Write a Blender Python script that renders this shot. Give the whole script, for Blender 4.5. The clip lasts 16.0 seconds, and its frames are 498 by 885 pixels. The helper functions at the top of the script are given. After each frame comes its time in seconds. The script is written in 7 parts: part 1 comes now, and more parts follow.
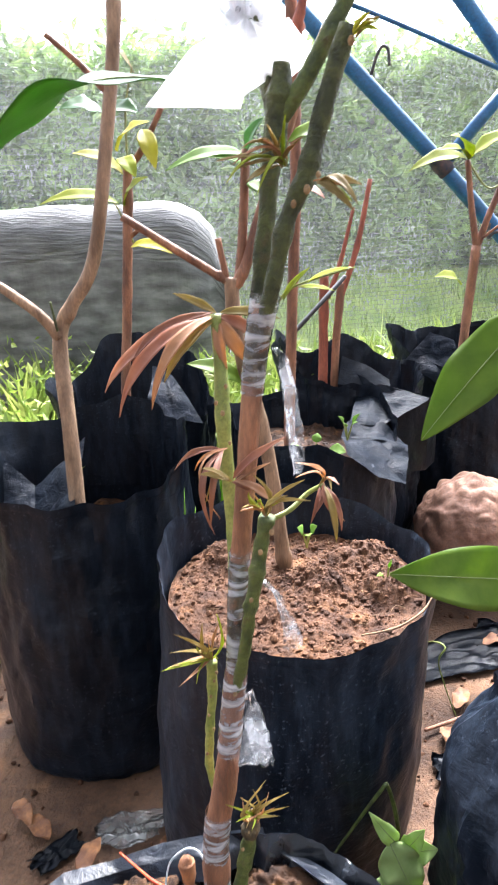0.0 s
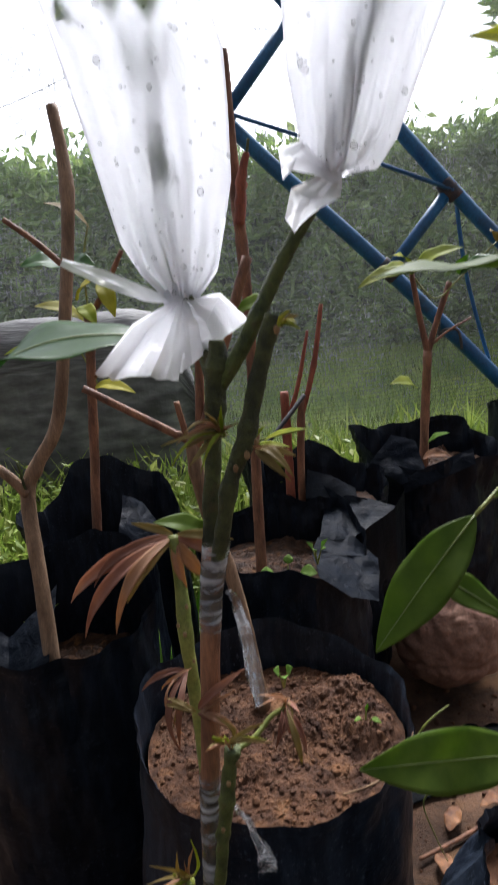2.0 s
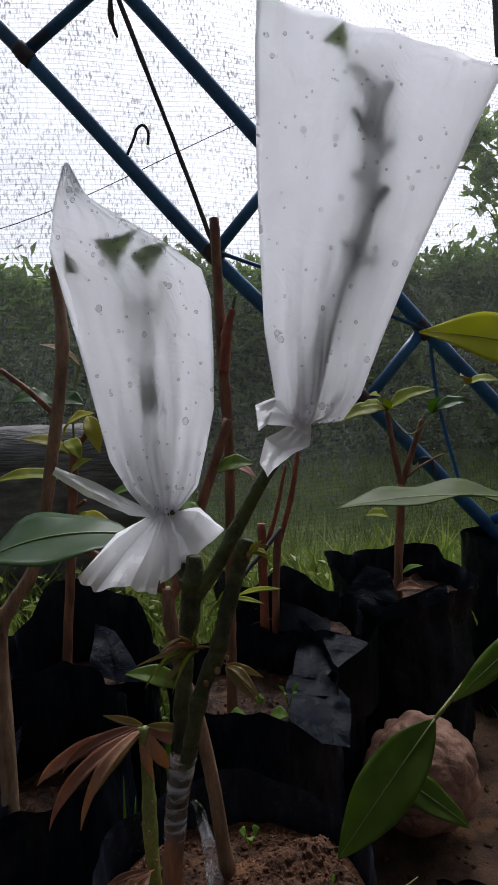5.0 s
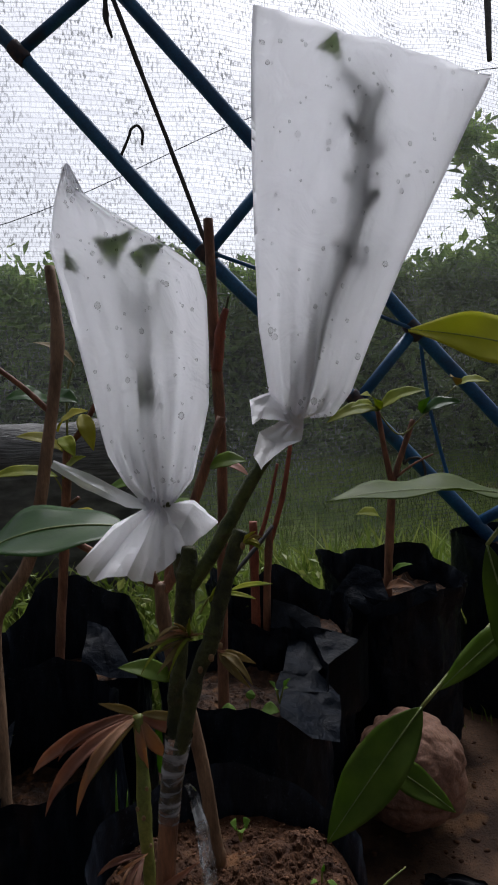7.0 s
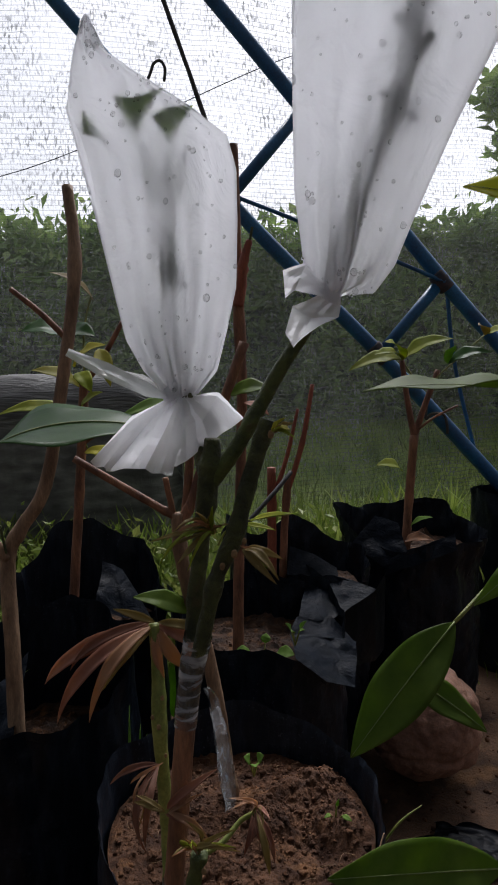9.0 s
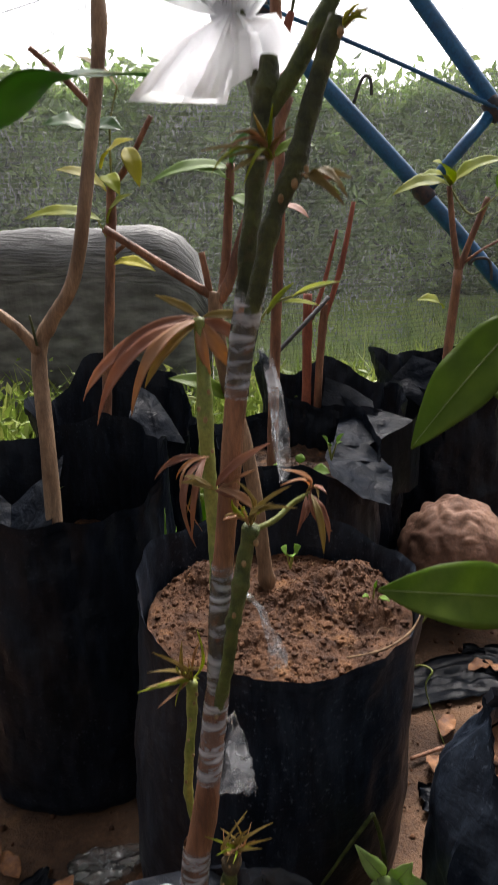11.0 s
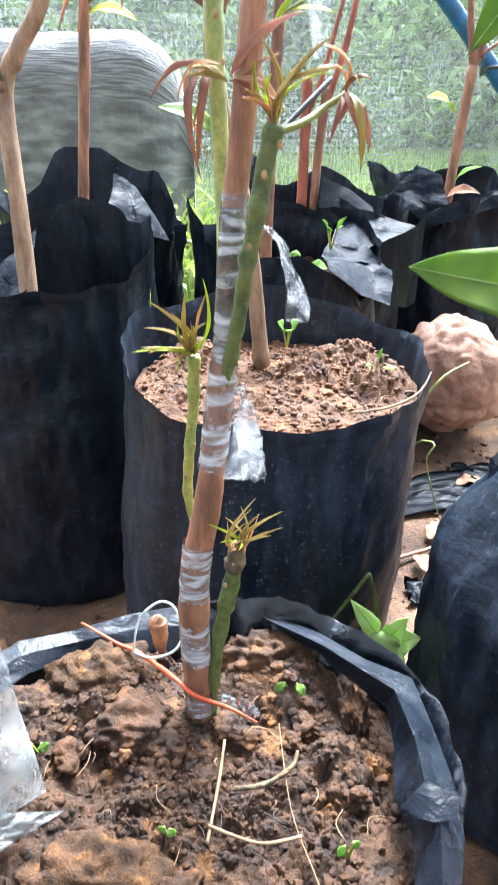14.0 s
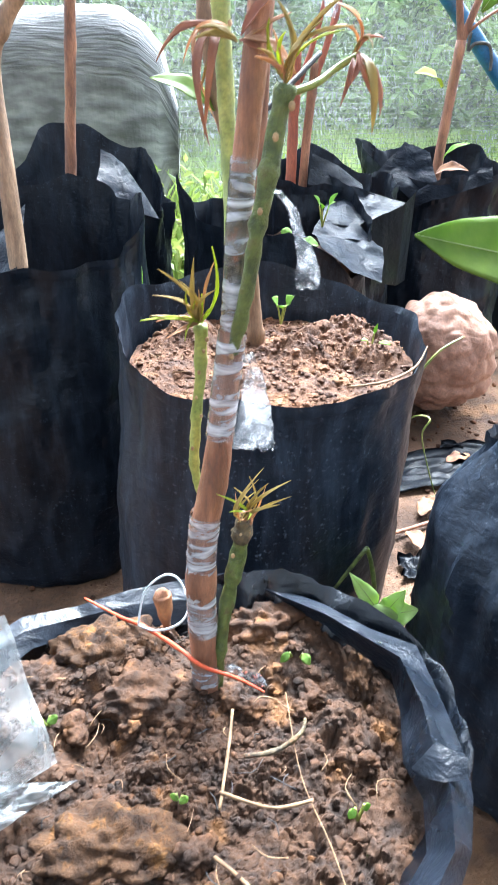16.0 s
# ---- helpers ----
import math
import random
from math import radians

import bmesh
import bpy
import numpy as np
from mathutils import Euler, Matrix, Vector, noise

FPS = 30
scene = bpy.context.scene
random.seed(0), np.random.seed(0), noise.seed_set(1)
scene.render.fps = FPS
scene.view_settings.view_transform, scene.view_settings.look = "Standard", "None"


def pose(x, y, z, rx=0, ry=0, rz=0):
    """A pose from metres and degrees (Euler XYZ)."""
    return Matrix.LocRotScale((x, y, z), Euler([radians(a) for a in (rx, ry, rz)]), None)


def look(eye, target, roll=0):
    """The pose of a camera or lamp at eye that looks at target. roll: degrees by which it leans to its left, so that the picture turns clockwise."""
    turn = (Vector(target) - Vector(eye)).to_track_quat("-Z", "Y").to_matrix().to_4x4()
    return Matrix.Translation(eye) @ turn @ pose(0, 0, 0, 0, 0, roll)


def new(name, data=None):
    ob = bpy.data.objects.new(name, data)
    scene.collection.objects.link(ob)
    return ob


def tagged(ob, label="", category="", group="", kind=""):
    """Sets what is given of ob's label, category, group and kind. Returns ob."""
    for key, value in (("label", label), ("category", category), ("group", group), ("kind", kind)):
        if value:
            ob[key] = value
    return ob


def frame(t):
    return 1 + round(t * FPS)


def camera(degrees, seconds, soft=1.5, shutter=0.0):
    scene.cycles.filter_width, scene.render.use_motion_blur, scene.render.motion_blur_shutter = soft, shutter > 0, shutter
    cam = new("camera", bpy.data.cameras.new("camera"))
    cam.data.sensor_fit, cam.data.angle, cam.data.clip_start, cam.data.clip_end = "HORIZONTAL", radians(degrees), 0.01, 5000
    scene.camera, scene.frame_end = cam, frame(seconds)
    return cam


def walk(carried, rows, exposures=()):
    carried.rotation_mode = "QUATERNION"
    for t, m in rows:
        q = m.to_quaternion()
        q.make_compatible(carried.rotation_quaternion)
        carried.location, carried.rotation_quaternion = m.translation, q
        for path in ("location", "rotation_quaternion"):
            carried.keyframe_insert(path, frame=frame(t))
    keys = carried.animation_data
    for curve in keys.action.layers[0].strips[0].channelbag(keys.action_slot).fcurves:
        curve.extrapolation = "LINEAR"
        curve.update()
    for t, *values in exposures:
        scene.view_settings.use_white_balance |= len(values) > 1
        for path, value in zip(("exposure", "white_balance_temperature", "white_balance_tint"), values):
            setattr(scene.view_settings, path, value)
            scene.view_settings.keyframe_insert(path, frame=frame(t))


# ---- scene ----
cam = camera(40.6, 16.0, 1.6, 0.5)
PATH = [
    (0, (0.083, 0.057, 0.843), (-0.025, 1.957, 0.230), -1.8),
    (0.5, (0.089, 0.064, 0.864), (0.031, 1.987, 0.318), -2.9),
    (1, (0.093, 0.061, 0.909), (0.073, 2.016, 0.488), -3.2),
    (1.5, (0.101, 0.067, 0.925), (0.052, 2.0, 0.415), -6.4),
    (2, (0.103, 0.062, 0.947), (0.075, 2.016, 0.524), -5.0),
    (2.5, (0.097, 0.061, 0.973), (0.08, 2.032, 0.63), -3.9),
    (3, (0.093, 0.062, 0.977), (0.085, 2.036, 0.656), -3.3),
    (3.5, (0.096, 0.053, 0.991), (0.137, 2.037, 0.739), -2.5),
    (4, (0.104, 0.047, 1.006), (0.149, 2.037, 0.81), -2.7),
    (6.5, (0.113, 0.031, 1.031), (0.171, 2.026, 0.896), -2.2),
    (7, (0.109, 0.028, 1.021), (0.184, 2.021, 0.874), -2.2),
    (7.5, (0.11, 0.043, 1.007), (0.216, 2.032, 0.823), -1.3),
    (8, (0.109, 0.055, 0.993), (0.173, 2.042, 0.778), -1.9),
    (10.3, (0.085, 0.056, 0.884), (0.061, 2.024, 0.527), 0.1),
    (10.5, (0.083, 0.063, 0.861), (0.041, 2.018, 0.442), -0.2),
    (11, (0.081, 0.07, 0.826), (0.027, 1.996, 0.289), -1.0),
    (11.5, (0.079, 0.074, 0.793), (0.028, 1.978, 0.184), -0.8),
    (12, (0.079, 0.079, 0.761), (0.047, 1.953, 0.064), -0.6),
    (12.5, (0.073, 0.074, 0.748), (0.041, 1.941, 0.033), -0.4),
    (13, (0.069, 0.078, 0.722), (0.074, 1.921, -0.054), 0.3),
    (13.5, (0.065, 0.079, 0.7), (0.092, 1.912, -0.099), 0.5),
    (14, (0.059, 0.085, 0.678), (0.073, 1.889, -0.186), 0.8),
    (14.5, (0.062, 0.086, 0.668), (0.085, 1.875, -0.227), 0.9),
    (15, (0.059, 0.083, 0.675), (0.07, 1.879, -0.205), 0.9),
    (15.5, (0.06, 0.084, 0.679), (0.084, 1.881, -0.198), 0.7),
    (16, (0.045, 0.082, 0.67), (0.107, 1.864, -0.236), 0.9),
]
EXPOSURES = [(t, stops, kelvin, 14 if t < 12.2 else 6) for t, stops, kelvin in ((0, 3.8, 5950), (0.5, 3.3, 6000), (1.0, 2.4, 6050), (1.5, 2.1, 6050), (2.5, 1.35, 6050), (4, 0.75, 6050), (7, 0.35, 6100), (8, 0.45, 6100), (10.5, 1.2, 6500), (11, 1.95, 6600), (11.5, 3.0, 6500), (12, 3.65, 6150), (12.5, 4.05, 5900), (13.5, 4.3, 5650), (16, 4.38, 5500))]
walk(cam, [(t, look(eye, target, roll)) for t, eye, target, roll in PATH], EXPOSURES)

# ---- world, sun, exposure ----
world = bpy.data.worlds.new("overcast_sky")
scene.world = world
world.use_nodes = True
wn, wl = world.node_tree.nodes, world.node_tree.links
sky = wn.new("ShaderNodeTexSky")
sky.sky_type, sky.sun_disc = "NISHITA", False
sky.sun_elevation, sky.sun_rotation = radians(54), radians(11)
sky.dust_density, sky.air_density = 3.0, 1.0
pale = wn.new("ShaderNodeHueSaturation")
pale.inputs["Saturation"].default_value = 0.18
wl.new(sky.outputs[0], pale.inputs["Color"])
wl.new(pale.outputs[0], wn["Background"].inputs["Color"])
wn["Background"].inputs["Strength"].default_value = 0.12

sun_data = bpy.data.lights.new("sun", "SUN")
sun_data.energy, sun_data.angle, sun_data.color = 2.0, radians(30), (1.0, 0.97, 0.92)
sun = new("sun", sun_data)
sun.matrix_world = look((0.7, 3.5, 4.9), (0, 0, 0))


# ---- materials ----
def base_material(name, rough=0.6, metallic=0.0, specular=0.5):
    m = bpy.data.materials.new(name)
    m.use_nodes = True
    b = m.node_tree.nodes["Principled BSDF"]
    b.inputs["Roughness"].default_value = rough
    b.inputs["Metallic"].default_value = metallic
    b.inputs["Specular IOR Level"].default_value = specular
    return m, m.node_tree.nodes, m.node_tree.links, b


def noise_node(m, scale, detail=4.0, rough=0.55, stretch=None, distort=0.0):
    n, l = m.node_tree.nodes, m.node_tree.links
    tc = n.new("ShaderNodeTexCoord")
    out = tc.outputs["Object"]
    if stretch:
        mp = n.new("ShaderNodeMapping")
        mp.inputs["Scale"].default_value = stretch
        l.new(out, mp.inputs["Vector"])
        out = mp.outputs[0]
    t = n.new("ShaderNodeTexNoise")
    t.inputs["Scale"].default_value, t.inputs["Detail"].default_value = scale, detail
    t.inputs["Roughness"].default_value, t.inputs["Distortion"].default_value = rough, distort
    l.new(out, t.inputs["Vector"])
    return t


def ramp_node(m, source, stops):
    n, l = m.node_tree.nodes, m.node_tree.links
    r = n.new("ShaderNodeValToRGB")
    e = r.color_ramp.elements
    while len(e) < len(stops):
        e.new(0.5)
    for el, (p, c) in zip(e, stops):
        el.position, el.color = p, (*c, 1) if len(c) == 3 else c
    l.new(source, r.inputs[0])
    return r


def mix_colour(m, fac, a, b, mode="MIX"):
    n, l = m.node_tree.nodes, m.node_tree.links
    x = n.new("ShaderNodeMix")
    x.data_type, x.blend_type = "RGBA", mode
    for socket, v in ((0, fac), (6, a), (7, b)):
        if hasattr(v, "links"):
            l.new(v, x.inputs[socket])
        else:
            x.inputs[socket].default_value = v if socket == 0 else (*v, 1)
    return x.outputs[2]


def add_bump(m, bsdf, source, strength, distance, prior=None):
    n, l = m.node_tree.nodes, m.node_tree.links
    b = n.new("ShaderNodeBump")
    b.inputs["Strength"].default_value, b.inputs["Distance"].default_value = strength, distance
    l.new(source, b.inputs["Height"])
    if prior:
        l.new(prior.outputs[0], b.inputs["Normal"])
    l.new(b.outputs[0], bsdf.inputs["Normal"])
    return b


def mottled(name, dark, light, rough=0.6, coarse=20, fine=200, bump=0.4, depth=0.002, stretch=None, patch=None, patch_scale=12, specular=0.5):
    """Two scales of colour variation, fine relief and, where given, patches of a third colour."""
    m, n, l, b = base_material(name, rough, 0.0, specular)
    a, f = noise_node(m, coarse, 4, stretch=stretch), noise_node(m, fine, 5, 0.65, stretch=stretch)
    ca = ramp_node(m, a.outputs[0], [(0.35, dark), (0.68, light)])
    cf = ramp_node(m, f.outputs[0], [(0.3, (0.55, 0.55, 0.55)), (0.7, (1.25, 1.25, 1.25))])
    col = mix_colour(m, 0.8, ca.outputs[0], cf.outputs[0], "MULTIPLY")
    if patch:
        p = noise_node(m, patch_scale, 3, 0.6)
        pr = ramp_node(m, p.outputs[0], [(0.58, (0, 0, 0)), (0.72, (0.8, 0.8, 0.8))])
        col = mix_colour(m, pr.outputs[0], col, patch)
    l.new(col, b.inputs["Base Color"])
    rr = ramp_node(m, f.outputs[0], [(0.3, (rough * 0.8,) * 3), (0.7, (min(1, rough * 1.2),) * 3)])
    l.new(rr.outputs[0], b.inputs["Roughness"])
    k = add_bump(m, b, a.outputs[0], bump, depth * 2)
    add_bump(m, b, f.outputs[0], bump, depth, k)
    return m


def crumbs(m):
    """Lets loose crumbs of earth differ in tone."""
    n, l = m.node_tree.nodes, m.node_tree.links
    b = n["Principled BSDF"]
    old = b.inputs["Base Color"].links[0].from_socket
    g = n.new("ShaderNodeNewGeometry")
    r = ramp_node(m, g.outputs["Random Per Island"], [(0.0, (0.75, 0.75, 0.75)), (0.7, (1.05, 1.03, 1.0)), (1.0, (1.28, 1.22, 1.15))])
    l.new(mix_colour(m, 1.0, old, r.outputs[0], "MULTIPLY"), b.inputs["Base Color"])
    return m


def leaf_material(name, dark, light, thin=0.35, rough=0.35):
    """Leaf: green with mottling, light coming through."""
    m, n, l, b = base_material(name, rough + 0.15, 0.0, 0.22)
    a, f = noise_node(m, 35, 4), noise_node(m, 400, 3)
    oi = n.new("ShaderNodeObjectInfo")
    ca = ramp_node(m, a.outputs[0], [(0.3, dark), (0.72, light)])
    hv = n.new("ShaderNodeHueSaturation")
    mr = n.new("ShaderNodeMapRange")
    mr.inputs["To Min"].default_value, mr.inputs["To Max"].default_value = 0.78, 1.2
    l.new(oi.outputs["Random"], mr.inputs["Value"])
    l.new(mr.outputs[0], hv.inputs["Value"])
    l.new(ca.outputs[0], hv.inputs["Color"])
    l.new(hv.outputs[0], b.inputs["Base Color"])
    add_bump(m, b, f.outputs[0], 0.25, 0.0006)
    tr, mx = n.new("ShaderNodeBsdfTranslucent"), n.new("ShaderNodeMixShader")
    bright = mix_colour(m, 1.0, hv.outputs[0], (1.5, 1.6, 0.7), "MULTIPLY")
    l.new(bright, tr.inputs["Color"])
    mx.inputs[0].default_value = thin
    l.new(b.outputs[0], mx.inputs[1]), l.new(tr.outputs[0], mx.inputs[2])
    l.new(mx.outputs[0], n["Material Output"].inputs["Surface"])
    return m


def island_leaves(name, stops, thin=0.3, rough=0.5):
    m, n, l, b = base_material(name, rough)
    g = n.new("ShaderNodeNewGeometry")
    c = ramp_node(m, g.outputs["Random Per Island"], stops)
    big = noise_node(m, 1.6, 3)
    br = ramp_node(m, big.outputs[0], [(0.35, (0.55, 0.55, 0.55)), (0.65, (1.2, 1.2, 1.1))])
    col = mix_colour(m, 1.0, c.outputs[0], br.outputs[0], "MULTIPLY")
    l.new(col, b.inputs["Base Color"])
    tr, mx = n.new("ShaderNodeBsdfTranslucent"), n.new("ShaderNodeMixShader")
    l.new(col, tr.inputs["Color"])
    mx.inputs[0].default_value = thin
    l.new(b.outputs[0], mx.inputs[1]), l.new(tr.outputs[0], mx.inputs[2])
    l.new(mx.outputs[0], n["Material Output"].inputs["Surface"])
    return m


def black_plastic(name, dust=0.5, gloss=0.36, specular=0.35, spread=0.25, tone=1.0, relief=0.016):
    """Black polythene film: glossy, creased, with dried splashes of soil. The blue in its colours stands for reflected
    sky; tone lightens the film.
    """
    m, n, l, b = base_material(name, 0.3, 0.0, specular)
    streak = noise_node(m, 22, 6, 0.65, stretch=(1, 1, 0.22))
    specks = noise_node(m, 190, 3, 0.6)
    crease = noise_node(m, 13, 3, 0.5, distort=0.2)
    film = ramp_node(m, streak.outputs[0], [(0.45, (0.006 * tone, 0.009 * tone, 0.015 * tone)), (0.8, (0.017 * tone, 0.024 * tone, 0.038 * tone))])
    sr = ramp_node(m, specks.outputs[0], [(0.60, (0, 0, 0)), (0.74, (dust, dust, dust))])
    where = ramp_node(m, noise_node(m, 7, 3).outputs[0], [(0.42, (0, 0, 0)), (0.62, (1, 1, 1))])
    dirt = mix_colour(m, 1.0, sr.outputs[0], where.outputs[0], "MULTIPLY")
    fine = noise_node(m, 70, 6, 0.7, stretch=(1, 1, 0.18))
    scuff = ramp_node(m, fine.outputs[0], [(0.46, (0, 0, 0)), (0.74, (dust * 0.6,) * 3)])
    rubbed = mix_colour(m, scuff.outputs[0], film.outputs[0], (0.036, 0.05, 0.074))
    col = mix_colour(m, dirt, rubbed, (0.08, 0.098, 0.125))
    l.new(col, b.inputs["Base Color"])
    rr = ramp_node(m, streak.outputs[0], [(0.35, (gloss,) * 3), (0.7, (gloss + spread,) * 3)])
    l.new(rr.outputs[0], b.inputs["Roughness"])
    k = add_bump(m, b, crease.outputs[0], 0.3, relief)
    crinkle = noise_node(m, 42, 5, 0.6, stretch=(1, 1, 1.9), distort=0.6)
    k = add_bump(m, b, crinkle.outputs[0], 0.35, relief * 0.3, k)
    add_bump(m, b, specks.outputs[0], 0.15, 0.001, k)
    return m


def film_material(name, clear, tint, rough=0.2, grain=26, relief=0.004, stretch=None, scatter=0.3, veil=(1.15, 0.8), span=(0.36, 0.66)):
    """Thin wet polythene: part clear, part milky, with a sheen; on the wound tape the milky bands paint highlights."""
    m, n, l, b = base_material(name, rough)
    l.remove(n["Material Output"].inputs["Surface"].links[0])
    cloud = noise_node(m, grain, 4, 0.55, stretch=stretch, distort=0.8)
    t, d, s, g = (n.new("ShaderNodeBsdf" + k) for k in ("Transparent", "Translucent", "Diffuse", "Glossy"))
    t.inputs["Color"].default_value = (0.96, 0.97, 0.98, 1)
    d.inputs["Color"].default_value = s.inputs["Color"].default_value = (*tint, 1)
    g.inputs["Roughness"].default_value = rough
    bump = n.new("ShaderNodeBump")
    bump.inputs["Strength"].default_value, bump.inputs["Distance"].default_value = 0.6, relief
    l.new(cloud.outputs[0], bump.inputs["Height"])
    for q in (d, s, g):
        l.new(bump.outputs[0], q.inputs["Normal"])
    milk, m1, m2 = (n.new("ShaderNodeMixShader") for _ in range(3))
    milk.inputs[0].default_value = scatter
    l.new(d.outputs[0], milk.inputs[1]), l.new(s.outputs[0], milk.inputs[2])
    cr = ramp_node(m, cloud.outputs[0], [(span[0], (1 - clear * veil[0],) * 3), (span[1], (1 - clear * veil[1],) * 3)])
    l.new(cr.outputs[0], m1.inputs[0])
    l.new(t.outputs[0], m1.inputs[1]), l.new(milk.outputs[0], m1.inputs[2])
    fr = n.new("ShaderNodeFresnel")
    fr.inputs["IOR"].default_value = 1.35
    l.new(bump.outputs[0], fr.inputs["Normal"])
    l.new(fr.outputs[0], m2.inputs[0])
    l.new(m1.outputs[0], m2.inputs[1]), l.new(g.outputs[0], m2.inputs[2])
    l.new(m2.outputs[0], n["Material Output"].inputs["Surface"])
    return m


def frosted_film(name, tint):
    """Misted polythene: light goes through but is scattered, so that what is inside blurs."""
    m, n, l, b = base_material(name, 0.3)
    l.remove(n["Material Output"].inputs["Surface"].links[0])
    cloud, fine = noise_node(m, 24, 4, 0.55, distort=1.2), noise_node(m, 140, 3)
    bump = n.new("ShaderNodeBump")
    bump.inputs["Strength"].default_value, bump.inputs["Distance"].default_value = 0.6, 0.006
    l.new(cloud.outputs[0], bump.inputs["Height"])
    r, d, s, g = (n.new("ShaderNodeBsdf" + k) for k in ("Refraction", "Translucent", "Diffuse", "Glossy"))
    r.inputs["Roughness"].default_value, r.inputs["IOR"].default_value = 0.36, 1.06
    r.inputs["Color"].default_value = (0.98, 0.98, 1, 1)
    d.inputs["Color"].default_value = s.inputs["Color"].default_value = (*tint, 1)
    g.inputs["Roughness"].default_value = 0.16
    for q in (d, s, g):
        l.new(bump.outputs[0], q.inputs["Normal"])
    m1, m2, m3 = (n.new("ShaderNodeMixShader") for _ in range(3))
    m1.inputs[0].default_value = 0.08
    l.new(d.outputs[0], m1.inputs[1]), l.new(s.outputs[0], m1.inputs[2])
    cr = ramp_node(m, cloud.outputs[0], [(0.3, (0.79,) * 3), (0.7, (0.93,) * 3)])
    l.new(cr.outputs[0], m2.inputs[0])
    l.new(r.outputs[0], m2.inputs[1]), l.new(m1.outputs[0], m2.inputs[2])
    m3.inputs[0].default_value = 0.07
    l.new(m2.outputs[0], m3.inputs[1]), l.new(g.outputs[0], m3.inputs[2])
    l.new(m3.outputs[0], n["Material Output"].inputs["Surface"])
    return m


def net_material(name, hole, thread, row=0.024, cell=0.35, dash=0.75, line=0.46):
    """Knitted shade net: rows of ladder stitches with holes between them."""
    m, n, l, b = base_material(name, 0.55)
    l.remove(n["Material Output"].inputs["Surface"].links[0])
    uv = n.new("ShaderNodeUVMap")
    wob = n.new("ShaderNodeTexNoise")
    wob.inputs["Scale"].default_value, wob.inputs["Detail"].default_value = 7, 4
    l.new(uv.outputs[0], wob.inputs["Vector"])
    add = n.new("ShaderNodeMix")
    add.data_type, add.blend_type = "RGBA", "LINEAR_LIGHT"
    add.inputs[0].default_value = 0.008
    l.new(uv.outputs[0], add.inputs[6]), l.new(wob.outputs["Color"], add.inputs[7])
    br = n.new("ShaderNodeTexBrick")
    br.inputs["Scale"].default_value = 1.0
    br.inputs["Brick Width"].default_value, br.inputs["Row Height"].default_value = cell, row
    br.inputs["Mortar Size"].default_value, br.inputs["Mortar Smooth"].default_value = 0.0028, 0.9
    br.inputs["Bias"].default_value = -0.35
    br.offset = 0.37
    br.inputs["Color1"].default_value = (hole[0],) * 3 + (1,)
    br.inputs["Color2"].default_value = (hole[1],) * 3 + (1,)
    br.inputs["Mortar"].default_value = (line, line, line, 1)
    l.new(add.outputs[2], br.inputs["Vector"])
    patch = n.new("ShaderNodeTexNoise")
    patch.inputs["Scale"].default_value, patch.inputs["Detail"].default_value = 2.2, 5
    l.new(uv.outputs[0], patch.inputs["Vector"])
    pr = ramp_node(m, patch.outputs[0], [(0.35, (0.8, 0.8, 0.8)), (0.7, (1.25, 1.25, 1.25))])
    mp, dn = n.new("ShaderNodeMapping"), n.new("ShaderNodeTexNoise")
    mp.inputs["Scale"].default_value = (95, 34, 1)
    dn.inputs["Scale"].default_value, dn.inputs["Detail"].default_value = 1.0, 2
    l.new(add.outputs[2], mp.inputs["Vector"]), l.new(mp.outputs[0], dn.inputs["Vector"])
    where = n.new("ShaderNodeTexNoise")
    where.inputs["Scale"].default_value, where.inputs["Detail"].default_value = 7, 4
    l.new(uv.outputs[0], where.inputs["Vector"])
    dr = ramp_node(m, dn.outputs[0], [(0.5, (0, 0, 0)), (0.64, (dash, dash, dash))])
    wr = ramp_node(m, where.outputs[0], [(0.36, (0.3, 0.3, 0.3)), (0.62, (1.2, 1.2, 1.2))])
    marks = mix_colour(m, 1.0, dr.outputs[0], wr.outputs[0], "MULTIPLY")
    weave = mix_colour(m, 1.0, br.outputs["Color"], marks, "SCREEN")
    fac = mix_colour(m, 1.0, weave, pr.outputs[0], "MULTIPLY")
    t, mx = n.new("ShaderNodeBsdfTransparent"), n.new("ShaderNodeMixShader")
    b.inputs["Base Color"].default_value = (*thread, 1)
    back, lit = n.new("ShaderNodeBsdfTranslucent"), n.new("ShaderNodeMixShader")
    back.inputs["Color"].default_value = (*thread, 1)
    lit.inputs[0].default_value = 0.4
    l.new(b.outputs[0], lit.inputs[1]), l.new(back.outputs[0], lit.inputs[2])
    l.new(fac, mx.inputs[0])
    l.new(t.outputs[0], mx.inputs[1]), l.new(lit.outputs[0], mx.inputs[2])
    l.new(mx.outputs[0], n["Material Output"].inputs["Surface"])
    return m


SOIL = mottled("loose_brown_soil", (0.018, 0.0082, 0.0038), (0.076, 0.0345, 0.0145), 0.8, 60, 420, 1.0, 0.0016, patch=(0.17, 0.075, 0.02), patch_scale=30, specular=0.3)
SOIL_ORANGE = mottled("orange_brown_clod", (0.021, 0.0095, 0.0042), (0.084, 0.040, 0.0165), 0.85, 90, 600, 1.0, 0.0016, patch=(0.17, 0.078, 0.02), patch_scale=75, specular=0.25)
SOIL_PALE = mottled("crumbly_reddish_soil", (0.043, 0.0178, 0.0085), (0.135, 0.064, 0.032), 0.85, 40, 380, 0.9, 0.002, patch=(0.24, 0.115, 0.05), patch_scale=26, specular=0.25)
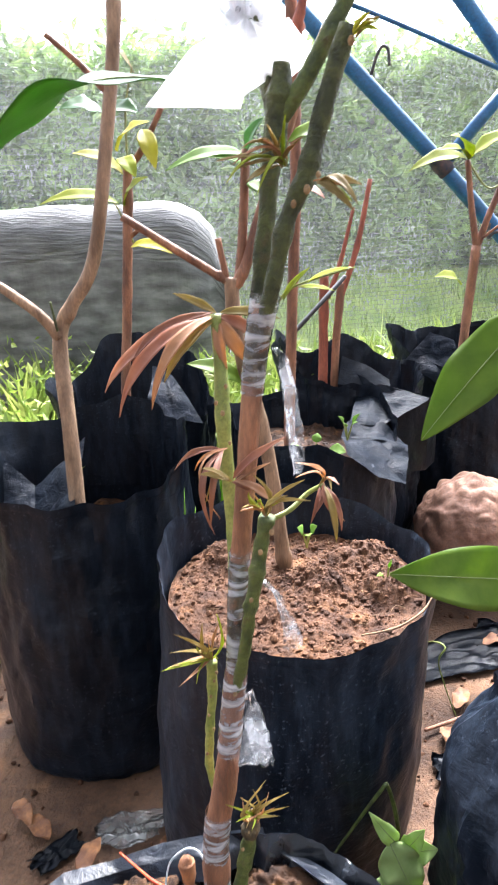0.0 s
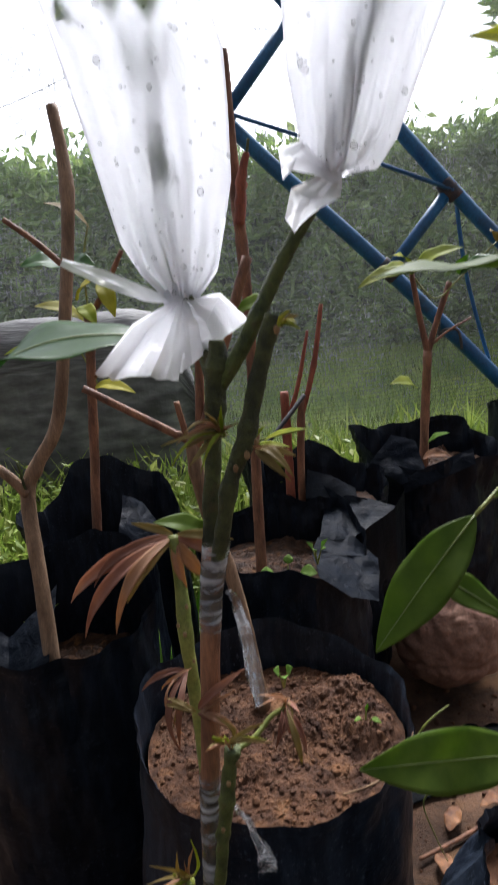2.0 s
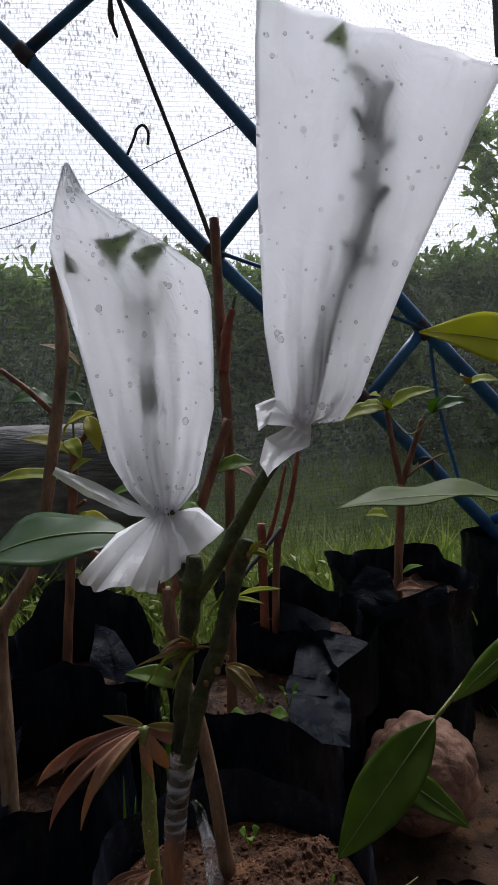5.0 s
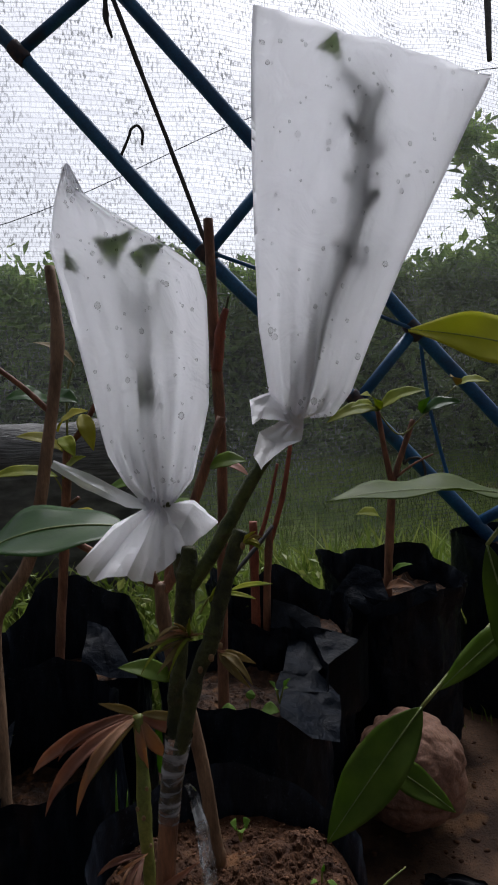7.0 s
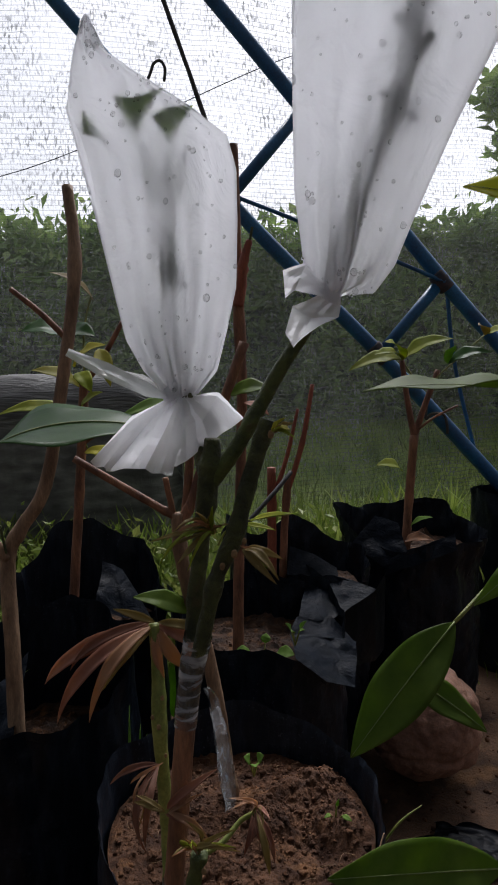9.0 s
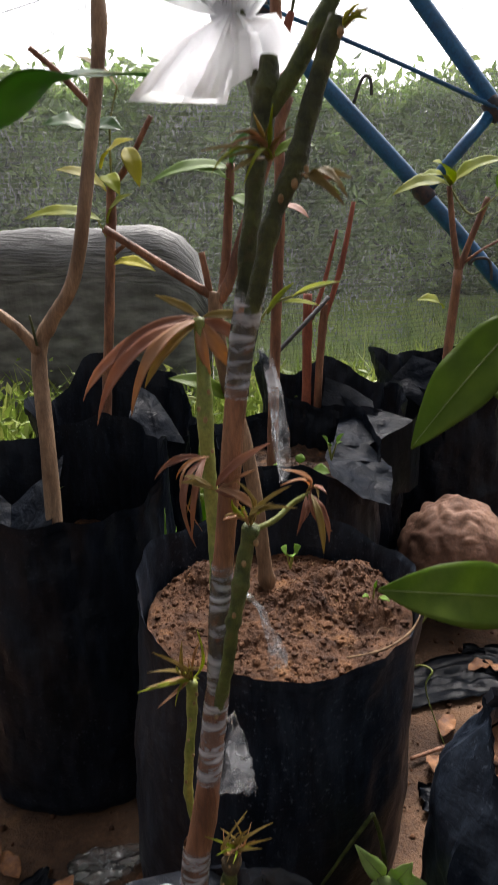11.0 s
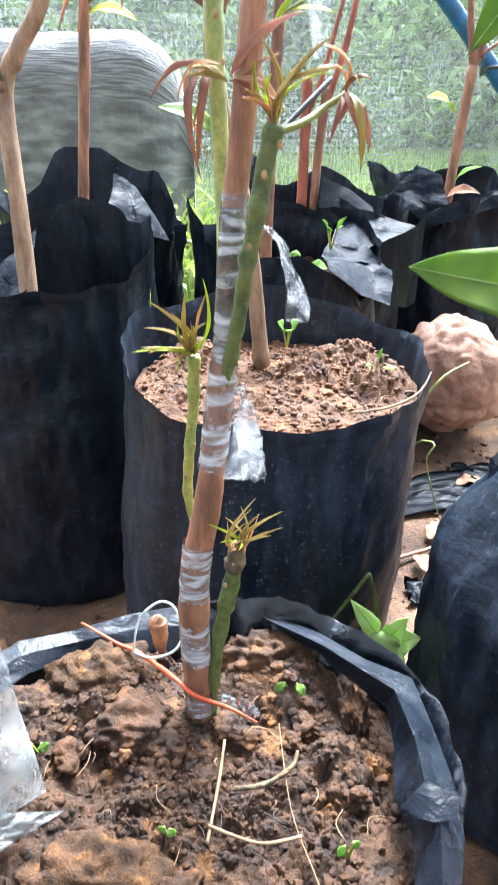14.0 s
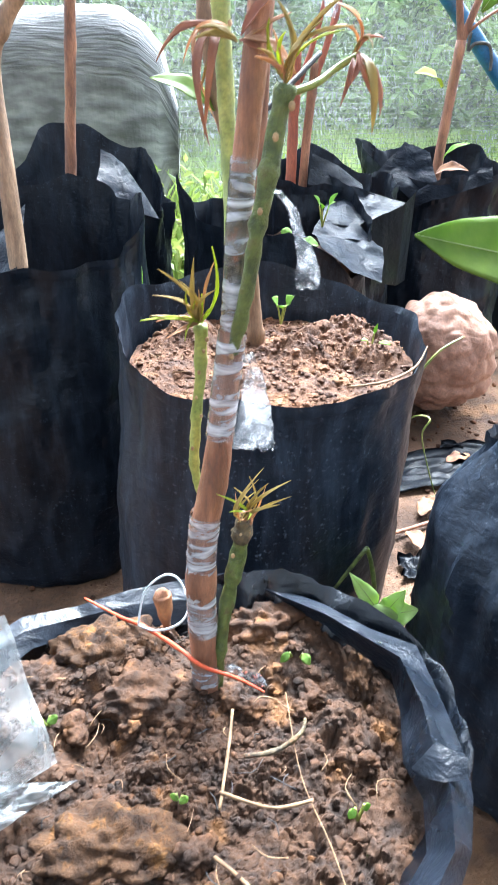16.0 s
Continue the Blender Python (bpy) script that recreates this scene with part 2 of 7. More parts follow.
EARTH = mottled("trodden_wet_earth", (0.042, 0.0235, 0.015), (0.185, 0.105, 0.062), 0.75, 9, 150, 0.8, 0.006, patch=(0.24, 0.125, 0.055), patch_scale=7, specular=0.2)
crumbs(SOIL), crumbs(SOIL_PALE)
BLACK_FILM = black_plastic("black_polythene", 0.5, 0.3, 0.16, 0.25, 0.6)
# Flap and rim-fold copies: base colour raised to stand for sky sheen.
BLACK_FLAP = black_plastic("sheen_toned_polythene", 0.3, 0.4, 0.12, 0.2, 1.3, 0.045)
RIM_FOLD = black_plastic("wet_sheen_toned_polythene", 0.25, 0.24, 0.5, 0.22, 1.4, 0.03)
BLACK_RIM = black_plastic("wet_black_polythene", 0.2, 0.15, 0.8, 0.2, 0.8, 0.028)
BLACK_FILM_DUSTY = black_plastic("scuffed_black_polythene", 1.0, 0.33, 0.18, 0.3, 1.0)
POUCH = frosted_film("misted_polythene", (0.97, 0.975, 1.0))
# White streaks across the windings are highlights put into the colour.
TAPE = film_material("clear_grafting_tape", 0.8, (0.8, 0.83, 0.87), 0.08, 62, 0.004, (0.55, 0.55, 2.4), 0.7, (1.2, 0.2), (0.43, 0.7))
TAPE_LOOSE = film_material("loose_grafting_tape", 0.86, (0.5, 0.52, 0.55), 0.08, 60, 0.005, None, 0.45, (1.2, 0.5))
SHEET = film_material("dusty_clear_sheet", 0.6, (0.5, 0.53, 0.54), 0.2)
BARK_RED = mottled("reddish_brown_bark", (0.115, 0.046, 0.024), (0.34, 0.155, 0.08), 0.6, 60, 500, 0.7, 0.0014, stretch=(1, 1, 0.25))
BARK_TAN = mottled("pale_tan_bark", (0.15, 0.085, 0.045), (0.37, 0.235, 0.14), 0.65, 55, 420, 0.7, 0.0012, stretch=(1, 1, 0.25))
BARK_RUST = mottled("rust_red_bark", (0.2, 0.05, 0.025), (0.38, 0.11, 0.055), 0.6, 60, 420, 0.5, 0.001, stretch=(1, 1, 0.3))
BARK_DARK = mottled("dark_green_bark", (0.026, 0.033, 0.010), (0.105, 0.125, 0.032), 0.62, 75, 420, 1.0, 0.002, patch=(0.09, 0.065, 0.025), patch_scale=60)
BARK_STUMP = mottled("dark_brown_cut_bark", (0.03, 0.022, 0.012), (0.13, 0.09, 0.035), 0.7, 130, 600, 0.9, 0.001, patch=(0.3, 0.09, 0.02), patch_scale=90)
BARK_BLACK = mottled("blackened_twig", (0.012, 0.011, 0.012), (0.03, 0.028, 0.03), 0.6, 60, 400, 0.5, 0.001)
BARK_GREEN = mottled("green_shoot_bark", (0.035, 0.055, 0.010), (0.125, 0.16, 0.032), 0.5, 110, 480, 0.9, 0.0014, patch=(0.07, 0.05, 0.02), patch_scale=110)
BARK_LIME = mottled("yellow_green_shoot_bark", (0.15, 0.19, 0.03), (0.30, 0.31, 0.07), 0.5, 60, 450, 0.4, 0.0008)
CUT_WOOD = mottled("pale_bud_scar", (0.2, 0.12, 0.05), (0.4, 0.27, 0.13), 0.7, 120, 700, 0.4, 0.0006)
LEAF_DEEP = leaf_material("deep_green_leaf", (0.075, 0.13, 0.016), (0.15, 0.215, 0.032), 0.48, 0.32)
LEAF_GREY = leaf_material("grey_green_wet_leaf", (0.05, 0.12, 0.035), (0.09, 0.18, 0.06), 0.55, 0.15)
LEAF_LIME = leaf_material("yellow_green_leaf", (0.2, 0.26, 0.02), (0.38, 0.4, 0.05), 0.4, 0.4)
LEAF_YELLOW = leaf_material("yellow_leaf", (0.33, 0.31, 0.03), (0.48, 0.44, 0.08), 0.4, 0.4)
LEAF_RED = leaf_material("coppery_young_leaf", (0.24, 0.10, 0.07), (0.38, 0.2, 0.14), 0.3, 0.4)
LEAF_BRONZE = leaf_material("bronze_yellow_young_leaf", (0.22, 0.155, 0.05), (0.38, 0.29, 0.11), 0.3, 0.4)
LEAF_COPPER = leaf_material("pink_copper_young_leaf", (0.36, 0.18, 0.10), (0.5, 0.3, 0.19), 0.35, 0.4)
LEAF_FRESH = leaf_material("fresh_light_green_leaf", (0.32, 0.45, 0.15), (0.44, 0.57, 0.24), 0.3, 0.45)
LEAF_GOLD = leaf_material("golden_green_leaf", (0.40, 0.40, 0.03), (0.52, 0.5, 0.06), 0.5, 0.45)
LEAF_WEED = leaf_material("bright_weed_leaf", (0.12, 0.22, 0.035), (0.2, 0.32, 0.07), 0.4, 0.4)
VEIN = mottled("pale_leaf_vein", (0.2, 0.26, 0.07), (0.3, 0.36, 0.12), 0.5, 60, 300, 0.1, 0.0003)
BLUE_PAINT = mottled("chipped_blue_paint", (0.010, 0.075, 0.19), (0.02, 0.14, 0.30), 0.4, 12, 160, 0.2, 0.0008, patch=(0.02, 0.035, 0.05), patch_scale=9)
RUST = mottled("rusty_weld", (0.02, 0.03, 0.045), (0.10, 0.06, 0.05), 0.8, 60, 300, 0.6, 0.001)
ROPE = mottled("dark_grey_rope", (0.03, 0.03, 0.03), (0.09, 0.085, 0.075), 0.8, 90, 500, 0.6, 0.001)
STRING_ORANGE = mottled("orange_plastic_string", (0.42, 0.04, 0.009), (0.52, 0.085, 0.022), 0.6, 90, 500, 0.4, 0.0006)
STRING_PALE = mottled("pale_blue_plastic_string", (0.42, 0.48, 0.52), (0.66, 0.7, 0.72), 0.4, 90, 500, 0.4, 0.0006)
CLAY = mottled("wrinkled_brown_clay", (0.17, 0.08, 0.05), (0.34, 0.185, 0.122), 0.75, 14, 180, 0.6, 0.003)
STRAW = mottled("dry_straw", (0.12, 0.066, 0.032), (0.27, 0.17, 0.085), 0.8, 80, 400, 0.5, 0.0008)
DEAD_LEAF = mottled("dead_brown_leaf", (0.12, 0.045, 0.018), (0.32, 0.14, 0.05), 0.7, 40, 300, 0.5, 0.001)
NET = net_material("knitted_shade_net", (0.17, 0.32), (0.19, 0.2, 0.19), 0.021, 0.5, 0.6, 0.55)
roll_m, roll_n, roll_l, roll_b = base_material("bunched_shade_net", 0.6)
roll_uv, roll_map = roll_n.new("ShaderNodeUVMap"), roll_n.new("ShaderNodeMapping")
roll_map.inputs["Scale"].default_value = (9, 75, 1)
roll_fine, roll_wob = roll_n.new("ShaderNodeTexNoise"), roll_n.new("ShaderNodeTexNoise")
roll_fine.inputs["Scale"].default_value, roll_fine.inputs["Detail"].default_value = 1.0, 5
roll_wob.inputs["Scale"].default_value, roll_wob.inputs["Detail"].default_value = 5, 5
roll_l.new(roll_uv.outputs[0], roll_map.inputs["Vector"]), roll_l.new(roll_map.outputs[0], roll_fine.inputs["Vector"])
roll_l.new(roll_uv.outputs[0], roll_wob.inputs["Vector"])
roll_a = ramp_node(roll_m, roll_fine.outputs[0], [(0.36, (0.06, 0.06, 0.055)), (0.52, (0.12, 0.12, 0.115)), (0.68, (0.2, 0.2, 0.19))])
roll_c = ramp_node(roll_m, roll_wob.outputs[0], [(0.3, (0.75, 0.75, 0.75)), (0.7, (1.15, 1.13, 1.1))])
roll_l.new(mix_colour(roll_m, 1.0, roll_a.outputs[0], roll_c.outputs[0], "MULTIPLY"), roll_b.inputs["Base Color"])
roll_k = add_bump(roll_m, roll_b, roll_wob.outputs[0], 0.8, 0.03)
add_bump(roll_m, roll_b, roll_fine.outputs[0], 0.6, 0.01, roll_k)
NET_ROLL = roll_m
# Materials of the unseen sheets that hold back light.
MASK_SIDES = net_material("side_light_mask", (0.75, 0.95), (0.025, 0.027, 0.025))
MASK_TOP = net_material("overhead_light_mask", (0.77, 0.95), (0.05, 0.05, 0.05))
HEDGE = island_leaves("hedge_leaves", [(0.0, (0.16, 0.25, 0.08)), (0.5, (0.23, 0.34, 0.105)), (0.85, (0.29, 0.4, 0.13)), (1.0, (0.37, 0.46, 0.17))])
LAWN = mottled("mown_turf", (0.09, 0.15, 0.02), (0.24, 0.31, 0.06), 0.8, 3.5, 60, 0.8, 0.01, patch=(0.3, 0.29, 0.09), patch_scale=5)
GRASS = island_leaves("grass_blades", [(0.0, (0.14, 0.21, 0.03)), (0.5, (0.22, 0.31, 0.055)), (1.0, (0.36, 0.4, 0.11))], 0.4)
# Dark tone painted for the hedge's shaded depth; the tree trunk shares it.
HEDGE_CORE = mottled("hedge_depth_and_trunk", (0.02, 0.03, 0.012), (0.05, 0.075, 0.03), 0.9, 8, 90, 0.8, 0.02)
drop_m, _, _, drop_b = base_material("water_drop", 0.03)
drop_b.inputs["Transmission Weight"].default_value, drop_b.inputs["IOR"].default_value = 1.0, 1.2
WATER = drop_m


# ---- builders ----
def link_mesh(name, bm, material, smooth=True, crisp=0):
    me = bpy.data.meshes.new(name)
    bm.to_mesh(me)
    bm.free()
    if smooth:
        me.polygons.foreach_set("use_smooth", [True] * len(me.polygons))
    if crisp:
        me.set_sharp_from_angle(angle=radians(crisp))
    for k in (material if isinstance(material, (list, tuple)) else [material]):
        me.materials.append(k)
    return me


def thing(name, x, y, z, label, category, group="", kind=""):
    ob = new(name)
    ob.location = (x, y, z)
    return tagged(ob, label, category, group, kind)


def part(name, bm, material, parent, label="", smooth=True, crisp=0):
    """Links a bmesh, built in world space, as one mesh object under parent."""
    ob = new(name, link_mesh(name, bm, material, smooth, crisp))
    if parent:
        ob.parent = parent
        if parent.data is None:
            ob.matrix_parent_inverse = Matrix.Translation(-parent.location)
    return tagged(ob, label)


def solo(name, bm, material, label, category, group="", kind="", smooth=True, crisp=0):
    return tagged(part(name, bm, material, None, "", smooth, crisp), label, category, group, kind)


def spline(points, steps=6):
    """Catmull-Rom through the points; each a tuple whose fourth value, if any, is a radius."""
    p = [Vector(q[:3]) for q in points]
    r = [q[3] if len(q) > 3 else 0.0 for q in points]
    out = []
    for i in range(len(p) - 1):
        a, b, c, d = p[max(i - 1, 0)], p[i], p[i + 1], p[min(i + 2, len(p) - 1)]
        for k in range(steps):
            t = k / steps
            v = 0.5 * (2 * b + (c - a) * t + (2 * a - 5 * b + 4 * c - d) * t * t + (3 * b - a - 3 * c + d) * t ** 3)
            out.append((v, r[i] + (r[i + 1] - r[i]) * t))
    out.append((p[-1], r[-1]))
    return out


def tube(bm, points, sides=12, steps=6, rough=0.0, knots=(), cap=True):
    """A tapered round stem along the points (x, y, z, radius), lumpy by rough, swollen at the fractions in knots."""
    pts = spline(points, steps)
    total = len(pts) - 1
    rings, side = [], None
    for i, (v, r) in enumerate(pts):
        d = (pts[min(i + 1, total)][0] - pts[max(i - 1, 0)][0]).normalized()
        if side is None:
            side = d.orthogonal().normalized()
        side = (side - d * side.dot(d)).normalized()
        other = d.cross(side)
        f = i / total
        swell = 1 + sum(0.2 * math.exp(-((f - k) / 0.022) ** 2) for k in knots)
        ring = []
        for s in range(sides):
            a = 2 * math.pi * s / sides
            q = v + (side * math.cos(a) + other * math.sin(a)) * r * swell
            if rough:
                q += (q - v) * rough * (noise.noise(q * 90) + 0.55 * noise.noise(q * 260))
            ring.append(bm.verts.new(q))
        rings.append(ring)
    for a, b in zip(rings, rings[1:]):
        for s in range(sides):
            bm.faces.new((a[s], a[(s + 1) % sides], b[(s + 1) % sides], b[s]))
    if cap:
        bm.faces.new(list(reversed(rings[0]))), bm.faces.new(rings[-1])
    return bm


def blade(bm, base, tip, width, face=(0, -0.5, 1), sag=0.1, fold=0.25, wave=0.0, seed=0.0, along=12, shape=0.8, thick=0.0006, turned=None):
    """A leaf from base to tip: pointed oval with a folded midrib, wavy edges, a stalk end and a little thickness."""
    base, tip = Vector(base), Vector(tip)
    d = tip - base
    length = d.length
    first, last_face = Vector(face), Vector(turned or face)
    columns = (-1, -0.55, 0, 0.55, 1)
    if width > 0.02:
        columns, along = (-1, -0.8, -0.6, -0.4, -0.2, 0, 0.2, 0.4, 0.6, 0.8, 1), 26
    last = len(columns) - 1
    grid = []
    for i in range(along + 1):
        t = i / along
        face = first.lerp(last_face, t)
        face = (face - d * face.dot(d) / d.length_squared).normalized()
        across = d.normalized().cross(face)
        mid = base + d * t + face * sag * length * (4 * t * (1 - t)) - face * sag * 0.6 * length * t * t
        w = width * 0.5 * max(0.03, math.sin(math.pi * min(1, t ** shape)) ** 0.85)
        row = []
        for j in columns:
            lift = fold * abs(j) * w + wave * w * abs(j) * math.sin(t * 15 + seed + j * 1.3)
            row.append(mid + across * j * w + face * lift)
        grid.append(row)
    top = [[bm.verts.new(q) for q in row] for row in grid]
    low = [[bm.verts.new(q - face * thick) for q in row] for row in grid]
    for i in range(along):
        for j in range(last):
            bm.faces.new((top[i][j], top[i][j + 1], top[i + 1][j + 1], top[i + 1][j]))
            bm.faces.new((low[i][j + 1], low[i][j], low[i + 1][j], low[i + 1][j + 1]))
        bm.faces.new((top[i + 1][0], low[i + 1][0], low[i][0], top[i][0]))
        bm.faces.new((top[i][last], low[i][last], low[i + 1][last], top[i + 1][last]))
    for i in (0, along):
        for j in range(last):
            f = (top[i][j], low[i][j], low[i][j + 1], top[i][j + 1])
            bm.faces.new(f if i == 0 else tuple(reversed(f)))
    return [row[last // 2] + face * thick for row in grid]


def leaf(parent, base, tip, width, material, face=(0, -0.5, 1), sag=0.1, fold=0.25, wave=0.0, seed=0.0, label="", vein=0.0, shape=0.8, turned=None):
    bm = bmesh.new()
    mid = blade(bm, base, tip, width, face, sag, fold, wave, seed, shape=shape, turned=turned)
    ob = part("leaf", bm, material, parent, label)
    if vein:
        vb = bmesh.new()
        tube(vb, [(*q, vein * (1 - 0.8 * i / len(mid))) for i, q in enumerate(mid)], 5, 1)
        part("midrib", vb, VEIN, ob, "pale midrib")
    return ob


def smooth01(a, b, x):
    t = min(1, max(0, (x - a) / (b - a)))
    return t * t * (3 - 2 * t)


def ground_z(x, y):
    return 0.012 + 0.05 * smooth01(-0.1, 0.45, x) + 0.035 * smooth01(1.1, 1.6, y) + 0.42 * smooth01(3.7, 5.0, y - 0.2 * max(0, x)) + 0.012 * noise.noise((x * 5, y * 5, 0)) + 0.006 * noise.noise((x * 17, y * 17, 3))


def angle_gap(a, b):
    return (a - b + math.pi) % (2 * math.pi) - math.pi


def sack(name, cx, cy, radius, rim, label, flaps=(), lean=(0, 0), wrinkle=0.006, collar=0.0, soil_z=None, material=None, seed=0.0, waist=0.0, taper=0.0):
    """A black grow bag of soft film standing on the ground. flaps: (degrees, half width in degrees, rise, outward bend) of the loose rim.
    Degrees run from +x over +y. collar: width of the folded rim."""
    material = material or BLACK_FILM
    z0 = ground_z(cx, cy) - 0.012
    ob = thing(name, cx, cy, z0, label, "grow bag", "black grow bags of saplings")
    bm = bmesh.new()
    sides, rows = (320 if collar else 160), 56

    def wall(a, h, inner):
        rise = bend = 0.0
        for deg, half, up, out in flaps:
            k = math.exp(-(angle_gap(a, radians(deg)) / radians(half)) ** 2)
            sharp = max(0.0, 1 - abs(angle_gap(a, radians(deg))) / radians(half * 1.6))
            k = 0.5 * k + 0.5 * sharp
            rise, bend = rise + up * k, bend + out * k
        top = rim - z0 + rise + 0.008 * noise.noise((math.cos(a) * 3 + seed, math.sin(a) * 3, 9)) + 0.010 * (noise.voronoi(Vector((math.cos(a) * 2.4 + seed, math.sin(a) * 2.4, 4)))[0][0] - 0.4)
        z = top * h
        above = smooth01(0.72, 1.0, h)
        r = radius * (1 + 0.05 * math.sin(math.pi * min(1, h * 1.15)) - waist * smooth01(0.75, 1, h) - taper * h)
        r -= 0.02 * radius * (1 - smooth01(0, 0.08, h)) + 0.012 * (1 - smooth01(0, 0.04, h))
        r += bend * above * above
        q = Vector((math.cos(a) * 2.2 + seed, math.sin(a) * 2.2, z * 7))
        r += wrinkle * (noise.noise(q * 2.1) + 0.6 * abs(noise.noise(q * 4.3 + Vector((0, 0, 5)))) + 0.25 * noise.noise(q * 11))
        fl = noise.noise((math.cos(a) * 5 + seed, math.sin(a) * 5, z * 3))
        pit = noise.voronoi(Vector((math.cos(a) * 2.6 + seed, math.sin(a) * 2.6, z * 11)))[0]
        r += wrinkle * (1.6 * above * fl + (0.5 + 2.2 * above) * (pit[0] - 0.4) + 1.2 * above * (pit[1] - pit[0]))
        r -= inner
        return Vector((cx + lean[0] * z + r * math.cos(a), cy + lean[1] * z + r * math.sin(a), z0 + z))

    layers = []
    for k in range(rows + 1):
        layers.append([wall(2 * math.pi * s / sides, (k / rows) ** 0.9, 0.0) for s in range(sides)])
    band = []
    if collar:
        rnd = random.Random(int(seed * 10))
        folds = [(rnd.uniform(0, 360), rnd.uniform(2.5, 13), rnd.uniform(-0.016, 0.013), rnd.uniform(-0.9, 0.9)) for _ in range(46)]
        for n in range(1, 15):
            push = -0.78 * n / 14
            drop = 0.0015 - 0.032 * (n / 14) ** 1.6
            row = []
            for s in range(sides):
                a = 2 * math.pi * s / sides
                v = layers[rows][s]
                c = collar * (0.55 + 0.3 * noise.noise((math.cos(a) * 1.7, math.sin(a) * 1.7, seed)) + 0.9 * max(0.0, math.cos(a)) ** 2)
                dent = sum(deep * max(0, 1 - abs(angle_gap(a, radians(at + slant * n))) / radians(half)) for at, half, deep, slant in folds) * -push
                q = v + Vector((math.cos(a) * (c * push + dent), math.sin(a) * (c * push + dent), drop + 0.6 * dent))
                pit = noise.voronoi(q * 44 + Vector((seed, 0, 0)))[0]
                row.append(q + Vector((0.4 * math.cos(a), 0.4 * math.sin(a), 1)) * (0.009 * min(1, n / 5) * (pit[1] - pit[0] - 0.25) + 0.004 * abs(noise.noise(q * 75)) + 0.0012 * noise.noise(q * 160)))
            layers.append(row)
        band = layers[rows:]
    floor_z = (soil_z if soil_z is not None else rim - 0.05) - 0.03
    top_row = layers[-1]
    for k in range(1, 10):
        row = []
        for s in range(sides):
            a = 2 * math.pi * s / sides
            v, w = top_row[s], k / 9
            z = v.z + (min(floor_z, v.z - 0.01) - v.z) * w
            h = min(1, max(0, (z - z0) / max(0.05, layers[rows][s].z - z0)))
            u = v if collar else wall(a, h, 0.0025)
            row.append(Vector((u.x, u.y, z)) + (Vector((cx - u.x, cy - u.y, 0)) * 0.06 * w if collar else Vector()))
        layers.append(row)
    made = [[bm.verts.new(v) for v in row] for row in layers]
    for a, b in zip(made, made[1:]):
        for s in range(sides):
            bm.faces.new((a[s], a[(s + 1) % sides], b[(s + 1) % sides], b[s]))
    bm.faces.new(list(reversed(made[0])))
    part("sack", bm, material, ob, crisp=24)
    if not band:
        eb = bmesh.new()
        edge = layers[rows]
        out = lambda v, push, up: v + Vector((v.x - cx, v.y - cy, 0)).normalized() * push + Vector((0, 0, up))
        strips = [[eb.verts.new(out(v, push, up)) for v in edge] for push, up in ((0.0004, -0.012), (0.0009, -0.011), (0.0009, -0.0008))]
        for a, b in zip(strips, strips[1:]):
            for s in range(sides):
                eb.faces.new((a[s], a[(s + 1) % sides], b[(s + 1) % sides], b[s]))
        part("rim_edge", eb, material, ob)
    if band:
        rb = bmesh.new()
        turned = [[v + (v - Vector((cx, cy, v.z))) * 0.012 + Vector((0, 0, -0.016)) for v in band[0]]] + [[v + Vector((0, 0, 0.0015)) for v in row] for row in band]
        made = [[rb.verts.new(v) for v in row] for row in turned]
        for a, b in zip(made, made[1:]):
            for s in range(sides):
                rb.faces.new((a[s], a[(s + 1) % sides], b[(s + 1) % sides], b[s]))
        bmesh.ops.solidify(rb, geom=rb.faces[:], thickness=0.0008)
        part("folded_rim", rb, BLACK_RIM, ob, "shiny creased rim folded over", crisp=18)
    return ob


def ball_shape(level):
    """Vertices and faces of a unit icosphere, to be repeated."""
    b = bmesh.new()
    bmesh.ops.create_icosphere(b, subdivisions=level, radius=1.0)
    b.verts.index_update()
    shape = ([v.co.copy() for v in b.verts], [tuple(v.index for v in f.verts) for f in b.faces])
    b.free()
    return shape


BALLS = {k: ball_shape(k) for k in (1, 2, 4, 5)}


def add_ball(bm, level, move):
    coords, faces = BALLS[level]
    made = [bm.verts.new(move(v)) for v in coords]
    for f in faces:
        bm.faces.new([made[i] for i in f])


def fold_sheet(parent, rows, seed, crumple=0.006, cells=12, material=None):
    """The bag's loose rim fallen outward in flat folds: rows of points from the rim down to the hem, creased between them."""
    rows = [[Vector(q) for q in row] for row in rows]
    bm = bmesh.new()
    grid = []
    high, wide = len(rows) - 1, len(rows[0]) - 1
    for i in range(high * cells + 1):
        k, u = min(i // cells, high - 1), i / cells - min(i // cells, high - 1)
        line = []
        for j in range(wide * cells + 1):
            m, v = min(j // cells, wide - 1), j / cells - min(j // cells, wide - 1)
            q = rows[k][m].lerp(rows[k][m + 1], v).lerp(rows[k + 1][m].lerp(rows[k + 1][m + 1], v), u)
            pit = noise.voronoi(q * 16 + Vector((seed, 0, 0)))[0]
            q = q + Vector((-0.2, -0.6, 0.6)) * crumple * (1.3 * (pit[1] - pit[0]) - 0.3 + 0.6 * noise.noise(q * 18 + Vector((seed, 0, 0))))
            line.append(bm.verts.new(q))
        grid.append(line)
    for p, q in zip(grid, grid[1:]):
        for j in range(len(p) - 1):
            bm.faces.new((p[j], q[j], q[j + 1], p[j + 1]))
    bmesh.ops.solidify(bm, geom=bm.faces[:], thickness=0.0008)
    return part("rim_flap", bm, material or BLACK_FLAP, parent, "shiny folded flap of the rim", crisp=32)


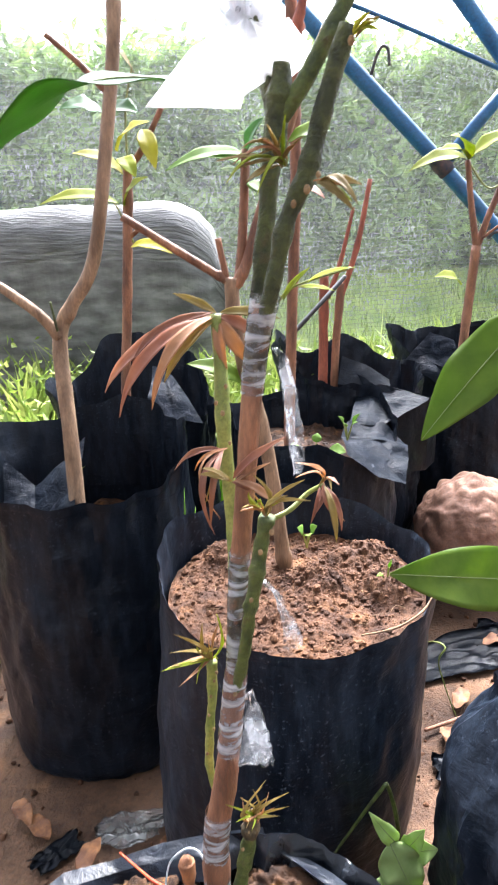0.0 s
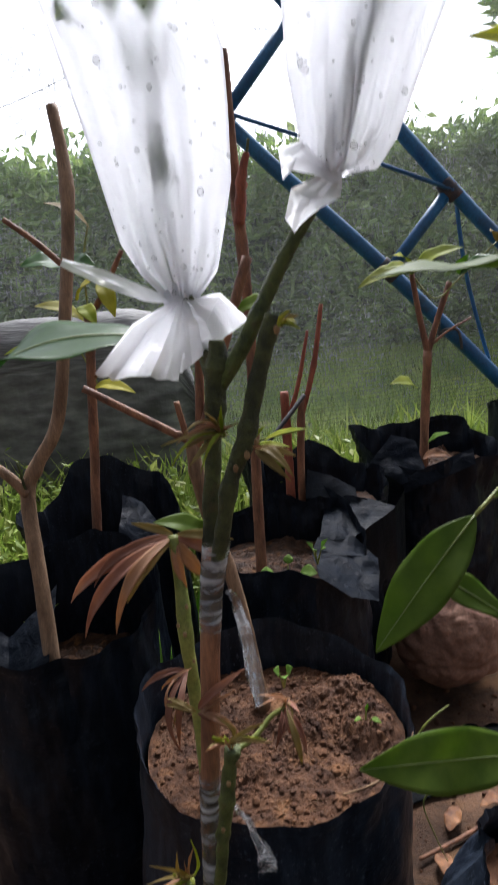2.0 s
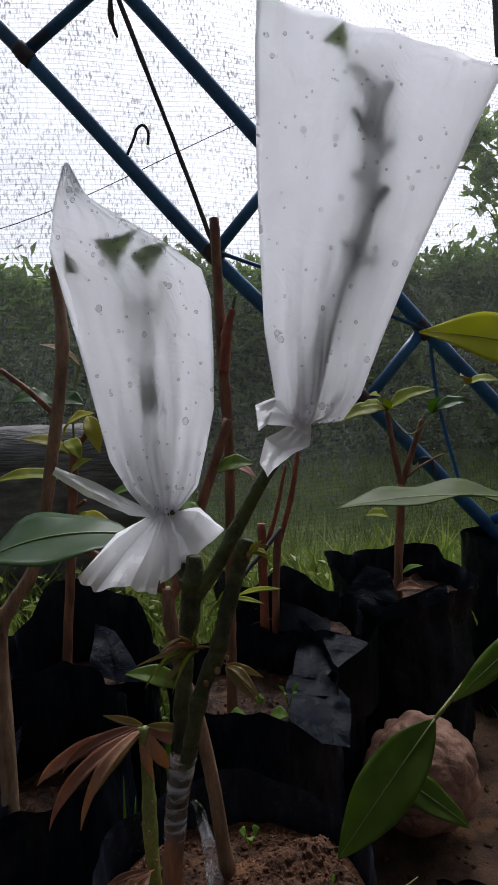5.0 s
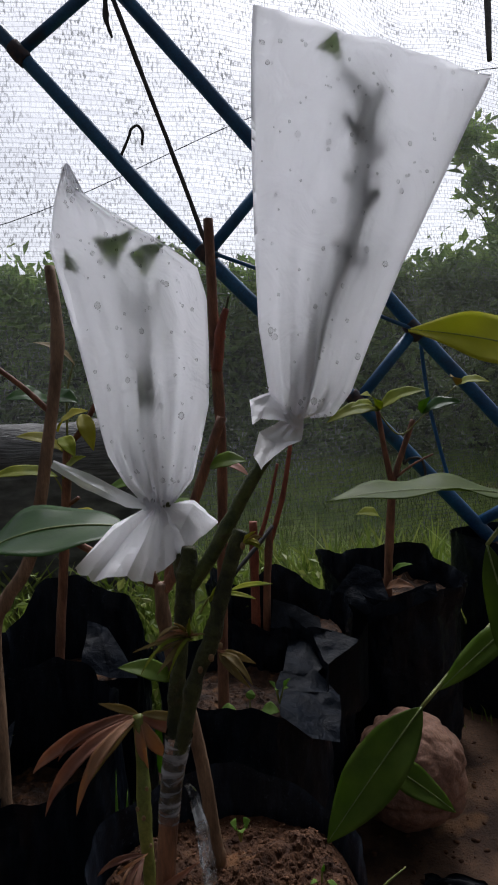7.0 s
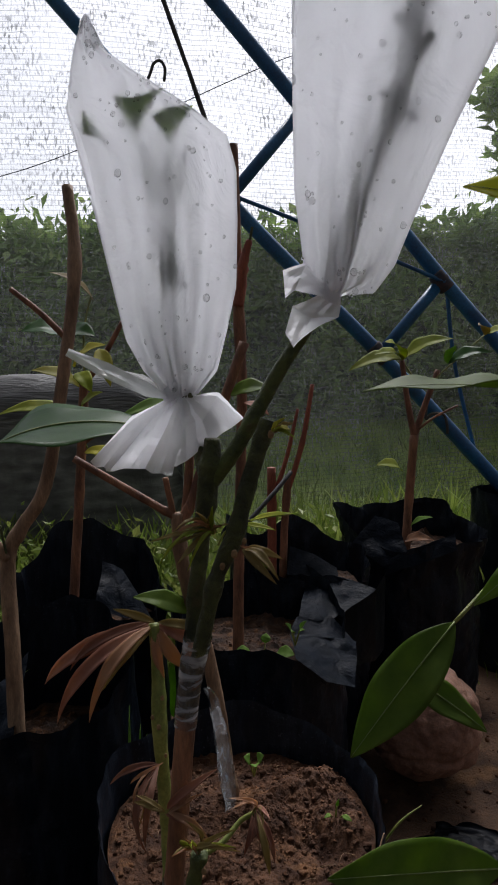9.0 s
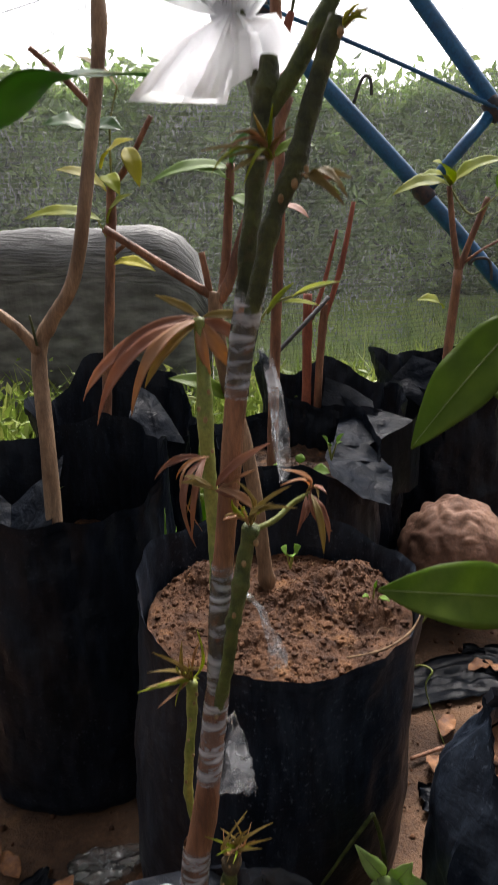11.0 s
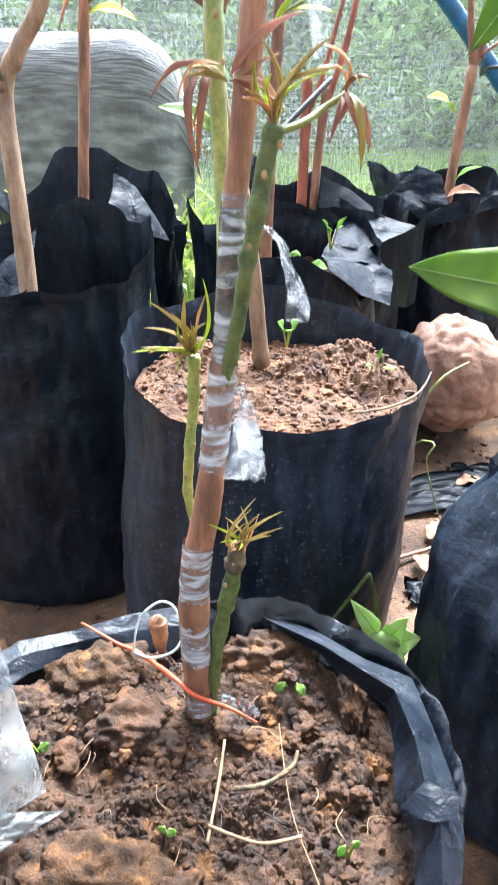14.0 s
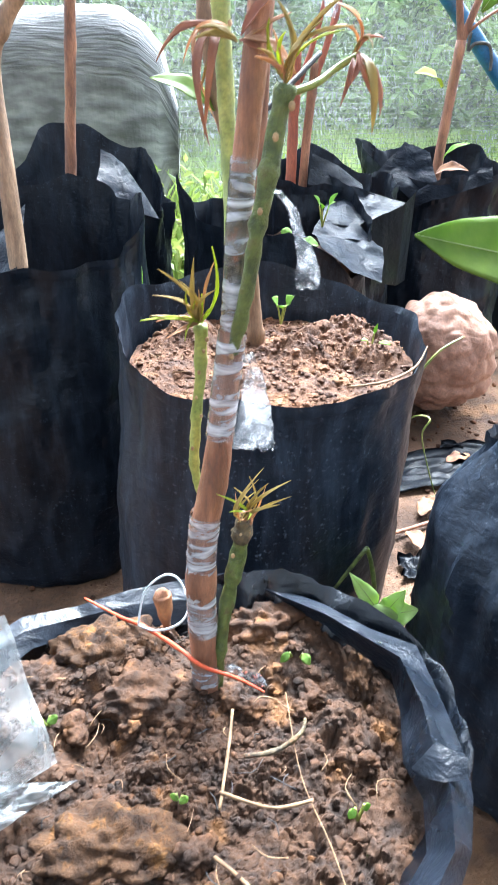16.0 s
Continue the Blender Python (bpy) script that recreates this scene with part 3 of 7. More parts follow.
def lumps(bm, count, place, sizes, seed):
    """Clods: small rough stones of earth, each its own island."""
    rnd = random.Random(seed)
    for _ in range(count):
        x, y, z = place(rnd)
        s = rnd.choice(sizes) * rnd.uniform(0.7, 1.3)
        off = Vector((rnd.random() * 50, rnd.random() * 50, 0))
        sq = Vector((rnd.uniform(0.8, 1.3), rnd.uniform(0.8, 1.3), rnd.uniform(0.55, 0.9))) * s
        at = Vector((x, y, z + s * 0.25))
        add_ball(bm, 2 if s > 0.0035 else 1, lambda v: v * sq * (1 + 0.55 * noise.noise(v * 1.3 + off) + 0.3 * noise.noise(v * 3 + off)) + at)


def soil_bed(cx, cy, radius, height, label, material, cells=90, clods=0, rough=0.006, mounds=(), seed=0, sizes=(0.0008, 0.001, 0.0014, 0.002, 0.003), chunks=()):
    """The earth in a bag: a rough round bed with mounds (x, y, width, rise) and loose clods."""
    bm = bmesh.new()
    around = 2 * cells

    def clod(x, y, size, rise):
        """Broken crumbs packed side by side, each of its own height and tilt."""
        warp = Vector((noise.noise((x * 190, y * 190, seed)), noise.noise((x * 190, y * 190, seed + 4)), 0)) * 0.45
        near, spots = noise.voronoi(Vector((x / size, y / size, seed)) + warp)
        tall = max(0.0, noise.noise(spots[0] * 3.7) + 0.25)
        off = Vector((x / size, y / size, seed)) + warp - spots[0]
        return rise * (tall * (1.1 - 0.8 * near[0]) + 0.35 * (off.x * noise.noise(spots[0] * 5) + off.y * noise.noise(spots[0] * 6))) * smooth01(-0.15, 0.5, near[1] - near[0])

    def grain(x, y, size, rise):
        """Small rounded crumbs lying close together."""
        near, spots = noise.voronoi(Vector((x / size + 0.4 * noise.noise((x * 240, y * 240, seed)), y / size, seed)))
        return rise * max(0.0, 0.55 + noise.noise(spots[0] * 4.1)) * max(0.0, 1 - near[0] * near[0] * 1.3)

    def top(x, y):
        fine = sum(noise.noise((x * f, y * f, seed + f)) / k for f, k in ((150, 1.5), (330, 3.0)))
        z = height + rough * (1.6 * noise.noise((x * 16, y * 16, seed)) + 1.0 * noise.noise((x * 45, y * 45, seed)) + 0.4 * fine)
        lumpy = 0.15 + 1.3 * smooth01(-0.1, 0.35, noise.noise((x * 13 + 7, y * 13, seed)))
        z += lumpy * (clod(x, y, 0.021, rough * 1.0) + clod(x + 0.3, y, 0.0095, rough * 0.4) + grain(x, y + 0.4, 0.0095, rough * 0.95) + grain(x + 0.7, y, 0.015, rough * 0.9)) + grain(x + 0.2, y, 0.0046, rough * 0.5)
        for mx, my, w, up in chunks:
            d = math.hypot(x - mx, y - my) / w
            if d < 1.6:
                d *= 1 + 0.5 * noise.noise((x * 60, y * 60, seed + mx)) + 0.25 * noise.noise((x * 150, y * 150, seed))
                z += up * max(0.0, 1 - d * d) ** 0.8
        return z + sum(up * math.exp(-(((x - mx) ** 2 + (y - my) ** 2) / (w * w)) ** 1.5) for mx, my, w, up in mounds)

    rings = []
    for k in range(1, cells + 1):
        r = radius * k / cells
        rings.append([bm.verts.new((cx + r * math.cos(a), cy + r * math.sin(a), top(cx + r * math.cos(a), cy + r * math.sin(a)))) for a in (2 * math.pi * s / around for s in range(around))])
    rings.append([bm.verts.new((v.co.x, v.co.y, height - 0.03)) for v in rings[-1]])
    for a, b in zip(rings, rings[1:]):
        for s in range(around):
            bm.faces.new((a[s], b[s], b[(s + 1) % around], a[(s + 1) % around]))
    bm.faces.new(rings[0])
    if clods:
        def place(rnd):
            a, r = rnd.uniform(0, 2 * math.pi), radius * 0.96 * math.sqrt(rnd.random())
            x, y = cx + r * math.cos(a), cy + r * math.sin(a)
            return x, y, top(x, y)
        lumps(bm, clods, place, sizes, seed)
    return solo("potting_soil", bm, material, label, "soil", "soil in the grow bags", "stuff", crisp=55), top


def stem_part(parent, name, points, material, sides=12, rough=0.08, knots=(), label=""):
    bm = bmesh.new()
    tube(bm, points, sides, 7, rough, knots)
    return part(name, bm, material, parent, label)


def bud_scar(parent, x, y, z, r, face=(0, -1, 0)):
    r *= 0.62
    bm = bmesh.new()
    made = bmesh.ops.create_uvsphere(bm, u_segments=10, v_segments=7, radius=r)["verts"]
    for v in made:
        v.co = Vector((v.co.x * 0.75, v.co.y * 0.45, v.co.z)) + Vector((x, y, z))
    return part("bud_scar", bm, CUT_WOOD, parent, "pale oval bud scar")


def tape_wrap(parent, points, turns, label="clear grafting tape wound round the stem"):
    """Film wound in overlapping turns: a sleeve a little wider than the stem, ridged and creased."""
    bm = bmesh.new()
    pts = spline(points, 14)
    rings, side = [], Vector((1, 0, 0))
    total = len(pts) - 1
    for i, (v, r) in enumerate(pts):
        d = (pts[min(i + 1, total)][0] - pts[max(i - 1, 0)][0]).normalized()
        side = (side - d * side.dot(d)).normalized()
        other = d.cross(side)
        ring = []
        for s in range(26):
            a = 2 * math.pi * s / 26
            ph = (i / total * turns + a / (2 * math.pi)) % 1.0
            k = 1.03 + 0.05 * ph + 0.05 * noise.noise((a * 2, i * 0.6, turns)) + 0.03 * noise.noise((a * 5, i * 1.3, turns))
            ring.append(bm.verts.new(v + (side * math.cos(a) + other * math.sin(a)) * r * k))
        rings.append(ring)
    for a, b in zip(rings, rings[1:]):
        for s in range(26):
            bm.faces.new((a[s], a[(s + 1) % 26], b[(s + 1) % 26], b[s]))
    return part("grafting_tape", bm, TAPE, parent, label)


def ribbon(parent, name, points, material, label, crinkle=0.003, seed=0.0, across=7):
    """A hanging strip of film along points (x, y, z, half width), creased lengthwise."""
    bm = bmesh.new()
    pts = spline(points, 8)
    rows = []
    for i, (v, w) in enumerate(pts):
        row = []
        for j in range(across):
            u = 2 * j / (across - 1) - 1
            q = v + Vector((u * w, 0, 0))
            q += Vector((0.4, 1, 0.3)) * crinkle * (noise.noise((u * 3 + seed, i * 0.13, seed)) + 0.5 * noise.noise((u * 7, i * 0.3, seed)))
            row.append(bm.verts.new(q))
        rows.append(row)
    for a, b in zip(rows, rows[1:]):
        for j in range(across - 1):
            bm.faces.new((a[j], a[j + 1], b[j + 1], b[j]))
    bmesh.ops.solidify(bm, geom=bm.faces[:], thickness=0.0004)
    return part(name, bm, material, parent, label)


def tuft(parent, x, y, z, tips, width, material, label, seed=1, sag=0.15):
    """A spray of narrow young leaves, each tip with a shorter, thinner companion of a neighbouring tone."""
    rnd = random.Random(seed)
    mates = {LEAF_RED: (LEAF_RED, LEAF_BRONZE, LEAF_COPPER), LEAF_BRONZE: (LEAF_BRONZE, LEAF_LIME, LEAF_COPPER), LEAF_YELLOW: (LEAF_YELLOW, LEAF_LIME, LEAF_BRONZE)}[material]
    for q in tips:
        for reach, slim in ((1.0, 0.72), (rnd.uniform(0.55, 0.85), 0.45)):
            at = Vector((x + rnd.uniform(-1, 1) * 0.002, y + rnd.uniform(-1, 1) * 0.002, z + rnd.uniform(-1, 1) * 0.0015))
            end = at.lerp(Vector(q), reach) + Vector([rnd.uniform(-1, 1) * 0.007 for _ in range(3)]) * (1.6 - reach) * 0.8
            leaf(parent, at, end, width * slim * rnd.uniform(0.7, 1.1), material if reach == 1.0 and rnd.random() < 0.6 else rnd.choice(mates),
                 (rnd.uniform(-0.7, 0.7), -0.6, 0.8), sag * rnd.uniform(0.3, 2.4), rnd.uniform(0.35, 0.9), 0.2, rnd.random() * 6, label, shape=rnd.uniform(0.7, 1.05))


# ---- the ground, and what lies behind ----
bm = bmesh.new()
edges_x = [-400, -60, -12, -5, -3] + [i * 0.05 for i in range(-40, 57)] + [4, 7, 14, 60, 400]
edges_y = [-400, -60, -10, -3, -1.2] + [i * 0.05 for i in range(-10, 80)] + [5, 7, 12, 30, 90, 400]
rows = [[bm.verts.new((x, y, ground_z(x, y) if abs(x) < 4 and -2 < y < 5 else 0.08)) for x in edges_x] for y in edges_y]
for a, b in zip(rows, rows[1:]):
    for i in range(len(edges_x) - 1):
        bm.faces.new((a[i], a[i + 1], b[i + 1], b[i]))
solo("ground", bm, EARTH, "damp trodden brown earth with bits of litter", "ground", kind="structure")

NET_LINE = [(-4.0, 2.95), (-2.4, 3.05), (-1.2, 3.12), (0.0, 3.25), (0.6, 3.42), (1.3, 3.95), (2.4, 4.4), (4.5, 4.8)]


def net_y(x):
    for (a, ya), (b, yb) in zip(NET_LINE, NET_LINE[1:]):
        if x <= b:
            return ya + (yb - ya) * smooth01(a, b, x) if x > a else ya
    return NET_LINE[-1][1]


crumb_bm = bmesh.new()
lumps(crumb_bm, 1600, lambda r: (lambda x, y: (x, y, ground_z(x, y)))(r.uniform(-0.55, 0.9), r.uniform(0.55, 1.75)), (0.0015, 0.002, 0.003, 0.005), 31)
solo("earth_crumbs", crumb_bm, SOIL_PALE, "loose crumbs of brown earth on the ground", "soil", kind="stuff")


def net_sheet(x0, x1, z_top, step=0.08):
    """The hanging net, slack near the ground, with its running length and height as UV."""
    bm = bmesh.new()
    uv = bm.loops.layers.uv.new("UVMap")
    cols, run = [], 0.0
    count = int((x1 - x0) / step)
    prev = None
    for i in range(count + 1):
        x = x0 + (x1 - x0) * i / count
        p = Vector((x, net_y(x), 0))
        run += (p - prev).length if prev else 0
        prev = p
        col = []
        for k in range(31):
            z = 0.05 + (z_top - 0.05) * k / 30
            sway = 0.05 * noise.noise((x * 0.9, z * 0.8, 2)) + 0.02 * noise.noise((x * 3, z * 2.2, 5)) - 0.10 * (1 - smooth01(0.0, 0.7, z))
            col.append((bm.verts.new((x, p.y + sway, z + 0.02 * noise.noise((x * 1.2, 0, z)))), (run, z + 0.03 * noise.noise((x * 0.7, z * 0.3, 4)))))
        cols.append(col)
    for a, b in zip(cols, cols[1:]):
        for k in range(30):
            f = bm.faces.new((a[k][0], b[k][0], b[k + 1][0], a[k + 1][0]))
            for loop, c in zip(f.loops, (a[k], b[k], b[k + 1], a[k + 1])):
                loop[uv].uv = c[1]
    return bm


solo("shade_net", net_sheet(-4.0, 4.5, 4.2), NET, "grey knitted shade net hanging down to the grass", "shade net", kind="structure")


def dense_sheet(name, a, b, c, d, label, material, category="shade net"):
    """A large flat net-patterned sheet between four corners; all are unseen light masks."""
    bm = bmesh.new()
    uv = bm.loops.layers.uv.new("UVMap")
    a, b, c, d = (Vector(q) for q in (a, b, c, d))
    n = 14
    grid = [[bm.verts.new(a.lerp(b, i / n).lerp(d.lerp(c, i / n), j / n) + Vector((0.05, 0.05, 0.05)) * noise.noise((i * 0.6, j * 0.6, len(name)))) for j in range(n + 1)] for i in range(n + 1)]
    for i in range(n):
        for j in range(n):
            f = bm.faces.new((grid[i][j], grid[i + 1][j], grid[i + 1][j + 1], grid[i][j + 1]))
            for loop, (u, v) in zip(f.loops, ((i, j), (i + 1, j), (i + 1, j + 1), (i, j + 1))):
                loop[uv].uv = (u / n * (b - a).length, v / n * (d - a).length)
    return solo(name, bm, material, label, category, kind="structure")


# Unseen roof sheet, added to dim the sky over the bags.
dense_sheet("net_roof", (-4.2, -3.6, 3.1), (4.6, -3.6, 3.1), (4.6, 1.7, 2.95), (-4.2, 1.7, 2.95), "unseen overhead sheet added to dim the sky over the bags", MASK_TOP)
# Unseen back and side sheets, added to keep reflections on the film dark.
dense_sheet("wall_back", (-4.2, -3.6, 0), (4.6, -3.6, 0), (4.6, -3.6, 3.1), (-4.2, -3.6, 3.1), "unseen dark sheet added to cut light and reflections", MASK_SIDES)
dense_sheet("wall_west", (-4.2, -3.6, 0), (-4.2, 3.0, 0), (-4.2, 3.0, 3.0), (-4.2, -3.6, 3.1), "unseen dark sheet added to cut light and reflections", MASK_SIDES)
dense_sheet("wall_east", (4.6, -3.6, 0), (4.6, 4.5, 0), (4.6, 4.5, 3.0), (4.6, -3.6, 3.1), "unseen dark sheet added to cut light and reflections", MASK_SIDES)


def net_bundle(x0, x1, y, z0, z1, depth):
    """A thick roll of spare net lying along the foot of the net wall, rounded at its end."""
    bm = bmesh.new()
    uv = bm.loops.layers.uv.new("UVMap")
    n, m = 46, 40
    rings = []
    for i in range(n + 1):
        t = i / n
        end = 1 - max(0, (t - 0.90) / 0.10) ** 3
        end = max(0.02, end) ** 0.5
        x = x0 + (x1 - x0) * t
        ring = []
        for k in range(m):
            a = 2 * math.pi * k / m
            c, s = math.cos(a), math.sin(a)
            px = abs(c) ** 0.55 * (1 if c > 0 else -1)
            pz = abs(s) ** 0.32 * (1 if s > 0 else -1)
            zc, zh = (z0 + z1) / 2, (z1 - z0) / 2
            w = 0.02 * noise.noise((x * 4, a * 1.4, 1)) + 0.012 * noise.noise((x * 14, a * 4, 2))
            ring.append((bm.verts.new((x, y + px * depth * (end + w), zc + pz * zh * (0.25 + 0.75 * end + w * 2))), (x, a * 0.42)))
        rings.append(ring)
    for a, b in zip(rings, rings[1:]):
        for k in range(m):
            q = (a[k], b[k], b[(k + 1) % m], a[(k + 1) % m])
            f = bm.faces.new([v[0] for v in q])
            for loop, v in zip(f.loops, q):
                loop[uv].uv = v[1]
    bm.faces.new([v[0] for v in rings[-1]])
    return bm


solo("net_roll", net_bundle(-2.6, -0.13, 2.72, 0.06, 0.93, 0.2), NET_ROLL, "bulky roll of spare grey shade net lying in the grass", "net roll")


def leafy_mass(name, count, place, size, material, label, category, seed, kind="stuff"):
    """Many small pointed leaves, each a bent four-sided blade of its own."""
    rnd = random.Random(seed)
    verts, faces = [], []
    for _ in range(count):
        p, s = Vector(place(rnd)), size * rnd.uniform(0.5, 1.5)
        d = Vector((rnd.gauss(0, 1), rnd.gauss(0, 0.8), rnd.gauss(0.3, 0.8))).normalized()
        w = d.orthogonal().normalized()
        w = (w * math.cos(q := rnd.uniform(0, 6.28)) + d.cross(w) * math.sin(q)) * s * 0.24
        n = d.cross(w).normalized() * s * 0.12
        i = len(verts)
        verts += [p, p + d * s * 0.5 + w + n, p + d * s, p + d * s * 0.5 - w + n, p + d * s * 0.55]
        faces += [(i, i + 1, i + 4), (i + 1, i + 2, i + 4), (i + 2, i + 3, i + 4), (i + 3, i, i + 4)]
    me = bpy.data.meshes.new(name)
    me.from_pydata([tuple(v) for v in verts], [], faces)
    me.materials.append(material)
    return tagged(new(name, me), label, category, "", kind)


def hedge_top(x):
    return 1.78 + 0.12 * noise.noise((x * 1.3, 0, 7)) + 0.10 * noise.noise((x * 4, 0, 8))


def hedge_place(rnd):
    x = rnd.uniform(-5, 7)
    z = rnd.uniform(0.1, 1.0) * hedge_top(x) if rnd.random() < 0.7 else hedge_top(x) + rnd.gauss(0.02, 0.09)
    return x, 4.95 + 0.12 * x + 0.35 * noise.noise((x * 1.6, z * 1.6, 3)) + rnd.uniform(-0.15, 0.25) + 0.3 * (z < 0.5), z


leafy_mass("hedge", 60000, hedge_place, 0.085, HEDGE, "leafy green hedge behind the shade net", "hedge", 4)
# Plain dark backing closes the leaf gaps; its colour stands for shade inside.
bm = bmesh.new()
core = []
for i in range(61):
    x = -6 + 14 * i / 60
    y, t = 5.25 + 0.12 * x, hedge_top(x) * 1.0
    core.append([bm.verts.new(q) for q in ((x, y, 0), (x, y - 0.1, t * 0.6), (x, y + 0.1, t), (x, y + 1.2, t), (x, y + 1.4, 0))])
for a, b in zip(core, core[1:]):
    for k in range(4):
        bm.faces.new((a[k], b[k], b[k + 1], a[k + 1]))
solo("hedge_backing", bm, HEDGE_CORE, "dark backing sheet standing in for the shaded inside of the hedge", "hedge", kind="stuff")


def grass(name, count, area, height, label, seed):
    rnd = random.Random(seed)
    verts, faces = [], []
    while len(faces) < count * 3:
        x, y = area(rnd)
        if x is None:
            continue
        z, h, a = ground_z(x, y) if y < 5 else 0.08, height * rnd.uniform(0.4, 1.4), rnd.uniform(0, 6.28)
        w = Vector((math.cos(a), math.sin(a), 0)) * h * 0.035
        lean = Vector((rnd.gauss(0, 0.3), rnd.gauss(0, 0.3), 0)) * h
        p = Vector((x, y, z))
        i = len(verts)
        m = p + Vector((0, 0, h * 0.55)) + lean * 0.35
        verts += [p - w, p + w, m + w * 0.7, m - w * 0.7, p + Vector((0, 0, h * 0.95)) + lean]
        faces += [(i, i + 1, i + 2), (i, i + 2, i + 3), (i + 3, i + 2, i + 4)]
    me = bpy.data.meshes.new(name)
    me.from_pydata([tuple(v) for v in verts], [], faces)
    me.materials.append(GRASS)
    return tagged(new(name, me), label, "grass", "", "stuff")


def meadow(rnd):
    x, y = rnd.uniform(-3, 4.5), rnd.uniform(1.75, 5.2)
    return (None, None) if (y < 2.1 and rnd.random() < 0.6) else (x, y)


bm = bmesh.new()
turf_x, turf_y = [-9 + 0.2 * i for i in range(91)], [1.95 + 0.12 * i for i in range(34)]
rows = [[bm.verts.new((x, y, (ground_z(x, y) if abs(x) < 4 and y < 5 else 0.5) + 0.012)) for x in turf_x] for y in turf_y]
for a, b in zip(rows, rows[1:]):
    for i in range(len(turf_x) - 1):
        bm.faces.new((a[i], a[i + 1], b[i + 1], b[i]))
solo("lawn", bm, LAWN, "short yellow-green turf behind the bags", "grass", kind="structure")
grass("grass", 60000, meadow, 0.075, "long bright green grass on both sides of the net", 5)
grass("grass_patch", 1500, lambda r: (r.uniform(-1.3, -0.46), r.uniform(1.2, 1.9)), 0.13, "weedy green grass beside the bags", 6)


for cx, cy, wide, deep, top, count, seed in ((-0.62, 1.62, 0.2, 0.2, 0.42, 900, 41), (-0.02, 1.85, 0.16, 0.12, 0.45, 700, 42), (0.40, 2.12, 0.12, 0.1, 0.42, 500, 43), (-0.75, 2.1, 0.3, 0.2, 0.4, 700, 44)):
    leafy_mass("weed_clump", count, lambda r: (cx + r.gauss(0, wide), cy + r.gauss(0, deep), 0.08 + top * r.random() ** 1.4), 0.03, GRASS, "clump of light green weeds behind the bags", "weeds", seed)
grass("tall_grass", 2600, lambda r: (r.uniform(-0.9, 1.3), r.uniform(1.95, 2.7)), 0.32, "tall light green grass behind the bags", 47)


def tree_place(rnd):
    c = rnd.choice([(2.5, 5.9, 2.7, 0.28), (2.8, 6.0, 2.4, 0.3), (2.3, 5.9, 3.1, 0.2), (2.9, 6.0, 3.2, 0.3), (2.6, 5.8, 2.15, 0.2)])
    d = Vector((rnd.gauss(0, 1), rnd.gauss(0, 1), rnd.gauss(0, 1))).normalized() * rnd.random() ** 0.4 * c[3]
    return c[0] + d.x, c[1] + d.y, c[2] + d.z


tree = thing("young_tree", 2.75, 6.0, 0.08, "young leafy tree standing beyond the hedge", "tree")
bm = bmesh.new()
tube(bm, [(2.75, 6, 0.05, 0.05), (2.7, 6, 1.4, 0.035), (2.72, 5.98, 2.4, 0.02), (2.6, 5.95, 3.2, 0.008)], 8, 4, 0.1)
for q in ((2.35, 5.9, 3.0), (3.0, 6, 3.0), (2.4, 5.9, 2.5), (2.95, 6.0, 2.3)):
    tube(bm, [(2.72, 5.98, q[2] - 0.5, 0.014), ((2.72 + q[0]) / 2, 5.95, q[2] - 0.2, 0.01), (*q, 0.004)], 6, 4, 0.1)
part("trunk", bm, HEDGE_CORE, tree)
crown = leafy_mass("crown", 900, tree_place, 0.13, HEDGE, "", "", 12, "")
crown.parent = tree
crown.matrix_parent_inverse = Matrix.Translation(-tree.location)

# ---- the blue pipe frame ----
truss = thing("pipe_frame", 1.2, 2.05, ground_z(1.2, 2.05), "blue painted steel pipe frame in front of the net", "pipe frame")
LOW = [(-1.25, 2.05, 2.9, 0.021), (-0.427, 2.05, 2.012, 0.021), (0.08, 2.05, 1.426, 0.021), (0.514, 2.05, 0.985, 0.021), (0.889, 2.05, 0.579, 0.021), (1.36, 2.05, 0.06, 0.021)]
HIGH = [(-0.9, 2.05, 3.06, 0.021), (-0.115, 2.05, 2.154, 0.021), (0.218, 2.05, 1.765, 0.021), (0.698, 2.05, 1.195, 0.021), (0.948, 2.05, 0.916, 0.021), (1.7, 2.05, 0.07, 0.021)]
for pts, tag in ((LOW, "lower_pipe"), (HIGH, "upper_pipe")):
    bm = bmesh.new()
    tube(bm, pts, 16, 8, 0.0)
    part(tag, bm, BLUE_PAINT, truss)
for a, b in (((-0.426, 2.015), (-0.13, 2.25)), ((0.08, 1.43), (0.29, 1.665)), ((0.52, 0.985), (0.70, 1.195)), ((0.89, 0.60), (1.13, 0.72))):
    bm = bmesh.new()
    tube(bm, [(a[0], 2.05, a[1], 0.017), (b[0], 2.05, b[1], 0.017)], 14, 2)
    part("strut", bm, BLUE_PAINT, truss)
for x, z in ((0.695, 1.19), (0.515, 0.985), (0.08, 1.43), (-0.427, 2.01)):
    bm = bmesh.new()
    tube(bm, [(x - 0.02, 2.048, z + 0.022, 0.0225), (x, 2.048, z, 0.025), (x + 0.02, 2.048, z - 0.022, 0.0225)], 14, 4, 0.15)
    part("weld", bm, RUST, truss, "rusty weld")
bm = bmesh.new()
tube(bm, [(0.08, 2.03, 1.44, 0.006), (0.38, 2.03, 1.322, 0.006), (0.70, 2.03, 1.185, 0.006)], 8, 4)
part("brace_rod", bm, BLUE_PAINT, truss, "thin dark blue rod")
bm = bmesh.new()
tube(bm, [(0.715, 2.06, 1.17, 0.006), (0.748, 2.07, 0.935, 0.006), (0.83, 2.07, 0.62, 0.006)], 8, 4)
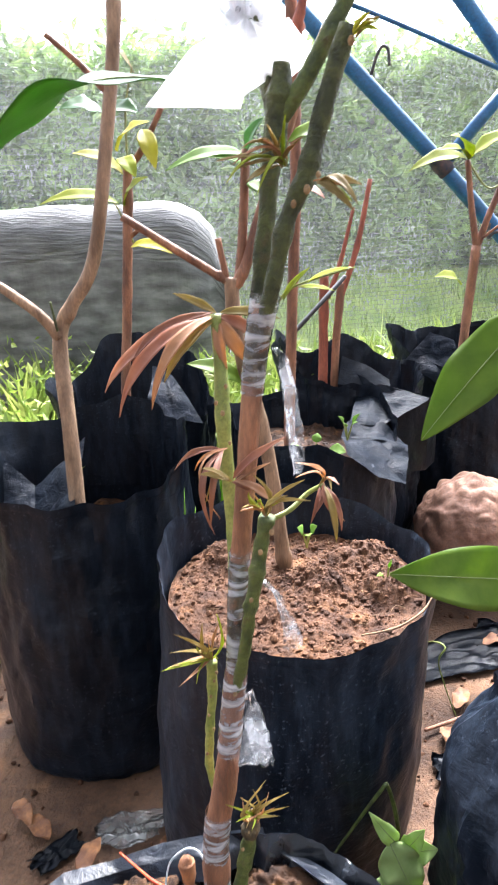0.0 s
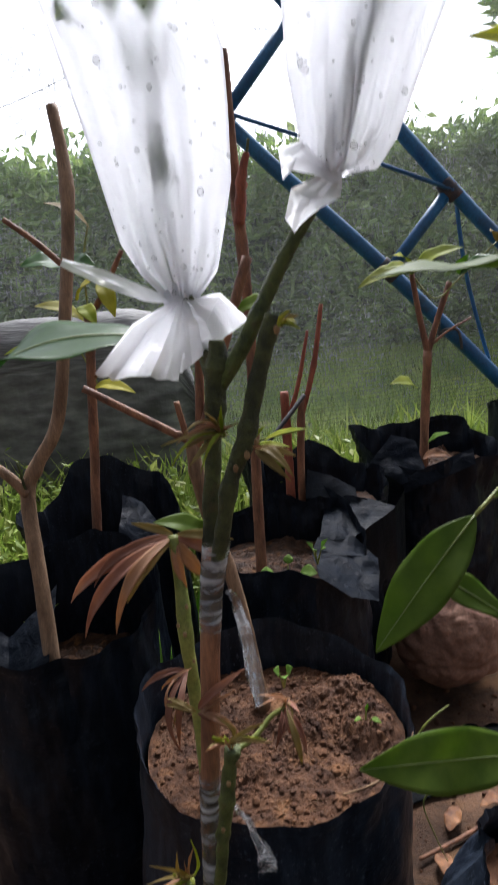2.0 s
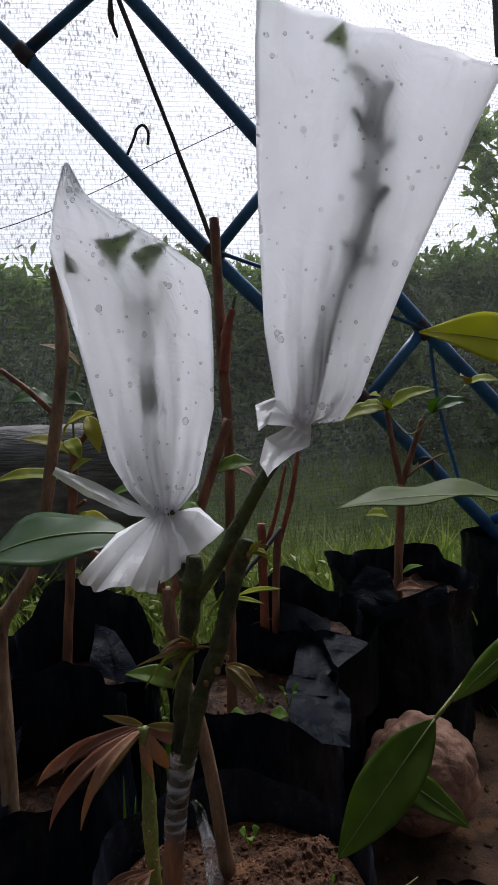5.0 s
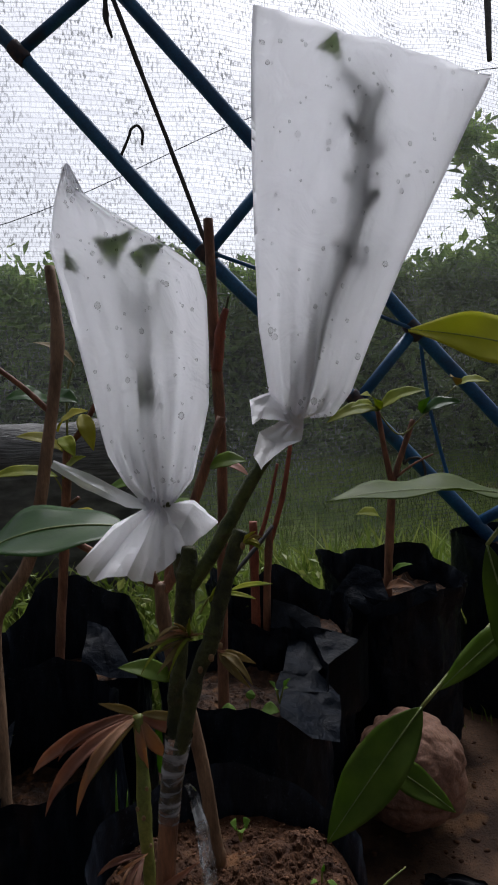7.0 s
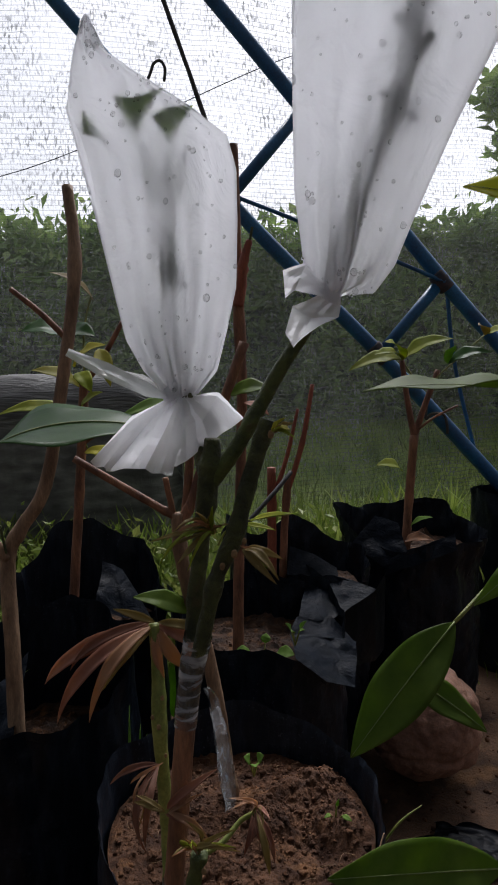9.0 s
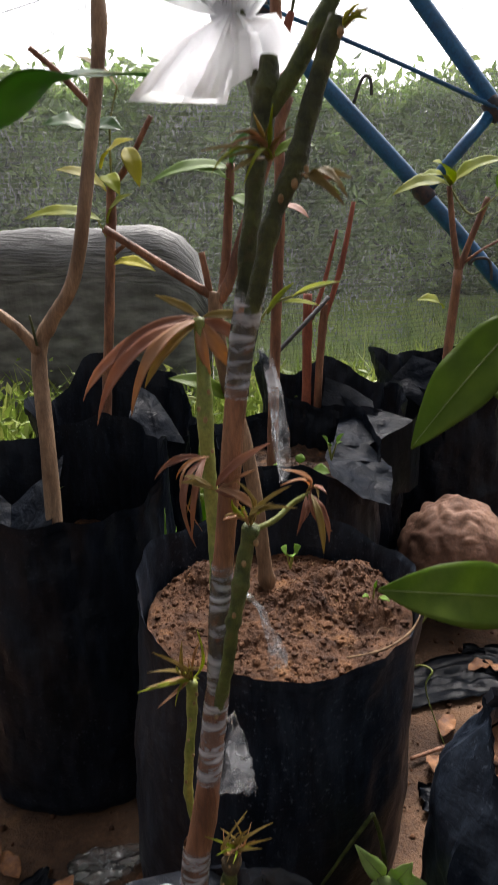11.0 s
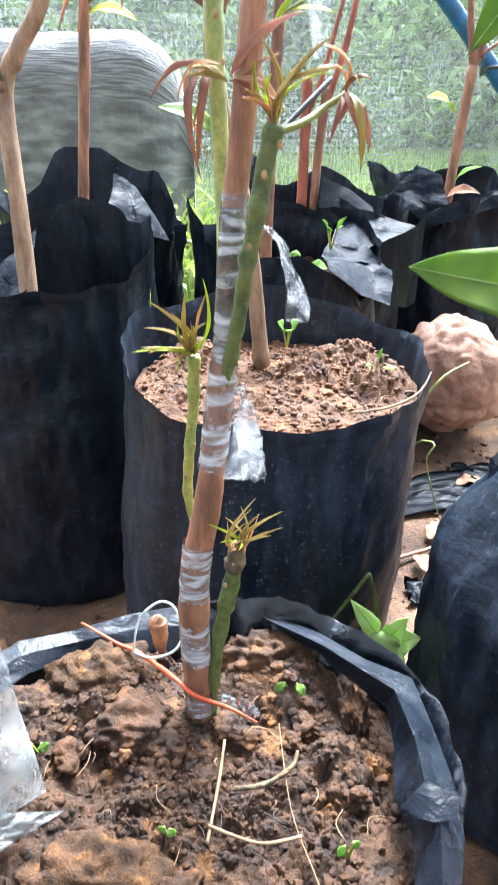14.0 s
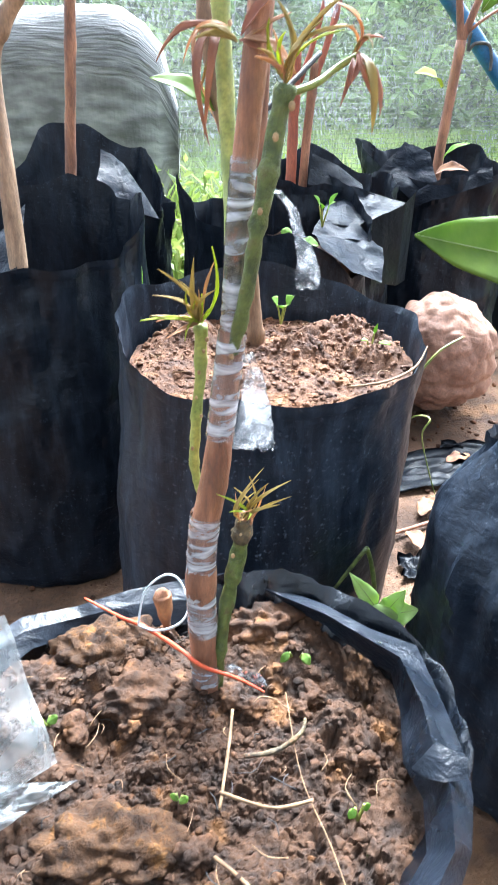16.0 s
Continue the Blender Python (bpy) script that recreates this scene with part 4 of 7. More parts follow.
part("brace_rod", bm, BLUE_PAINT, truss, "thin dark blue rod")
for pts in ([(-0.15, 1.715), (-0.127, 1.763), (-0.118, 1.786), (-0.1, 1.795), (-0.087, 1.775), (-0.09, 1.741)],
            [(0.318, 1.205), (0.332, 1.25), (0.345, 1.27), (0.36, 1.262), (0.364, 1.225)],
            [(0.65, 0.83), (0.649, 0.79), (0.665, 0.805), (0.7, 0.803), (0.711, 0.775), (0.713, 0.745)]):
    bm = bmesh.new()
    tube(bm, [(x, 2.025, z, 0.0042) for x, z in pts], 8, 5)
    part("hook", bm, ROPE, truss, "small bent wire hook")
bm = bmesh.new()
tube(bm, [(-0.42, 2.02, 2.95, 0.0065), (-0.155, 2.02, 2.154, 0.0065), (-0.02, 2.02, 1.76, 0.0065), (0.067, 2.02, 1.5, 0.0065), (0.085, 2.02, 1.44, 0.009)], 8, 8, 0.35)
solo("hanging_rope", bm, ROPE, "dark twisted rope tied to the blue pipe", "rope")
bm = bmesh.new()
tube(bm, [(-0.17, 2.03, 2.18, 0.004), (-0.175, 2.03, 2.1, 0.008), (-0.16, 2.03, 2.04, 0.003)], 8, 5, 0.5)
solo("rope_end", bm, ROPE, "frayed dark rope end hanging down", "rope")
bm = bmesh.new()
tube(bm, [(-2.5, 2.95, 1.55, 0.002), (-0.9, 3.0, 1.75, 0.002), (0.5, 3.1, 2.3, 0.002), (1.8, 3.2, 2.5, 0.002)], 5, 12)
solo("guy_wire", bm, ROPE, "thin slack wire running along the net", "wire")
bm = bmesh.new()
tube(bm, [(1.69, 3.9, 2.83, 0.014), (1.68, 3.9, 3.3, 0.02), (1.69, 3.9, 4.1, 0.02)], 10, 4, 0.2)
solo("hanging_strap", bm, ROPE, "dark strap hanging from the shade net", "strap")

# ---- grow bags and their soil ----
bag_a = sack("grow_bag", 0.024, 0.385, 0.160, 0.312, "black plastic grow bag with a thick folded rim, full of soil", [(10, 34, 0.012, 0.012), (72, 34, 0.024, -0.028), (118, 30, -0.034, 0.004), (165, 26, -0.02, 0.004), (38, 9, 0.006, -0.008)],
     wrinkle=0.0022, collar=0.017, soil_z=0.295, seed=1.3)
fold_sheet(bag_a, [[(0.058, 0.526, 0.322), (0.118, 0.48, 0.33), (0.148, 0.453, 0.33), (0.178, 0.438, 0.328), (0.184, 0.393, 0.324), (0.187, 0.35, 0.322), (0.183, 0.325, 0.322), (0.172, 0.295, 0.322), (0.152, 0.262, 0.32), (0.115, 0.236, 0.318)],
                   [(0.06, 0.515, 0.324), (0.116, 0.462, 0.336), (0.144, 0.435, 0.336), (0.161, 0.419, 0.336), (0.166, 0.38, 0.336), (0.165, 0.349, 0.336), (0.167, 0.322, 0.336), (0.159, 0.287, 0.336), (0.140, 0.264, 0.335), (0.108, 0.243, 0.333)],
                   [(0.062, 0.522, 0.313), (0.118, 0.474, 0.313), (0.147, 0.439, 0.313), (0.159, 0.426, 0.313), (0.158, 0.393, 0.313), (0.151, 0.355, 0.313), (0.157, 0.331, 0.313), (0.151, 0.301, 0.313), (0.131, 0.276, 0.313), (0.102, 0.256, 0.313)]], 11.0, 0.005, material=RIM_FOLD)
fold_sheet(bag_a, [[(0.146, 0.329, 0.343), (0.164, 0.345, 0.344), (0.180, 0.335, 0.342)], [(0.150, 0.328, 0.337), (0.164, 0.324, 0.337), (0.177, 0.326, 0.337)]], 12.0, 0.003, material=RIM_FOLD)
fold_sheet(bag_a, [[(-0.139, 0.472, 0.304), (-0.117, 0.498, 0.304), (-0.079, 0.51, 0.304), (-0.034, 0.526, 0.308), (0.011, 0.532, 0.314), (0.058, 0.53, 0.324)],
                   [(-0.129, 0.457, 0.305), (-0.111, 0.484, 0.303), (-0.075, 0.5, 0.301), (-0.031, 0.514, 0.302), (0.012, 0.515, 0.306), (0.06, 0.523, 0.318)],
                   [(-0.119, 0.447, 0.296), (-0.104, 0.474, 0.294), (-0.069, 0.497, 0.29), (-0.028, 0.503, 0.29), (0.012, 0.501, 0.292), (0.062, 0.522, 0.306)]], 13.0, 0.004, material=RIM_FOLD)
soil_bed(0.024, 0.385, 0.150, 0.286, "dark brown crumbly soil with roots and straw", SOIL, 250, 2600, 0.0055,
         [(-0.04, 0.455, 0.04, 0.014), (-0.005, 0.425, 0.035, 0.008), (-0.03, 0.305, 0.035, 0.01), (0.13, 0.455, 0.035, 0.014), (0.08, 0.48, 0.04, 0.022), (-0.09, 0.42, 0.035, 0.010), (0.11, 0.40, 0.02, 0.006), (0.14, 0.40, 0.025, 0.008), (-0.10, 0.505, 0.035, -0.03), (-0.03, 0.525, 0.03, -0.035), (0.02, 0.525, 0.025, -0.03)], 3,
         sizes=(0.0006, 0.0007, 0.0009, 0.0011, 0.0014, 0.0019, 0.003),
         chunks=((0.118, 0.40, 0.014, 0.006), (0.02, 0.30, 0.013, 0.006), (0.10, 0.33, 0.012, 0.004), (0.09, 0.445, 0.016, 0.006), (0.03, 0.385, 0.012, 0.004), (-0.06, 0.37, 0.017, 0.006), (0.06, 0.30, 0.012, 0.004)))


def earth_clod(x, y, z, size, material, label, seed):
    """A broken clod of earth with rounded crumbs standing out of it, half sunk in the bed."""
    bm = bmesh.new()
    off = Vector((seed * 7.3, seed * 3.1, seed))
    big = max(size)

    def move(v):
        near = noise.voronoi(v * (big / 0.0065) * 0.55 + off)[0]
        small = noise.voronoi(v * (big / 0.0032) * 0.55 + off)[0]
        swell = 1 + 0.30 * noise.noise(v * 1.2 + off) + sum(noise.noise(v * f + off) / k for f, k in ((2.6, 4.0), (5.5, 5.5), (11, 10)))
        swell += min(1.0, 0.006 / big + 0.45) * (0.0105 * (0.45 - near[0]) + 0.0045 * (0.45 - small[0])) / big
        return Vector((x + v.x * size[0] * swell, y + v.y * size[1] * swell, z + v.z * size[2] * swell))

    add_ball(bm, 5 if big > 0.018 else 4, move)
    return solo("earth_clod", bm, material, label, "clod", "clods of earth in the near bag")


earth_clod(-0.046, 0.462, 0.296, (0.038, 0.030, 0.022), SOIL_ORANGE, "large orange-brown clod of crumbly earth", 1)
earth_clod(-0.016, 0.428, 0.293, (0.036, 0.026, 0.018), SOIL, "brown clod of earth beside the stem", 2)
earth_clod(-0.025, 0.322, 0.286, (0.040, 0.030, 0.019), SOIL_ORANGE, "broad tan-orange clod of crumbly earth", 3)
earth_clod(0.139, 0.434, 0.301, (0.010, 0.019, 0.013), SOIL_ORANGE, "small orange clod against the bag's rim", 4)
earth_clod(0.078, 0.484, 0.302, (0.034, 0.024, 0.018), SOIL, "brown clod of earth behind the stem", 5)
earth_clod(-0.092, 0.44, 0.290, (0.026, 0.024, 0.015), SOIL, "dark brown clod of earth near the rim", 6)
for k, (x, y, r) in enumerate(((0.126, 0.395, 0.011), (0.105, 0.425, 0.010), (0.048, 0.425, 0.011), (0.028, 0.312, 0.010), (0.095, 0.41, 0.008), (-0.055, 0.40, 0.011), (0.12, 0.455, 0.011), (0.062, 0.415, 0.009), (-0.10, 0.40, 0.010), (0.133, 0.37, 0.008), (0.105, 0.46, 0.012), (-0.02, 0.40, 0.010), (0.012, 0.405, 0.009))):
    earth_clod(x, y, 0.295, (r * 1.1, r, r * 0.7), SOIL, "small rounded brown clod of earth", 10 + k)

bag_b = sack("grow_bag", 0.072, 0.812, 0.165, 0.422, "black plastic grow bag filled to the brim with reddish soil", [(95, 60, 0.06, 0.0), (170, 30, 0.035, 0.004), (10, 30, 0.02, 0.002)],
     wrinkle=0.004, soil_z=0.412, seed=4.1, lean=(0.05, 0.0), material=BLACK_FILM_DUSTY)
soil_bed(0.093, 0.812, 0.160, 0.403, "crumbly reddish brown soil filling a bag", SOIL_PALE, 200, 2200, 0.004,
         [(0.195, 0.875, 0.042, 0.02), (0.14, 0.84, 0.05, 0.014), (0.0, 0.87, 0.045, 0.02), (0.12, 0.74, 0.05, 0.01), (0.215, 0.80, 0.035, 0.022), (0.12, 0.79, 0.03, 0.012)], 7,
         sizes=(0.0007, 0.0008, 0.001, 0.0013, 0.0017, 0.0022, 0.0034),
         chunks=((0.195, 0.88, 0.026, 0.012), (0.225, 0.83, 0.022, 0.010), (0.0, 0.875, 0.03, 0.014), (0.125, 0.80, 0.03, 0.008), (0.07, 0.75, 0.02, 0.006), (0.17, 0.74, 0.02, 0.006), (0.15, 0.86, 0.02, 0.009)))
bag_c = sack("grow_bag", -0.235, 1.05, 0.162, 0.487, "tall black plastic grow bag with a sagging open rim", [(80, 50, 0.075, -0.01), (8, 24, 0.06, -0.012), (170, 30, 0.06, 0.03)],
     wrinkle=0.006, soil_z=0.42, seed=7.7)
fold_sheet(bag_c, [[(-0.296, 0.99, 0.478), (-0.251, 1.0, 0.513), (-0.221, 1.02, 0.545)], [(-0.281, 0.93, 0.436), (-0.245, 0.925, 0.46), (-0.211, 0.905, 0.476)]], 1.0)
fold_sheet(bag_c, [[(-0.338, 0.99, 0.52), (-0.296, 0.99, 0.478), (-0.258, 0.97, 0.476)], [(-0.328, 0.93, 0.432), (-0.281, 0.928, 0.436), (-0.245, 0.92, 0.46)]], 1.5)
soil_bed(-0.235, 1.05, 0.15, 0.365, "dark soil low inside a bag", SOIL, 60, 400, 0.006, [(-0.213, 0.93, 0.045, 0.06)], 9)
bag_d = sack("grow_bag", -0.215, 1.38, 0.148, 0.50, "black plastic grow bag with its loose rim standing up", [(98, 34, 0.125, 0.01), (130, 20, 0.06, 0.0), (50, 20, 0.07, 0.0), (185, 30, 0.06, 0.02)],
     wrinkle=0.007, soil_z=0.45, seed=2.2)
fold_sheet(bag_d, [[(-0.169, 1.31, 0.597), (-0.148, 1.32, 0.584), (-0.134, 1.335, 0.569)], [(-0.168, 1.27, 0.555), (-0.13, 1.28, 0.543), (-0.10, 1.305, 0.528)], [(-0.168, 1.235, 0.528), (-0.117, 1.245, 0.508), (-0.072, 1.28, 0.488)]], 2.0, 0.011)
soil_bed(-0.215, 1.38, 0.138, 0.44, "dark soil low inside a bag", SOIL, 50, 200, 0.006, (), 11)
bag_e = sack("grow_bag", 0.13, 1.285, 0.155, 0.508, "black plastic grow bag with its shiny rim folded outward", [(-40, 30, -0.095, 0.0), (185, 18, 0.055, 0.008), (60, 35, 0.04, 0.0), (-110, 30, -0.02, 0.0)],
     wrinkle=0.006, soil_z=0.44, seed=5.5)
fold_sheet(bag_e, [[(0.183, 1.225, 0.477), (0.251, 1.235, 0.467), (0.308, 1.247, 0.45)], [(0.186, 1.17, 0.478), (0.244, 1.17, 0.455), (0.30, 1.19, 0.437)], [(0.186, 1.13, 0.474), (0.237, 1.118, 0.437), (0.286, 1.135, 0.419)]], 3.0, 0.011)
fold_sheet(bag_e, [[(0.199, 1.27, 0.493), (0.269, 1.29, 0.48), (0.286, 1.275, 0.467)], [(0.183, 1.222, 0.476), (0.251, 1.230, 0.464), (0.307, 1.245, 0.449)]], 3.4, 0.010)
soil_bed(0.13, 1.285, 0.145, 0.435, "dark soil inside a bag with weed seedlings", SOIL, 50, 200, 0.006, (), 13)
bag_f = sack("grow_bag", 0.225, 1.53, 0.148, 0.535, "crumpled black plastic grow bag with a pleated shiny rim", [(-40, 20, -0.03, 0.02), (160, 22, 0.08, 0.01), (200, 16, 0.08, 0.0), (90, 25, 0.05, 0.0)],
     wrinkle=0.009, soil_z=0.48, seed=8.4)
fold_sheet(bag_f, [[(0.225, 1.375, 0.511), (0.29, 1.41, 0.521), (0.337, 1.395, 0.514), (0.368, 1.365, 0.509)], [(0.203, 1.272, 0.489), (0.241, 1.272, 0.481), (0.273, 1.285, 0.48), (0.364, 1.36, 0.505)]], 4.0, 0.010)
fold_sheet(bag_f, [[(0.27, 1.3, 0.476), (0.328, 1.34, 0.493), (0.369, 1.37, 0.506), (0.402, 1.43, 0.519)], [(0.319, 1.31, 0.374), (0.341, 1.335, 0.365), (0.367, 1.365, 0.356), (0.4, 1.43, 0.35)]], 4.6, 0.005, material=BLACK_FILM)
fold_sheet(bag_f, [[(0.20, 1.42, 0.585), (0.25, 1.43, 0.565), (0.30, 1.44, 0.53)], [(0.19, 1.385, 0.535), (0.24, 1.39, 0.525), (0.30, 1.415, 0.518)]], 5.0, 0.004, material=BLACK_FILM)
soil_bed(0.225, 1.53, 0.135, 0.465, "dark soil inside a crumpled bag", SOIL, 40, 100, 0.006, (), 15)
bag_g = sack("grow_bag", 0.53, 1.74, 0.165, 0.535, "wide black plastic grow bag with a floppy rim", [(165, 32, 0.065, 0.005), (60, 32, 0.055, 0.0), (110, 20, 0.03, 0.0), (-30, 28, 0.0, 0.02), (250, 15, -0.01, 0.01)],
     wrinkle=0.009, soil_z=0.49, seed=3.6)
fold_sheet(bag_g, [[(0.361, 1.6, 0.542), (0.419, 1.63, 0.599), (0.477, 1.635, 0.576)], [(0.366, 1.59, 0.534), (0.42, 1.595, 0.54), (0.483, 1.61, 0.542)], [(0.374, 1.58, 0.527), (0.425, 1.56, 0.491), (0.489, 1.575, 0.513)]], 6.0, 0.011)
fold_sheet(bag_g, [[(0.425, 1.565, 0.501), (0.492, 1.575, 0.528), (0.598, 1.585, 0.560)], [(0.429, 1.555, 0.475), (0.493, 1.553, 0.494), (0.598, 1.565, 0.527)]], 7.0, 0.011)
soil_bed(0.53, 1.74, 0.15, 0.48, "dark soil with fallen leaves inside a bag", SOIL, 40, 100, 0.006, (), 17)
sack("grow_bag", 0.915, 1.93, 0.15, 0.585, "upright black plastic grow bag standing in the grass", [(200, 30, 0.02, 0.0)], wrinkle=0.005, soil_z=0.52, seed=6.1)
soil_bed(0.915, 1.93, 0.14, 0.53, "dark soil inside a bag", SOIL, 40, 60, 0.006, (), 19)
sack("grow_bag", 0.398, 0.60, 0.152, 0.345, "scuffed black plastic grow bag pinched in at the top", [(170, 28, 0.065, -0.012), (235, 30, 0.02, -0.01), (120, 20, 0.03, 0.0)],
     wrinkle=0.008, soil_z=0.33, seed=9.2, material=BLACK_FILM_DUSTY, waist=0.25)
soil_bed(0.398, 0.60, 0.12, 0.325, "brown soil inside a scuffed bag", SOIL_PALE, 50, 400, 0.006, (), 21)

# ---- the grafted sapling in the near bag ----
STEM = [(0.029, 0.437, 0.27, 0.0104), (0.029, 0.437, 0.31, 0.0099), (0.027, 0.437, 0.378, 0.0092), (0.029, 0.437, 0.422, 0.0090), (0.037, 0.438, 0.467, 0.0086),
        (0.042, 0.44, 0.508, 0.0074), (0.047, 0.444, 0.555, 0.0065), (0.050, 0.446, 0.60, 0.0060), (0.053, 0.446, 0.64, 0.0062), (0.058, 0.446, 0.69, 0.0063), (0.064, 0.446, 0.752, 0.0063), (0.071, 0.446, 0.80, 0.0056)]
graft = thing("grafted_sapling", 0.029, 0.437, 0.288, "grafted sapling with taped reddish stem and copper-coloured young leaves", "sapling")
stem_part(graft, "rootstock_stem", STEM, BARK_RED, 20, 0.06, (0.2, 0.52), "reddish brown main stem")
stem_part(graft, "scion_stem", [(0.068, 0.449, 0.79, 0.0045), (0.069, 0.453, 0.805, 0.0048), (0.075, 0.455, 0.854, 0.0052), (0.080, 0.455, 0.893, 0.0062), (0.083, 0.455, 0.912, 0.0066), (0.084, 0.455, 0.924, 0.0045)],
          BARK_DARK, 18, 0.17, (0.3, 0.55, 0.75), "dark green scion")
stem_part(graft, "scion_stem", [(0.071, 0.444, 0.79, 0.0045), (0.076, 0.439, 0.808, 0.0046), (0.086, 0.437, 0.846, 0.0048), (0.096, 0.438, 0.868, 0.0054), (0.106, 0.439, 0.903, 0.0049), (0.117, 0.44, 0.936, 0.0047)],
          BARK_DARK, 18, 0.17, (0.35, 0.56, 0.64), "dark green scion with a cut end")
stem_part(graft, "branch", [(0.083, 0.455, 0.898, 0.005), (0.098, 0.452, 0.918, 0.0048), (0.124, 0.45, 0.963, 0.0042), (0.142, 0.447, 0.99, 0.004), (0.153, 0.443, 1.01, 0.0044)], BARK_GREEN, 14, 0.08, (0.35,), "green side branch")
stem_part(graft, "branch", [(0.080, 0.456, 0.90, 0.005), (0.073, 0.468, 0.928, 0.0045), (0.064, 0.480, 0.96, 0.0042)], BARK_DARK, 12, 0.1)
stem_part(graft, "shoot", [(0.045, 0.442, 0.535, 0.003), (0.052, 0.434, 0.565, 0.0037), (0.060, 0.428, 0.615, 0.0041), (0.065, 0.428, 0.644, 0.0043), (0.071, 0.428, 0.677, 0.0046)], BARK_GREEN, 16, 0.28, (0.3, 0.5, 0.72, 0.97), "green scion shoot")
stem_part(graft, "shoot", [(0.046, 0.452, 0.60, 0.003), (0.046, 0.478, 0.633, 0.0042), (0.044, 0.488, 0.67, 0.0046), (0.041, 0.495, 0.717, 0.005), (0.040, 0.505, 0.754, 0.0048), (0.037, 0.513, 0.787, 0.0034)], BARK_LIME, 14, 0.16, (0.62, 0.7, 0.97), "yellow-green scion shoot")
stem_part(graft, "shoot", [(0.030, 0.448, 0.44, 0.0022), (0.024, 0.455, 0.462, 0.0030), (0.025, 0.455, 0.492, 0.0032), (0.029, 0.455, 0.529, 0.0035), (0.029, 0.455, 0.556, 0.0038)], BARK_LIME, 12, 0.25, (0.3, 0.55, 0.78, 0.97), "yellow-green scion shoot")
stem_part(graft, "shoot", [(0.036, 0.437, 0.29, 0.005), (0.041, 0.436, 0.345, 0.0044), (0.047, 0.436, 0.385, 0.0048), (0.054, 0.436, 0.425, 0.0056), (0.056, 0.436, 0.437, 0.0042)], BARK_GREEN, 16, 0.35, (0.2, 0.4, 0.55), "short green shoot")
stem_part(graft, "stump", [(0.0525, 0.436, 0.417, 0.005), (0.054, 0.4355, 0.426, 0.0061), (0.0555, 0.4355, 0.435, 0.0056), (0.0565, 0.436, 0.441, 0.0035)], BARK_STUMP, 16, 0.5, (0.4,), "dark cut stump of the shoot")
stem_part(graft, "side_stalk", [(0.072, 0.430, 0.673, 0.0018), (0.085, 0.436, 0.677, 0.0017), (0.096, 0.445, 0.684, 0.0016), (0.106, 0.445, 0.690, 0.0014)], BARK_LIME, 8, 0.1)
for k in ((0.096, 0.4305, 0.860, 0.0042), (0.089, 0.430, 0.853, 0.0036), (0.102, 0.432, 0.867, 0.003), (0.031, 0.4515, 0.541, 0.0022), (0.026, 0.4515, 0.512, 0.0022), (0.029, 0.4515, 0.50, 0.0022),
          (0.042, 0.483, 0.726, 0.0034), (0.038, 0.483, 0.733, 0.003), (0.046, 0.484, 0.705, 0.0026), (0.048, 0.4305, 0.412, 0.003), (0.053, 0.430, 0.428, 0.003), (0.047, 0.434, 0.544, 0.0032), (0.118, 0.434, 0.928, 0.004), (0.067, 0.4235, 0.655, 0.0034), (0.0605, 0.4235, 0.622, 0.003), (0.074, 0.4235, 0.668, 0.0036), (0.023, 0.4515, 0.478, 0.0026), (0.033, 0.4515, 0.548, 0.0026), (0.028, 0.4515, 0.528, 0.0024), (0.044, 0.492, 0.742, 0.003)):
    bud_scar(graft, *k)
stem_part(graft, "graft_union", [(0.0482, 0.4441, 0.563, 0.0068), (0.0492, 0.4448, 0.585, 0.0065), (0.0505, 0.4456, 0.61, 0.0063), (0.0525, 0.446, 0.638, 0.0064)], BARK_STUMP, 18, 0.06, (), "dark wet bark under the tape")
stem_part(graft, "graft_union", [(0.0645, 0.446, 0.756, 0.0066), (0.067, 0.446, 0.775, 0.0067), (0.0705, 0.4455, 0.792, 0.0064)], BARK_STUMP, 18, 0.06, (), "dark wet bark under the tape")
tape_wrap(graft, [(0.0635, 0.446, 0.748, 0.0066), (0.067, 0.446, 0.775, 0.0069), (0.073, 0.445, 0.806, 0.0084)], 9)
tape_wrap(graft, [(0.0475, 0.444, 0.556, 0.0069), (0.049, 0.444, 0.58, 0.0068), (0.0505, 0.445, 0.61, 0.0066), (0.053, 0.446, 0.645, 0.0065)], 12)
tape_wrap(graft, [(0.040, 0.439, 0.492, 0.0082), (0.042, 0.440, 0.508, 0.0080), (0.045, 0.441, 0.535, 0.0078), (0.0475, 0.442, 0.556, 0.0075)], 8)
tape_wrap(graft, [(0.029, 0.437, 0.30, 0.0103), (0.029, 0.437, 0.318, 0.0101)], 3)
tape_wrap(graft, [(0.028, 0.437, 0.345, 0.0098), (0.027, 0.437, 0.378, 0.0094), (0.028, 0.437, 0.41, 0.0093), (0.031, 0.437, 0.44, 0.0093)], 14)
ribbon(graft, "tape_end", [(0.055, 0.434, 0.545, 0.0022), (0.059, 0.431, 0.535, 0.005), (0.060, 0.43, 0.515, 0.009), (0.060, 0.43, 0.497, 0.0115), (0.060, 0.431, 0.488, 0.012)], TAPE_LOOSE, "loose flared end of clear tape", 0.006, 3.0, 11)
ribbon(graft, "tape_end", [(0.077, 0.436, 0.777, 0.0015), (0.083, 0.43, 0.768, 0.0035), (0.088, 0.428, 0.735, 0.005), (0.0895, 0.428, 0.715, 0.0045), (0.090, 0.429, 0.703, 0.002)], TAPE_LOOSE, "hanging strip of clear tape", 0.004, 5.0, 9)
